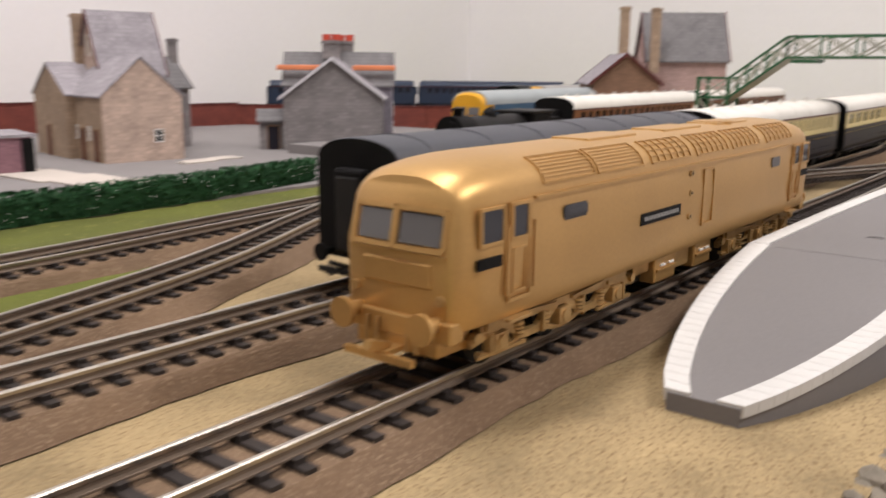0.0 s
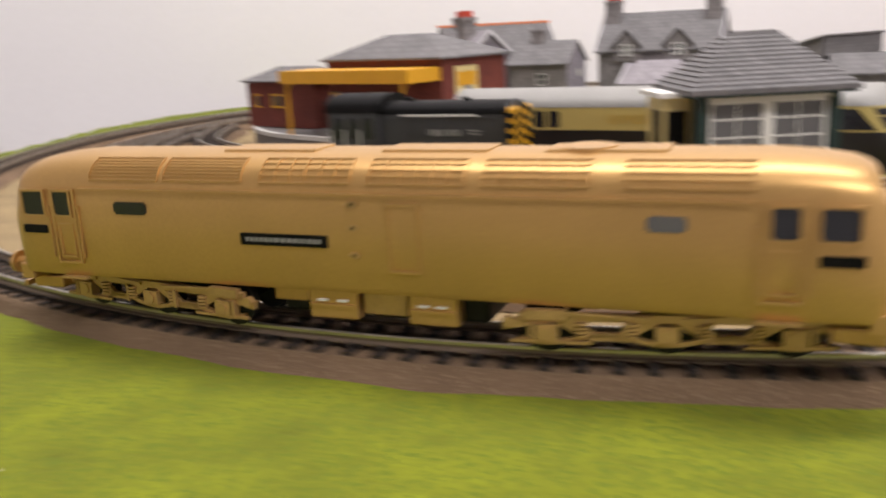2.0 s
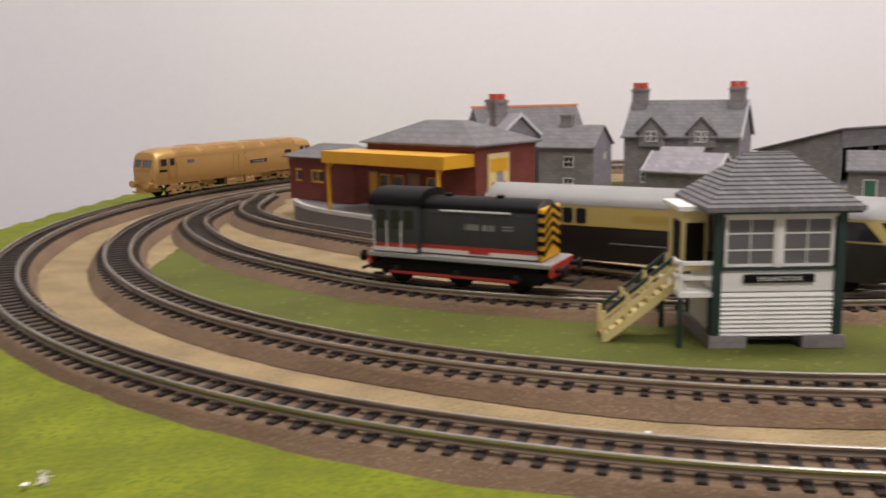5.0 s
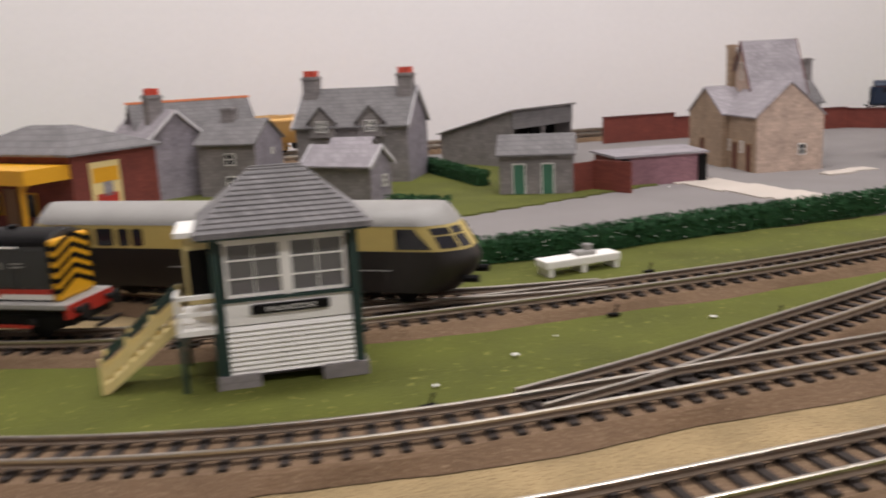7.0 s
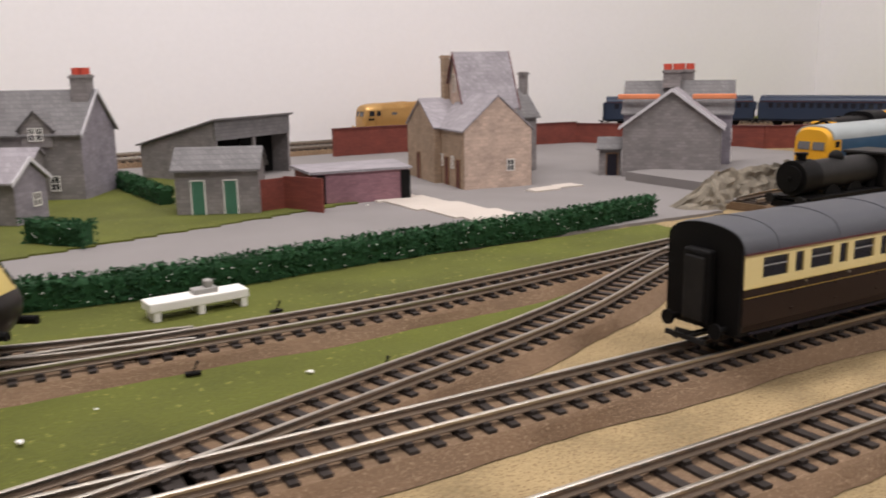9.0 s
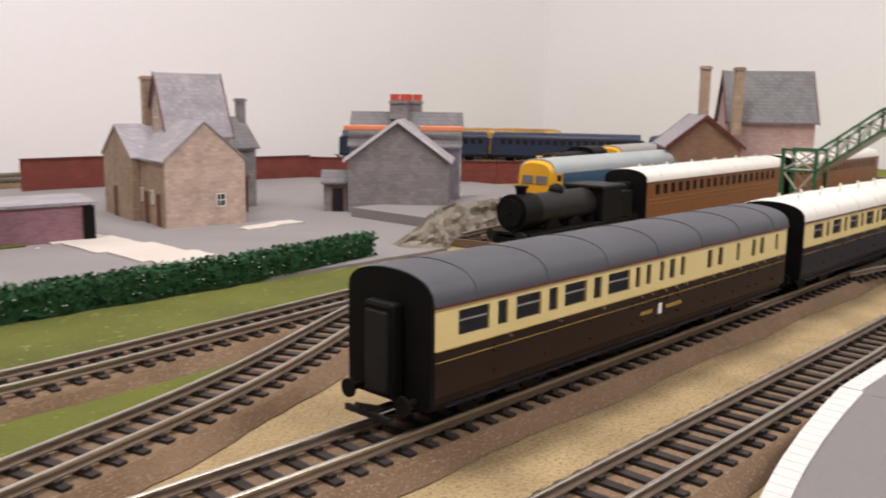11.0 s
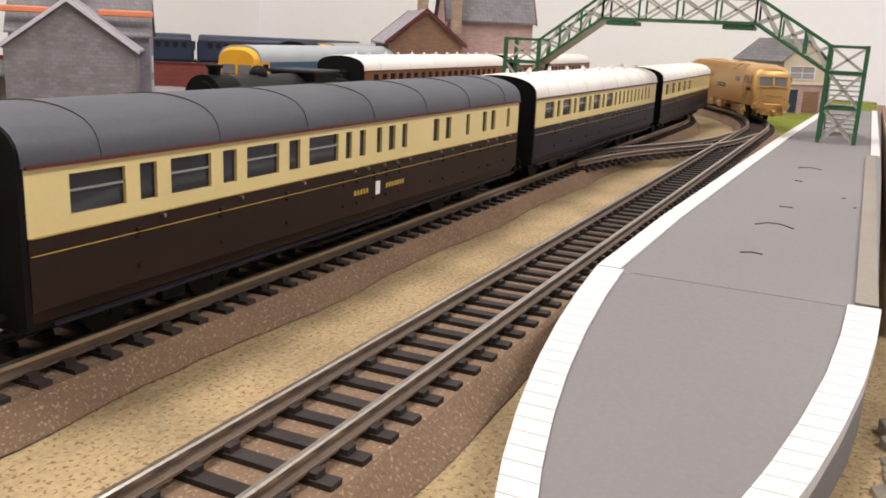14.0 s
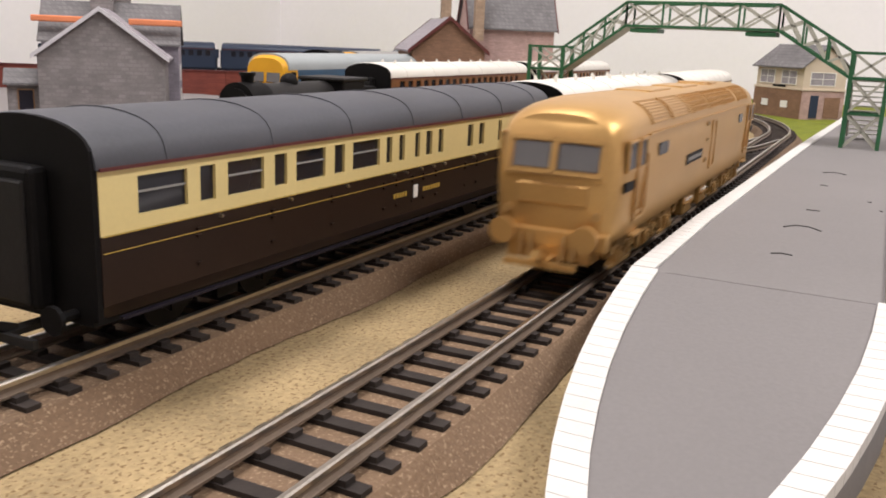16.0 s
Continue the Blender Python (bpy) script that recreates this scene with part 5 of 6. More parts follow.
        part("frame", boxes((a - 0.0009, a, -0.0010, 0.0003, 0, hh), (a + ww, a + ww + 0.0009, -0.0010, 0.0003, 0, hh), (a - 0.0009, a + ww + 0.0009, -0.0010, 0.0003, hh, hh + 0.0009)), TIMBER if dm is not GREEND_DOOR else WHITE, dn)
    for cx, cy, z0_, z1_, cw, cm, pots in chimneys:
        st = part("chimney", boxes((cx - cw / 2, cx + cw / 2, cy - cw / 2, cy + cw / 2, z0_, z1_), (cx - cw / 2 - 0.001, cx + cw / 2 + 0.001, cy - cw / 2 - 0.001, cy + cw / 2 + 0.001, z1_ - 0.003, z1_ - 0.001)), cm, ho)
        for i in range(pots):
            f = (i - (pots - 1) / 2) * cw * 0.55
            bm = bmesh.new()
            cyl(bm, (cx + f, cy, z1_), (cx + f, cy, z1_ + 0.006), cw * 0.26, 10)
            part("pot", bm, POT, st, "red chimney pot")
    return ho


GREEND_DOOR = mat("green_door", (0.05, 0.16, 0.10), 0.6, vary=0.08)


def corner(x, y, bx, by, z=0.002):
    """A pose with its origin at (x, y) and its x axis towards (bx, by)."""
    return pose(x, y, z, 0, 0, math.degrees(math.atan2(by - y, bx - x)))


# stone house with twin chimneys
house("stone_house", corner(0.198, 1.080, 0.300, 1.019), "grey stone house with two red-potted chimneys", 0.119, 0.078, 0.060, 0.094, STONE, SLATE, BARGE, STONEV,
      windows=[("front", 0.02, 0.010, 0.007, 0.012), ("front", 0.09, 0.010, 0.007, 0.012)], doors=[("front", 0.052, 0.009, 0.022, TIMBER)],
      chimneys=[(0.008, 0.034, 0.080, 0.109, 0.015, STONE, 2), (0.111, 0.034, 0.080, 0.109, 0.015, STONE, 2)])
for dx in (0.030, 0.082):
    o = corner(0.198, 1.080, 0.300, 1.019) @ Matrix.Translation((dx - 0.0135, -0.003, 0.048))
    house("dormer_gable", o, "small stone dormer gable on the house front", 0.027, 0.030, 0.016, 0.030, STONE, SLATE, None, None,
          windows=[("front", 0.008, 0.006, 0.0045, 0.010), ("front", 0.0145, 0.006, 0.0045, 0.010)], along="y", over=0.003, category="dormer")
house("porch_lean_to", corner(0.198, 1.080, 0.300, 1.019) @ Matrix.Translation((0.045, -0.02, 0)), "small slate-roofed porch of the stone house", 0.040, 0.020, 0.040, 0.047, STONE, SLATEV, along="x", category="porch")
# outbuilding before it
house("outbuilding", corner(0.186, 0.954, 0.241, 0.902, 0.0035), "grey stone outbuilding with slate roof", 0.068, 0.036, 0.033, 0.047, STONE, SLATEV, BARGE, STONEV, windows=[("right", 0.02, 0.012, 0.008, 0.009, STONE)])
# cottage with a small chimney
house("cottage", corner(0.098, 1.040, 0.142, 1.016), "grey stone cottage with a small chimney", 0.058, 0.070, 0.052, 0.071, STONE, SLATE, None, STONEV,
      windows=[("front", 0.028, 0.032, 0.009, 0.010), ("front", 0.028, 0.010, 0.009, 0.010), ("right", 0.04, 0.038, 0.005, 0.005, GLASSL)], chimneys=[(0.020, 0.035, 0.06, 0.084, 0.012, STONE, 0)])
# gabled house behind the station
house("gabled_house", corner(0.052, 1.040, 0.108, 1.062), "violet-grey gabled house with white bargeboards", 0.062, 0.10, 0.056, 0.084, STONEV, SLATEV, BARGE, None,
      chimneys=[(0.022, 0.030, 0.07, 0.100, 0.014, STONE, 2)], along="y", ridge_tile=None)
house("cross_wing", corner(0.045, 1.085, 0.145, 1.11), "slate-roofed cross wing with orange ridge", 0.12, 0.05, 0.060, 0.090, STONEV, SLATE, None, None, chimneys=[(0.02, 0.025, 0.08, 0.100, 0.011, STONE, 1)], ridge_tile=ORANGE, category="house")


def lavatory():
    o = corner(0.346, 0.885, 0.400, 0.857, 0.0035)
    return house("lavatory_block", o, "small stone lavatory block with two green doors", 0.064, 0.034, 0.036, 0.049, STONE, SLATE, None, None,
                 doors=[("front", 0.0125, 0.0095, 0.026, GREEND_DOOR), ("front", 0.0375, 0.0095, 0.026, GREEND_DOOR)], category="outbuilding")


lavatory()


def open_shed():
    m = corner(0.428, 1.062, 0.528, 1.118, 0.0022)
    sh = thing("open_shed", m, "grey open-fronted lean-to shed", "shed", "card buildings")
    w, d = 0.112, 0.105
    for x in (0.0, w - 0.002):
        bm = bmesh.new()
        prism(bm, [(0, 0), (d, 0), (d, 0.034), (0, 0.060)], "x", x, x + 0.002)
        part("side_wall", bm, STONE, sh)
    part("back_wall", boxes((0, w, d - 0.002, d, 0, 0.034)), STONE, sh)
    bm = bmesh.new()
    prism(bm, [(-0.006, 0.0620), (d + 0.004, 0.0340), (d + 0.004, 0.0355), (-0.006, 0.0638)], "x", -0.003, w + 0.003)
    part("roof", bm, SLATE, sh)
    part("fascia", boxes((0, w, -0.003, -0.001, 0.042, 0.061)), SLATE, sh, "grey fascia board")
    for x in (0.0, 0.055, w - 0.003):
        part("post", boxes((x, x + 0.003, -0.002, 0.001, 0, 0.044)), STONE, sh)
    # upright black sheet set back across the right-hand bay
    part("black_sheet", boxes((0.058, 0.108, 0.02, 0.022, 0, 0.04)), BLACK, sh)
    return sh


open_shed()


def coal_pens():
    cp = thing("coal_pens", pose(0, 0, 0.0022), "low brick store with mauve wall and pale flat roof", "store", "card buildings")
    def wall(name, a, b, h, material, t=0.002):
        bm = bmesh.new()
        bar(bm, (*a, h / 2), (*b, h / 2), t, h)
        return part(name, bm, material, cp)
    wall("brick_wall", (0.402, 0.862), (0.428, 0.868), 0.026, BRICK)
    wall("brick_wall", (0.428, 0.868), (0.447, 0.834), 0.027, BRICK)
    wall("store_wall", (0.452, 0.868), (0.535, 0.859), 0.026, MAUVE)
    wall("end_wall", (0.535, 0.859), (0.548, 0.915), 0.026, BRICK)
    wall("end_wall", (0.452, 0.868), (0.460, 0.925), 0.026, BRICK)
    wall("door_panel", (0.5285, 0.8578), (0.5365, 0.857), 0.025, BLACK)
    wall("door_panel", (0.455, 0.8655), (0.462, 0.865), 0.025, BLACK)
    bm = bmesh.new()
    q = [bm.verts.new((x, y, z)) for z in (0.0262, 0.0282) for x, y in ((0.449, 0.865), (0.538, 0.855), (0.552, 0.918), (0.456, 0.930))]
    for f in ((0, 3, 2, 1), (4, 5, 6, 7), (0, 1, 5, 4), (1, 2, 6, 5), (2, 3, 7, 6), (3, 0, 4, 7)):
        bm.faces.new([q[i] for i in f])
    part("flat_roof", bm, SLATEV, cp, "pale flat roof")
    return cp


coal_pens()

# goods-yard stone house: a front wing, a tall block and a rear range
# the wing's gable front is coloured paler than its side walls
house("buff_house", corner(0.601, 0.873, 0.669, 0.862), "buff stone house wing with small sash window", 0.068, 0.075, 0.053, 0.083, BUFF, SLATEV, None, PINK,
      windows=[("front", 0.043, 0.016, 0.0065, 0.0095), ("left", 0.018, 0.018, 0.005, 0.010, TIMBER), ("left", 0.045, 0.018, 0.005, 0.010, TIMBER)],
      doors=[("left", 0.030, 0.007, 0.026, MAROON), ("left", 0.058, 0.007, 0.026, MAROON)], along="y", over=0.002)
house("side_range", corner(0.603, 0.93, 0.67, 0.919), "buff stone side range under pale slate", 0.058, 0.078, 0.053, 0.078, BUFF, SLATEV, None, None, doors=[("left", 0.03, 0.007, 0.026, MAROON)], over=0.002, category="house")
house("tall_block", corner(0.634, 0.925, 0.697, 0.915), "tall pink stone block with steep slate roof", 0.056, 0.046, 0.074, 0.122, PINK, SLATEV, MAROON, None,
      windows=[("left", 0.019, 0.086, 0.007, 0.016, TIMBER)], chimneys=[(-0.003, 0.040, 0.05, 0.121, 0.007, BUFF, 0)], over=0.003)
house("rear_range", corner(0.682, 0.945, 0.752, 0.955), "grey stone rear range with end chimney", 0.060, 0.040, 0.060, 0.084, STONE, SLATE, None, None, windows=[("front", 0.03, 0.012, 0.014, 0.010, STONEV)],
      chimneys=[(0.058, 0.018, 0.06, 0.103, 0.007, STONE, 0)])


def awning():
    aw = thing("awning", corner(0.672, 0.900, 0.705, 0.935), "dark red sloping awning on posts", "awning")
    bm = bmesh.new()
    prism(bm, [(-0.014, 0.030), (0.008, 0.038), (0.008, 0.042), (-0.014, 0.034)], "x", 0, 0.045)
    part("canopy", bm, MAROON, aw)
    for x in (0.002, 0.043):
        part("post", boxes((x - 0.001, x + 0.001, -0.013, -0.011, 0, 0.0305)), MAROON, aw)
    return aw


awning()
# grey house with orange trims
house("granite_house", corner(0.775, 0.857, 0.835, 0.787), "grey stone gabled house with pale bargeboards", 0.092, 0.085, 0.050, 0.084, STONE, SLATEV, BARGE, None, doors=[], along="y", over=0.004)
house("granite_cross_wing", corner(0.775, 0.857, 0.835, 0.787) @ Matrix.Translation((-0.006, 0.052, 0)), "cross wing with orange trims and three red chimney pots", 0.106, 0.050, 0.062, 0.090, STONEV, SLATE, None, STONEV,
      windows=[("right", 0.02, 0.03, 0.008, 0.012), ("right", 0.02, 0.01, 0.008, 0.012)], chimneys=[(0.046, 0.018, 0.085, 0.103, 0.017, STONE, 2), (0.058, 0.034, 0.085, 0.103, 0.017, STONE, 2)])
for dx in (-0.012, 0.062):
    tr = thing("orange_trim", corner(0.775, 0.857, 0.835, 0.787) @ Matrix.Translation((dx, 0.048, 0.074)), "orange tiled hip trim on the grey house", "roof trim")
    part("tile_strip", bevelled(0, 0.042, 0, 0.006, 0, 0.005, 0.001), ORANGE, tr)
house("side_shed", corner(0.765, 0.880, 0.785, 0.862), "small stone side shed with a purple door", 0.022, 0.025, 0.028, 0.036, STONE, SLATE, None, None, doors=[("front", 0.008, 0.010, 0.022, NAVY)], category="shed")

# pink house by the footbridge with tall buff chimneys
house("pink_house", corner(1.012, 0.664, 1.05, 0.612, 0.0), "brown brick house with maroon bargeboards", 0.066, 0.110, 0.066, 0.093, BROWNB, SLATEV, MAROON, None, along="y", over=0.004)
part("side_cladding", boxes((0.0663, 0.0672, 0.0, 0.110, 0, 0.065)), PINKB, bpy.data.objects["pink_house"], "pale pink brick side")
house("pink_tall_block", corner(1.012, 0.664, 1.05, 0.612, 0.0) @ Matrix.Translation((0.066, 0.072, 0)), "tall pink brick block with tall buff chimneys", 0.085, 0.060, 0.092, 0.138, PINKB, SLATE, MAROON, PINKB,
      windows=[("right", 0.026, 0.098, 0.008, 0.016, SLATEV)], chimneys=[(-0.030, -0.030, 0.075, 0.142, 0.009, BUFF, 0), (0.006, -0.010, 0.075, 0.142, 0.009, BUFF, 0)])


# ---------------------------------------------------------------- station


def station():
    m = Matrix.Translation((-0.080, 0.885, 0.017)) @ Matrix.Rotation(math.atan2(-0.709, 0.705), 4, "Z")
    st = thing("station_building", m, "red brick station with yellow canopy and grey hipped roof", "station")
    W, D, E, R = 0.128, 0.075, 0.054, 0.072
    part("wall", boxes((0.010, W, 0, D, 0, E)), BRICK, st)
    o = 0.004
    part("roof", loft([[(0.010 - o, -o, E), (W + o, -o, E), (W + o, D + o, E), (0.010 - o, D + o, E)], [(0.010 - o, -o, E + 0.0015), (W + o, -o, E + 0.0015), (W + o, D + o, E + 0.0015), (0.010 - o, D + o, E + 0.0015)],
                       [(0.046, D / 2 - 0.004, R), (W - 0.042, D / 2 - 0.004, R), (W - 0.042, D / 2 + 0.004, R), (0.042, D / 2 + 0.004, R)]]), SLATE, st, "grey slate hipped roof")
    # canopy
    part("canopy", bevelled(-0.008, 0.126, -0.034, 0.0, 0.0445, 0.0490, 0.0006, 1), YELLOW, st, "yellow platform canopy")
    bm = bmesh.new()
    box(bm, -0.008, 0.126, -0.0350, -0.0340, 0.0395, 0.0490)
    box(bm, 0.126, 0.127, -0.0350, 0.0, 0.0395, 0.0490)
    part("canopy_valance", bm, YELLOW, st)
    for x in (-0.004, 0.118):
        bm = bmesh.new()
        bar(bm, (x, -0.031, 0), (x, -0.031, 0.0445), 0.0022)
        bar(bm, (x, -0.031, 0.034), (x, -0.020, 0.0445), 0.0014)
        part("canopy_post", bm, YELLOW, st, "yellow post")
    for x, ww, hh, z, mm in ((0.013, 0.009, 0.030, 0, YELLOW), (0.026, 0.010, 0.016, 0.012, GLASS), (0.042, 0.010, 0.016, 0.012, GLASS), (0.058, 0.012, 0.030, 0, TIMBER), (0.080, 0.010, 0.016, 0.012, GLASS)):
        wn = part("window" if z else "door", boxes((x, x + ww, -0.0008, 0.0005, z, z + hh)), mm, st)
        part("frame", boxes((x - 0.001, x, -0.0012, 0.0004, z, z + hh), (x + ww, x + ww + 0.001, -0.0012, 0.0004, z, z + hh), (x - 0.001, x + ww + 0.001, -0.0012, 0.0004, z + hh, z + hh + 0.001)), YELLOW if mm is GLASS else TIMBER, wn)
    # poster on the end wall
    po = part("poster", boxes((W, W + 0.0008, 0.014, 0.040, 0.014, 0.048)), CREAM, st, "yellow framed poster")
    for a, b, c, d, mm in ((0.016, 0.038, 0.034, 0.044, YELLOW), (0.018, 0.036, 0.018, 0.026, RED), (0.024, 0.032, 0.024, 0.034, SLATEV)):
        part("poster_patch", boxes((W + 0.0007, W + 0.0011, a, b, c, d)), mm, po)
    # hut at the far end
    hut = part("hut_wall", boxes((-0.100, -0.012, 0.004, 0.050, 0, 0.038)), BRICK, st, "brick side range")
    part("hut_roof", loft([[(-0.104, 0.0, 0.038), (-0.009, 0.0, 0.038), (-0.009, 0.054, 0.038), (-0.104, 0.054, 0.038)], [(-0.104, 0.0, 0.0392), (-0.009, 0.0, 0.0392), (-0.009, 0.054, 0.0392), (-0.104, 0.054, 0.0392)],
                           [(-0.080, 0.026, 0.050), (-0.034, 0.026, 0.050), (-0.034, 0.028, 0.050), (-0.080, 0.028, 0.050)]]), SLATE, hut)
    for x in (-0.088, -0.066, -0.058):
        wn = part("window", boxes((x, x + 0.005, 0.0030, 0.0042, 0.018, 0.027)), GLASS, hut)
        part("frame", boxes((x - 0.0008, x + 0.0058, 0.0026, 0.0040, 0.0265, 0.0280), (x - 0.0008, x + 0.0058, 0.0026, 0.0040, 0.0165, 0.0180), (x - 0.0008, x, 0.0026, 0.0040, 0.018, 0.0265)), YELLOW, wn)
    return st


station()


def curved_platform():
    line = spline([(-0.146, 0.975), (-0.140, 0.930), (-0.116, 0.878), (-0.065, 0.818), (0.0, 0.755), (0.05, 0.712)])
    pf = thing("station_platform", Matrix(), "curved grey platform with pale edge", "platform")
    fr = frames_of(line)
    bm = bmesh.new()
    ribbon(bm, fr, [(0.0, 0.0), (0.11, 0.0), (0.11, 0.0165), (0.0, 0.0165)])
    part("platform_body", bm, PLATG, pf)
    bm = bmesh.new()
    ribbon(bm, fr, [(-0.0005, 0.0140), (0.004, 0.0140), (0.004, 0.0172), (-0.0005, 0.0172)])
    part("edge_kerb", bm, PLATW, pf, "pale coping")
    return pf


curved_platform()

# ---------------------------------------------------------------- front platform and footbridge


def front_platform():
    pf = thing("island_platform", Matrix(), "grey card platform with white edging stones and ramped end", "platform")
    xs = [0.412, 0.420, 0.430, 0.442, 0.456, 0.472, 0.490, 0.508, 0.524, 0.60, 0.75, 0.90, 1.10, 1.25]
    left = [0.3105, 0.3145, 0.3178, 0.3212, 0.3243, 0.3270, 0.3290, 0.3301, 0.3304, 0.3302, 0.3265, 0.3225, 0.3155, 0.3105]
    right = [0.2930, 0.2890, 0.2850, 0.2812, 0.2775, 0.2742, 0.2714, 0.2698, 0.2692, 0.2685, 0.2670, 0.2660, 0.2645, 0.2635]
    def top(x):
        return 0.0046 + 0.0159 * min(1.0, max(0.0, (x - 0.412) / 0.112))
    def edge(arr, x):
        return float(np.interp(x, xs, arr))
    grid = list(np.linspace(0.412, 0.524, 40)) + list(np.linspace(0.54, 1.25, 60))
    secs = [[(x, edge(right, x), -0.0005), (x, edge(left, x), -0.0005), (x, edge(left, x), top(x)), (x, edge(right, x), top(x))] for x in grid]
    part("platform_body", loft(secs), PLATG, pf)
    # white edging stones, one by one, along both sides
    def stones(arr, s, w, x0, x1, n):
        for i in range(n):
            a, b = x0 + (x1 - x0) * i / n, x0 + (x1 - x0) * (i + 0.965) / n
            bm = bmesh.new()
            v = []
            for x in (a, b):
                yo = edge(arr, x)
                yi = yo - s * min(w, (edge(left, x) - edge(right, x)) * 0.42)
                for yy, dz in ((yo + s * 0.0006, -0.0022), (yi, -0.0022), (yi, 0.0007), (yo + s * 0.0006, 0.0007)):
                    v.append(bm.verts.new((x, yy, top(x) + dz)))
            for f in ((0, 1, 2, 3), (7, 6, 5, 4), (0, 4, 5, 1), (1, 5, 6, 2), (2, 6, 7, 3), (3, 7, 4, 0)):
                bm.faces.new([v[k] for k in f])
            part("edging_stone", bm, PLATW, pf)
    stones(left, 1, 0.0060, 0.4125, 0.524, 27)
    stones(left, 1, 0.0050, 0.5245, 1.25, 130)
    stones(right, -1, 0.0060, 0.4125, 0.524, 27)
    part("seam", boxes((0.5240, 0.5243, 0.2755, 0.3225, top(0.524) - 0.001, top(0.524) + 0.0001)), PLATG, pf)
    # marks where buildings once stood
    for pts in (((0.606, 0.3035), (0.611, 0.3005), (0.611, 0.2965), (0.606, 0.2925)), ((0.563, 0.3025), (0.565, 0.3000), (0.564, 0.2970)), ((0.645, 0.3000), (0.645, 0.2955)),
                ((0.760, 0.302), (0.765, 0.297), (0.760, 0.292)), ((0.715, 0.300), (0.714, 0.297)), ((0.68, 0.2810), (0.68, 0.2795)), ((0.66, 0.2765), (0.66, 0.2755))):
        bm = bmesh.new()
        for (xa, ya_), (xb, yb_) in zip(pts, pts[1:]):
            bar(bm, (xa, ya_, 0.0206), (xb, yb_, 0.0206), 0.0005, 0.0003)
        part("mark", bm, DARK, pf, "dark scratched pencil mark")
    part("rear_strip", boxes((0.5245, 0.835, 0.2692, 0.2738, 0.0200, 0.0216)), BUFFGREY, pf, "dull buff-grey strip along the rear edge")
    part("rear_edging", boxes((0.838, 1.25, 0.2670, 0.2715, 0.0200, 0.0214)), PLATW, pf, "white edging beyond the footbridge")
    part("fence_panel", boxes((0.575, 1.25, 0.2622, 0.2632, -0.002, 0.0245)), TIMBER, pf, "timber backing strip")
    return pf


front_platform()


def footbridge():
    fb = thing("footbridge", Matrix(), "green and white lattice footbridge over the tracks", "footbridge")
    X, w = 0.905, 0.020
    ytr0, ytr1, yl0, yl1 = 0.281, 0.301, 0.482, 0.506      # towers
    ya, yb = 0.345, 0.440                                   # level span
    zt, zd = 0.0770, 0.1035                                 # tower top rail, span top rail
    def lattice(p, q, h, n, x, post=True):
        """A lattice panel from p to q (y, z of the top chord), h deep, in n bays."""
        bm = bmesh.new()
        bar(bm, (x, p[0], p[1]), (x, q[0], q[1]), 0.0013, 0.0016)
        bar(bm, (x, p[0], p[1] - h), (x, q[0], q[1] - h), 0.0013, 0.0016)
        part("chord", bm, GREENB, fb)
        for i in range(n + 1):
            f = i / n
            a = (p[0] + (q[0] - p[0]) * f, p[1] + (q[1] - p[1]) * f)
            bg = bmesh.new()
            bar(bg, (x, a[0], a[1]), (x, a[0], a[1] - h), 0.0012)
            part("upright", bg, GREENB, fb)
            if i < n:
                g = (i + 1) / n
                b = (p[0] + (q[0] - p[0]) * g, p[1] + (q[1] - p[1]) * g)
                bm = bmesh.new()
                bar(bm, (x, a[0], a[1]), (x, b[0], b[1] - h), 0.0009, 0.0013)
                bar(bm, (x, a[0], a[1] - h), (x, b[0], b[1]), 0.0009, 0.0013)
                part("lattice", bm, BRIDGEW, fb, "weathered white lattice bars")
    for x in (X - w / 2, X + w / 2):
        lattice((ya, zd), (yb, zd), 0.0150, 4, x)
        lattice((ytr1, zt), (ya, zd), 0.0150, 3, x)
        lattice((yb, zd), (yl0, zt - 0.004), 0.0150, 3, x)
        lattice((ytr0, zt), (ytr1, zt), 0.0150, 1, x)
        lattice((yl0, zt - 0.004), (yl1, zt - 0.004), 0.0150, 1, x)
        for y0, y1, base, tp in ((ytr0, ytr1, 0.0202, zt), (yl0, yl1, 0.001, zt - 0.004)):
            for y in (y0, y1):
                part("column", boxes((x - 0.0012, x + 0.0012, y - 0.0012, y + 0.0012, base, tp + 0.001)), GREENB, fb, "green column")
            zz = np.linspace(base, tp - 0.015, 3)
            for a, b in zip(zz, zz[1:]):
                bm = bmesh.new()
                bar(bm, (x, y0, a), (x, y1, b), 0.0009, 0.0013)
                bar(bm, (x, y0, b), (x, y1, a), 0.0009, 0.0013)
                part("brace", bm, BRIDGEW, fb)
                part("tie", boxes((x - 0.0008, x + 0.0008, y0, y1, b - 0.0006, b + 0.0006)), GREENB, fb)
    for a, b in (((ya, zd), (yb, zd)), ((ytr0, zt), (ytr1, zt)), ((yl0, zt - 0.004), (yl1, zt - 0.004)), ((ytr1, zt), (ya, zd)), ((yb, zd), (yl0, zt - 0.004))):
        bm = bmesh.new()
        bar(bm, (X, a[0], a[1] - 0.0155), (X, b[0], b[1] - 0.0155), w, 0.0012)
        part("deck", bm, BRIDGEW, fb, "grey walkway")
    for y in (ya + 0.010, yb - 0.012):
        part("bracket", boxes((X - w / 2, X + w / 2, y - 0.009, y + 0.009, zd - 0.0190, zd - 0.0165)), GREENB, fb)
    # stair flight from the near tower down to the platform's far part
    for yy in (ytr0, ytr1):
        bm = bmesh.new()
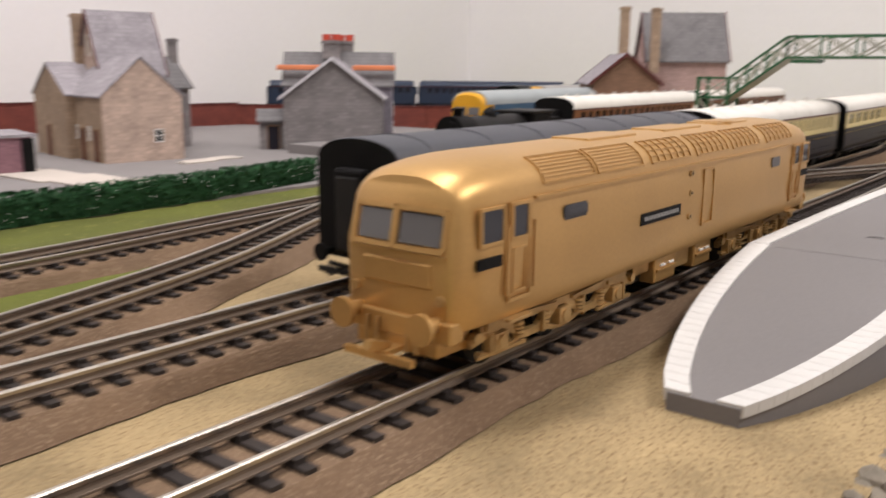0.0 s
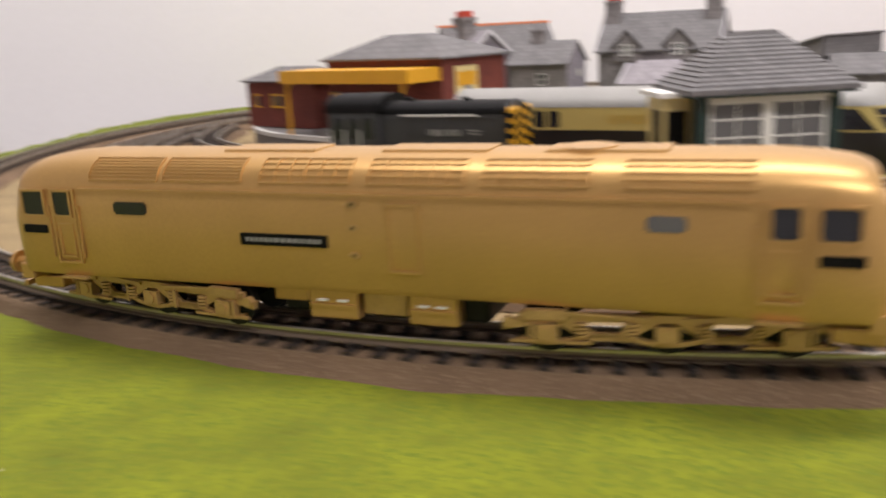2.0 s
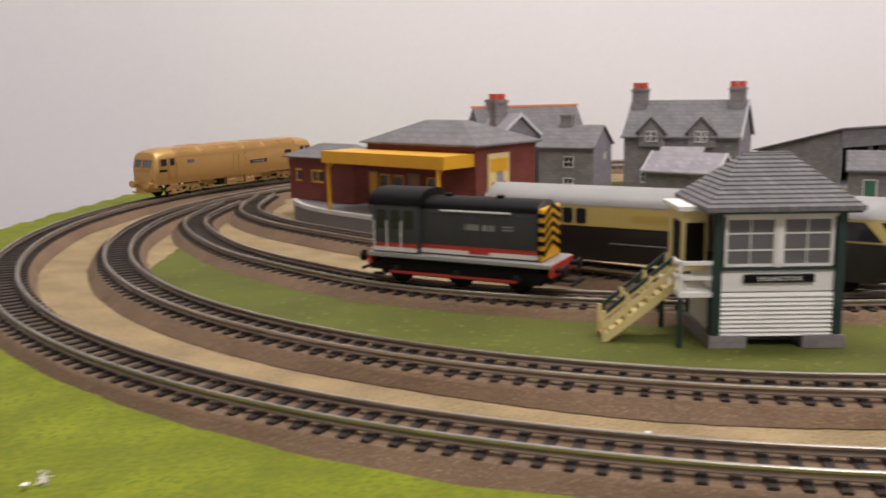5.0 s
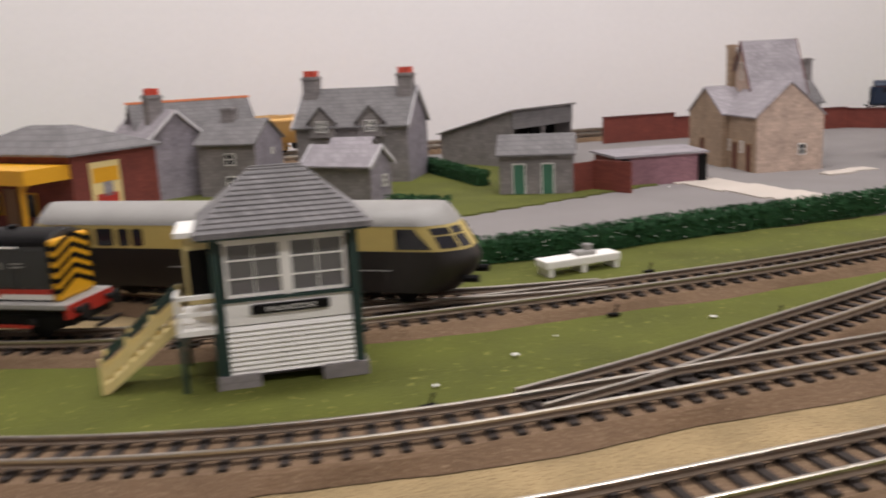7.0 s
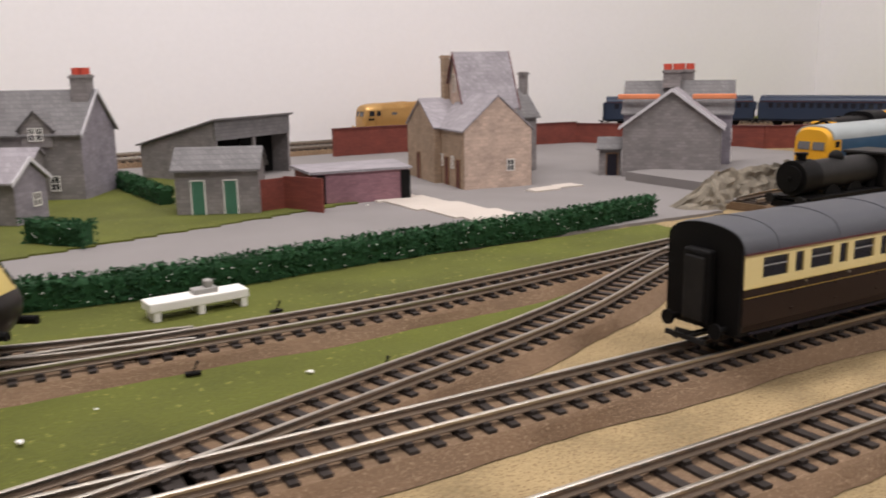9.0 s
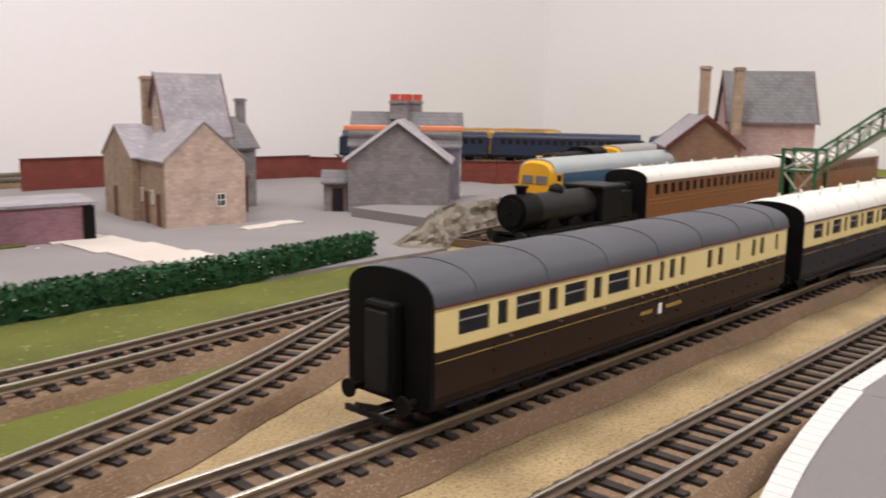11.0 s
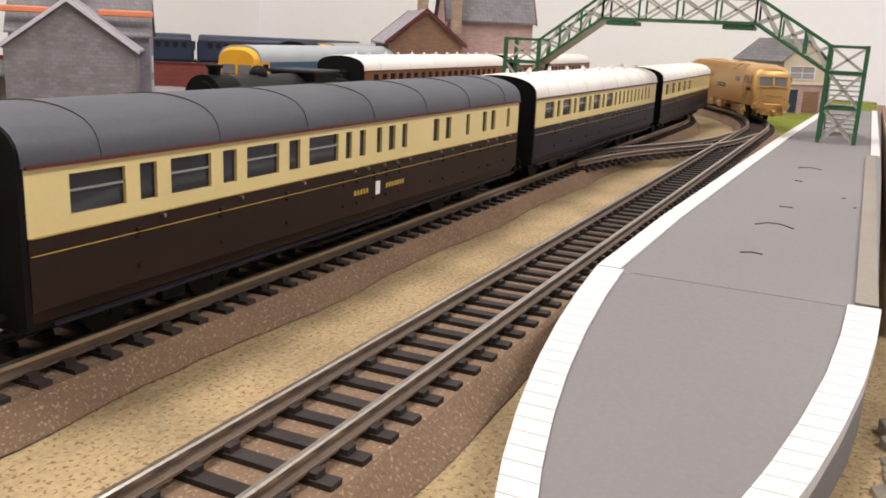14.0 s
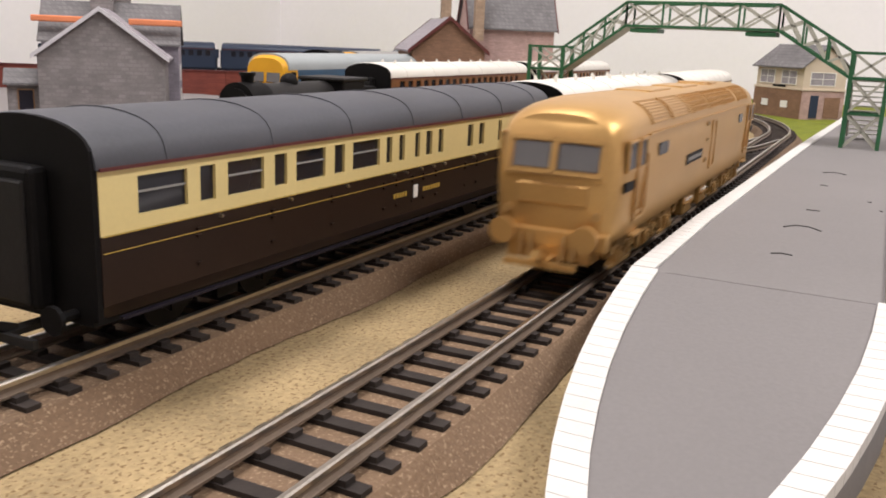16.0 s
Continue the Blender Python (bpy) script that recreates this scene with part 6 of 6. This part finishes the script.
        bar(bm, (X + w / 2, yy, zt - 0.015), (X + 0.075, yy, 0.022), 0.0012, 0.0022)
        bar(bm, (X + w / 2, yy, zt), (X + 0.075, yy, 0.036), 0.0010, 0.0012)
        part("stringer", bm, BRIDGEW, fb)
    for i in range(12):
        f = (i + 0.5) / 12
        x, z = X + w / 2 + (0.065) * f, zt - 0.015 + (0.022 - zt + 0.015) * f
        part("tread", boxes((x - 0.0022, x + 0.0022, ytr0, ytr1, z - 0.0004, z + 0.0004)), BRIDGEW, fb)
    return fb


footbridge()

# ---------------------------------------------------------------- hedges, rocks, fence


def hedge(points, label, width=0.013, height=0.0155, n_per=20000, z=0.0012):
    line = spline(points)
    hd = thing("hedge", Matrix(), label, "hedge", "green foam hedges")
    fr = frames_of(line)
    bm = bmesh.new()
    ribbon(bm, fr, [(-width / 2 + 0.002, z), (-width / 2 + 0.0015, z + height - 0.004), (-width / 4, z + height - 0.0018), (width / 4, z + height - 0.0018), (width / 2 - 0.0015, z + height - 0.004), (width / 2 - 0.002, z)])
    part("foam_core", bm, HEDGE, hd)
    rnd = random.Random(11)
    vs, fs = [], []
    length = sum((b - a).length for a, b in zip(line, line[1:]))
    for _ in range(int(n_per * length)):
        p, d, n = fr[rnd.randrange(len(fr))]
        s = rnd.random()
        if s < 0.36:
            u, zz = -width / 2 + rnd.uniform(0, 0.002), rnd.uniform(0.001, height - 0.001)
        elif s < 0.5:
            u, zz = width / 2 - rnd.uniform(0, 0.002), rnd.uniform(0.001, height - 0.001)
        else:
            u, zz = rnd.uniform(-width / 2, width / 2), height + rnd.uniform(-0.0025, 0.0012)
        c = p + n * u + d * rnd.uniform(-0.004, 0.004) + Vector((0, 0, z + zz))
        r = rnd.uniform(0.0007, 0.0018)
        a, b = Vector((rnd.gauss(0, 1), rnd.gauss(0, 1), rnd.gauss(0, 1))).normalized(), Vector((rnd.gauss(0, 1), rnd.gauss(0, 1), rnd.gauss(0, 1))).normalized()
        k = len(vs)
        vs += [c + a * r, c + b * r, c - a * r * 0.8, c - b * r * 0.8]
        fs.append((k, k + 1, k + 2, k + 3))
    me = bpy.data.meshes.new("foliage")
    me.from_pydata(vs, [], fs)
    me.materials.append(HEDGE)
    o = new("foliage", me)
    o.parent = hd
    tagged(o, kind="stuff")
    # flecks of white flock
    bm = bmesh.new()
    for _ in range(int(260 * length)):
        p, d, n = fr[rnd.randrange(len(fr))]
        c = p + n * (-width / 2 - 0.0004 if rnd.random() < 0.6 else rnd.uniform(-width / 2, width / 2)) + d * rnd.uniform(-0.004, 0.004)
        zz = z + rnd.uniform(0.002, height)
        r = rnd.uniform(0.0002, 0.00045)
        box(bm, c.x - r, c.x + r, c.y - r, c.y + r, zz, zz + r)
    tagged(part("fleck", bm, WHITE, hd), kind="stuff")
    return hd


hedge([(0.190, 0.664), (0.222, 0.659), (0.255, 0.653), (0.311, 0.652), (0.380, 0.658), (0.455, 0.662), (0.545, 0.664), (0.640, 0.678)], "long dark green foam hedge along the yard")
hedge([(0.238, 0.835), (0.268, 0.800)], "short dark green hedge at the lawn corner", 0.014, 0.018)
hedge([(0.352, 0.945), (0.348, 1.0), (0.342, 1.09)], "dark green hedge beside the lavatory block", 0.014, 0.016)


def rock_face():
    pts = [(0.672, 0.690), (0.700, 0.664), (0.740, 0.690), (0.80, 0.70), (0.88, 0.708), (1.0, 0.715), (1.2, 0.72)]
    line = spline(pts, 0.004)
    vs, fs = [], []
    k = 9
    for i, (p, d, n) in enumerate(frames_of(line)):
        for j in range(k):
            f = j / (k - 1)
            h = 0.024 * min(1, i / 6)
            q = p + n * (0.012 * f + 0.005 * noise.noise(Vector((p.x * 130, f * 4, 3))))
            vs.append((q.x, q.y, 0.0005 + h * f + 0.004 * noise.noise(Vector((p.x * 90, p.y * 90, f * 5))) * (f > 0)))
    m_ = len(line)
    for i in range(m_ - 1):
        for j in range(k - 1):
            a = i * k + j
            fs.append((a, a + k, a + k + 1, a + 1))
    me = bpy.data.meshes.new("rock_face")
    me.from_pydata(vs, [], fs)
    me.materials.append(ROCK)
    return tagged(new("rock_face", me), "plaster rock bank beside the loco sidings", "rock", kind="structure")


rock_face()
tagged(part("loco_terrace", boxes((0.76, 1.62, 0.722, 0.835, 0.0, 0.0105)), YARD), "raised grey terrace under the stabled diesels", "terrace", kind="structure")


def fence(points, h, label, z=0.0):
    fe = thing("boundary_wall", Matrix(), label, "wall", "brick boundary walls")
    for a, b in zip(points, points[1:]):
        bm = bmesh.new()
        bar(bm, (*a, z + h / 2), (*b, z + h / 2), 0.003, h)
        part("brick_panel", bm, BRICK, fe)
        bm = bmesh.new()
        bar(bm, (*a, z + h + 0.0008), (*b, z + h + 0.0008), 0.005, 0.0016)
        part("coping", bm, MAROON, fe)
    return fe


fence([(0.625, 1.225), (0.68, 1.225), (0.73, 1.22)], 0.036, "dark red brick boundary wall behind the yard")
fence([(0.73, 1.22), (0.85, 1.20), (0.98, 1.18)], 0.030, "long dark red brick boundary wall")
fence([(0.98, 1.18), (1.06, 1.05), (1.12, 0.97), (1.20, 0.93)], 0.028, "dark red brick boundary wall beside the sidings")

# ---------------------------------------------------------------- stock in the yard


def diesel(m, label, bodym, roofm, endm, L=0.24):
    dl = thing("diesel_locomotive", m, label, "locomotive", "parked locomotives")
    h, hw = L / 2, 0.0172
    prof = ring_profile(hw, 0.0125, 0.030, 0.0385, 0.0495)
    cut = 3
    def sects(pr, x0, x1):
        return [[(x, y * s, z - dz * max(0, z - 0.03) / 0.02) for y, z in pr] for x, s, dz in ((x0, 0.86 if x0 < -h + 0.01 else 1, 0.003 if x0 < -h + 0.01 else 0), (x0 + 0.006, 1, 0), (x1 - 0.006, 1, 0), (x1, 0.86 if x1 > h - 0.01 else 1, 0.003 if x1 > h - 0.01 else 0))]
    part("body", loft(sects(prof, -h + 0.014, h - 0.014)), bodym, dl, "", True)
    for x0, x1 in ((-h, -h + 0.0142), (h - 0.0142, h)):
        part("cab", loft(sects(prof, x0, x1)), endm, dl, "", True)
        e = 1 if x0 > 0 else -1
        part("nose_panel", boxes((*sorted((e * (h - 0.002), e * (h + 0.0006))), -0.0135, 0.0135, 0.0145, 0.0275)), YELLOW, dl, "yellow warning panel")
    part("roof", loft([[(x, y * 1.01, z + 0.0003) for y, z in prof[cut:-cut]] for x in (-h + 0.004, h - 0.004)]), roofm, dl, "grey roof", True)
    for e in (-1, 1):
        for sd in (-1, 1):
            part("windscreen", bevelled(-0.0003, 0.0003, -0.0055, 0.0055, -0.0034, 0.0034, 0.0003, 1), GLASSL, dl, m=pose(e * (h + 0.0001), sd * 0.0066, 0.0335) @ Matrix.Rotation(-e * 0.10, 4, "Y"))
            panel(dl, "cab_window", GLASS, *sorted((e * (h - 0.012), e * (h - 0.006))), sd * hw, 0.0315, 0.0375, sd * 0.0004)
            bm = bmesh.new()
            cyl(bm, (e * h, sd * 0.0115, 0.0142), (e * (h + 0.006), sd * 0.0115, 0.0142), 0.0030, 14)
            part("buffer", bm, DARK, dl)
        coach_bogie(dl, e * 0.072)
    for sd in (-1, 1):
        panel(dl, "emblem", WHITE, -h + 0.030, -h + 0.046, sd * hw, 0.0225, 0.0275, sd * 0.0004, "white double-arrow shape")
        panel(dl, "emblem", WHITE, -h + 0.034, -h + 0.042, sd * hw, 0.0195, 0.0305, sd * 0.0004)
    part("tank", boxes((-0.03, 0.03, -0.012, 0.012, 0.004, 0.0125)), BLACK, dl)
    return dl


diesel(pose(0.925, 0.672, RAIL, 0, 0, 3), "blue diesel locomotive with grey roof and yellow cab ends", BLUE, ROOFL, YELLOW)
diesel(pose(1.18, 0.775, 0.0105, 0, 0, 6), "yellow engineering locomotive with grey roof", YELLOW, GREYP, YELLOW, 0.25)
track(spline([(0.72, 0.655), (0.78, 0.664), (0.9, 0.671), (1.4, 0.697)]), "loco siding behind the passenger stock", False, True, lambda p: False)
WP = [(0.012 + i * 0.0118, 0.012 + i * 0.0118 + 0.0070, 0) for i in range(19)]
pull = coach(pose(0.940, 0.5895, RAIL, 0, 0, 1.2), "umber panelled saloon coach with white roof", 0.255, WP, UMBER, UMBER, ROOFW, ribs=6, lines=True, vents=True, body_parts=False)
coach(pose(1.210, 0.5915, RAIL, 0, 0, 0.4), "umber saloon coach with white roof beyond the bridge", 0.245, WP, UMBER, UMBER, ROOFW, ribs=6, lines=False, body_parts=False)


def steam_engine(m):
    se = thing("steam_locomotive", m, "black tank steam locomotive with rounded boiler", "locomotive", "parked locomotives")
    chassis(se, 0.128)
    part("running_plate", boxes((-0.064, 0.064, -0.0155, 0.0155, 0.0125, 0.0142)), BLACK, se)
    bm = bmesh.new()
    cyl(bm, (-0.060, 0, 0.0262), (0.020, 0, 0.0262), 0.0105, 28)
    part("boiler", bm, DARK, se, "dark grey boiler", True)
    bm = bmesh.new()
    cyl(bm, (-0.0635, 0, 0.0262), (-0.045, 0, 0.0262), 0.0116, 28)
    sb = part("smokebox", bm, BLACK, se, "matt black smokebox", True)
    bm = bmesh.new()
    cyl(bm, (-0.0652, 0, 0.0262), (-0.0634, 0, 0.0262), 0.0085, 24)
    cyl(bm, (-0.0670, 0, 0.0262), (-0.0650, 0, 0.0262), 0.0012, 8)
    part("smokebox_door", bm, BLACK, sb, "", True)
    bm = bmesh.new()
    cyl(bm, (-0.054, 0, 0.036), (-0.054, 0, 0.0415), 0.0030, 16, 0.0036)
    cyl(bm, (-0.054, 0, 0.0410), (-0.054, 0, 0.0426), 0.0044, 16)
    part("chimney", bm, BLACK, se, "", True)
    bm = bmesh.new()
    bmesh.ops.create_uvsphere(bm, u_segments=16, v_segments=10, radius=0.0052, matrix=Matrix.Translation((-0.015, 0, 0.0365)))
    part("dome", bm, BLACK, se, "", True)
    for sd in (-1, 1):
        part("cylinder", bevelled(-0.058, -0.044, *sorted((sd * 0.0115, sd * 0.0162)), 0.0050, 0.0125, 0.001), BLACK, se)
        bm = bmesh.new()
        bar(bm, (-0.045, sd * 0.0150, 0.0080), (0.030, sd * 0.0150, 0.0080), 0.0008, 0.0014)
        part("coupling_rod", bm, STEEL, se)
    part("cab", bevelled(0.020, 0.046, -0.0152, 0.0152, 0.0142, 0.0370, 0.001), BLACK, se)
    part("cab_roof", bevelled(0.018, 0.049, -0.0162, 0.0162, 0.0365, 0.0388, 0.001), DARK, se)
    part("bunker", bevelled(0.046, 0.063, -0.0145, 0.0145, 0.0142, 0.0330, 0.001), BLACK, se)
    wheels(se, (-0.030, -0.004, 0.022), 0.0098, BLACK)
    return se


steam_engine(pose(0.736, 0.5838, RAIL, 0, 0, 3))
track(spline([(1.08, 1.36), (1.235, 1.238), (1.335, 1.135), (1.385, 1.052), (1.425, 0.935), (1.440, 0.815), (1.435, 0.66)]), "back siding under the parked dark blue coaches", False, True, lambda p: False)
for x, y, a, L in ((1.235, 1.238, -41, 0.225), (1.385, 1.052, -62, 0.225), (1.440, 0.815, -92, 0.225)):
    coach(pose(x, y, RAIL, 0, 0, a), "dark blue coach parked on the back curve", L, WP, NIGHT, NIGHT, NIGHT, lines=False, ribs=5, body_parts=False, ends=NIGHT)

# far signal cabin beside the right-hand curve
cabin = house("far_cabin", corner(1.480, 0.428, 1.418, 0.369, 0.001), "two-storey cream and brown cabin with grey roof on grass", 0.0855, 0.060, 0.062, 0.084, CABINC, SLATE, None, CABINC, over=0.006,
              windows=[("front", 0.008, 0.040, 0.026, 0.015, SLATEV), ("front", 0.048, 0.040, 0.026, 0.015, SLATEV), ("right", 0.010, 0.040, 0.034, 0.014, SLATEV)], category="cabin")
part("brick_base", boxes((-0.0012, 0.0862, -0.0012, 0.0, 0, 0.034)), BROWNB, cabin, "brown brick lower wall")
side_base = part("side_base", boxes((0.0859, 0.0869, 0.0, 0.060, 0, 0.034)), PINKB, cabin, "pale pink brick side wall")
part("side_door", boxes((0.0868, 0.0878, 0.012, 0.023, 0.002, 0.028)), NIGHT, side_base, "dark blue door")
part("side_panel", boxes((0.0868, 0.0876, 0.032, 0.054, 0.002, 0.026)), BROWNB, side_base)
part("sill_band", boxes((-0.0018, 0.0880, -0.0018, 0.060, 0.0335, 0.0355)), CABINC, cabin)
part("name_board", boxes((0.034, 0.056, -0.0016, 0.0, 0.0355, 0.0385)), BLACK, cabin, "dark name board")
for xx in (0.016, 0.052):
    part("base_window", boxes((xx, xx + 0.012, -0.0018, -0.001, 0.012, 0.020)), WHITE, cabin)



# ---------------------------------------------------------------- small things


def relay_box(m):
    rb = thing("coach_chassis", m, "white low loading gauge block lying by the siding", "scrap")
    part("slab", bevelled(0, 0.048, 0, 0.013, 0.0045, 0.0090, 0.0006), WHITE, rb)
    for x in (0.002, 0.023, 0.044):
        part("foot", boxes((x, x + 0.003, 0.0005, 0.0125, 0, 0.0046)), WHITE, rb)
    part("fitting", bevelled(0.022, 0.034, 0.003, 0.010, 0.0089, 0.0115, 0.0006), GREYP, rb)
    part("fitting", bevelled(0.028, 0.032, 0.004, 0.009, 0.0114, 0.0150, 0.0006), GREYP, rb)
    return rb


relay_box(corner(0.264, 0.602, 0.312, 0.606, 0.0013))


def point_lever(x, y, a):
    pl = thing("point_lever", pose(x, y, 0.002, 0, 0, a) @ Matrix.Diagonal((0.6, 0.6, 0.6, 1)), "black plastic point lever beside the turnout", "point lever", "point levers")
    part("base", bevelled(-0.005, 0.005, -0.002, 0.002, 0, 0.0022, 0.0004, 1), BLACK, pl)
    bm = bmesh.new()
    bar(bm, (0, 0, 0.002), (0.003, 0, 0.0075), 0.0010)
    part("lever", bm, BLACK, pl)
    bm = bmesh.new()
    bmesh.ops.create_uvsphere(bm, u_segments=8, v_segments=6, radius=0.0011, matrix=Matrix.Translation((0.003, 0, 0.008)))
    part("knob", bm, BLACK, pl)
    return pl


for x, y, a in ((0.325, 0.487, 15), (0.152, 0.452, 5), (0.262, 0.522, -10), (0.318, 0.586, 5)):
    point_lever(x, y, a)


def litter():
    rnd = random.Random(21)
    spots = [(-0.226, 0.484), (-0.135, 0.363), (-0.16, 0.39), (0.20, 0.49), (0.225, 0.505), (0.30, 0.50), (0.16, 0.47), (0.35, 0.70), (0.49, 0.845), (0.03, 0.41)]
    for x, y in spots + [(rnd.uniform(-0.36, -0.12), rnd.uniform(0.29, 0.42)) for _ in range(8)]:
        bm = bmesh.new()
        bmesh.ops.create_icosphere(bm, subdivisions=1, radius=rnd.uniform(0.0006, 0.0013))
        for v in bm.verts:
            v.co = Vector((v.co.x * rnd.uniform(0.6, 2.0), v.co.y, v.co.z * 0.5))
        tagged(part("paper_scrap", bm, WHITE, m=pose(x, y, 0.0026, 0, 0, rnd.uniform(0, 180))), "tiny white scrap lying on the scenery", "scrap", "white scraps")


litter()


SCUFFS = [(-0.130, 0.348, 0.0012, 0.003, 20), (-0.140, 0.369, 0.001, 0.003, 20), (-0.218, 0.464, 0.004, 0.0015, 0), (-0.157, 0.395, 0.0008, 0.003, 15), (-0.283, 0.539, 0.001, 0.004, 10)]


def scuff(x, y, w, l, turn):
    """A worn pale patch where the flock has come off."""
    rnd = random.Random(int(x * 9000))
    bm = bmesh.new()
    for _ in range(60):
        u, v, r = rnd.gauss(0, w), rnd.gauss(0, l), rnd.uniform(0.00015, 0.0006)
        bmesh.ops.create_icosphere(bm, subdivisions=1, radius=r, matrix=Matrix.Translation((u, v, 0)) @ Matrix.Diagonal((1.3, 1, 0.35, 1)))
    tagged(part("worn_patch", bm, PATHCARD, m=pose(x, y, 0.0020, 0, 0, turn)), "crumbs of pale plaster on the lime grass", "debris", "worn patches")


for spot in SCUFFS:
    scuff(*spot)


def torn_edge():
    rnd = random.Random(5)
    bm = bmesh.new()
    for i in range(60):
        x = 0.380 + i * 0.0022
        bmesh.ops.create_icosphere(bm, subdivisions=1, radius=rnd.uniform(0.0015, 0.0040), matrix=Matrix.Translation((x, 0.2625 + rnd.uniform(-0.002, 0.002), -0.001 + rnd.uniform(-0.003, 0.002))))
    return tagged(part("broken_plaster_edge", bm, ROCK), "crumbled plaster along the board edge", "plaster", kind="structure")


torn_edge()
late_sleepers()

# ---------------------------------------------------------------- movement
WAY = [(0.0, 0.580), (0.5, 0.679), (1.0, 0.789), (1.5, 0.962), (2.0, 1.117), (2.5, 1.262), (3.0, 1.420), (5.5, 2.120), (8.0, 2.850), (13.0, 4.372), (14.0, 4.735), (14.5, 4.887), (15.5, 5.210), (16.0, 5.362)]


def way(t):
    ts, ss = [a for a, _ in WAY], [b for _, b in WAY]
    sl = [(ss[i + 1] - ss[i]) / (ts[i + 1] - ts[i]) for i in range(len(ts) - 1)]
    g = [sl[0]] + [(a + b) / 2 for a, b in zip(sl, sl[1:])] + [sl[-1]]
    i = min(max(k for k in range(len(ts) - 1) if ts[k] <= t + 1e-9), len(ts) - 2)
    h = ts[i + 1] - ts[i]
    u = (t - ts[i]) / h
    return ((2 * u ** 3 - 3 * u ** 2 + 1) * ss[i] + (u ** 3 - 2 * u ** 2 + u) * h * g[i] + (3 * u ** 2 - 2 * u ** 3) * ss[i + 1] + (u ** 3 - u ** 2) * h * g[i + 1])


def motions():
    body, front_b, rear_b = [], [], []
    for k in range(0, 65):
        t = k * 0.25
        s = way(t)
        (a, ha), (b, hb) = oval(s + 0.074), oval(s - 0.074)
        head = math.atan2(a.y - b.y, a.x - b.x)
        c = (a + b) / 2
        body.append((t, pose(c.x, c.y, RAIL, 0, 0, math.degrees(head))))
        for rows, x, h in ((front_b, 0.074, ha), (rear_b, -0.074, hb)):
            turn = (h - head + math.pi) % (2 * math.pi) - math.pi
            rows.append((t, pose(x, 0, 0, 0, 0, math.degrees(turn))))
    walk(LOCO, body)
    walk(BOGIES[0], front_b)
    walk(BOGIES[1], rear_b)


motions()
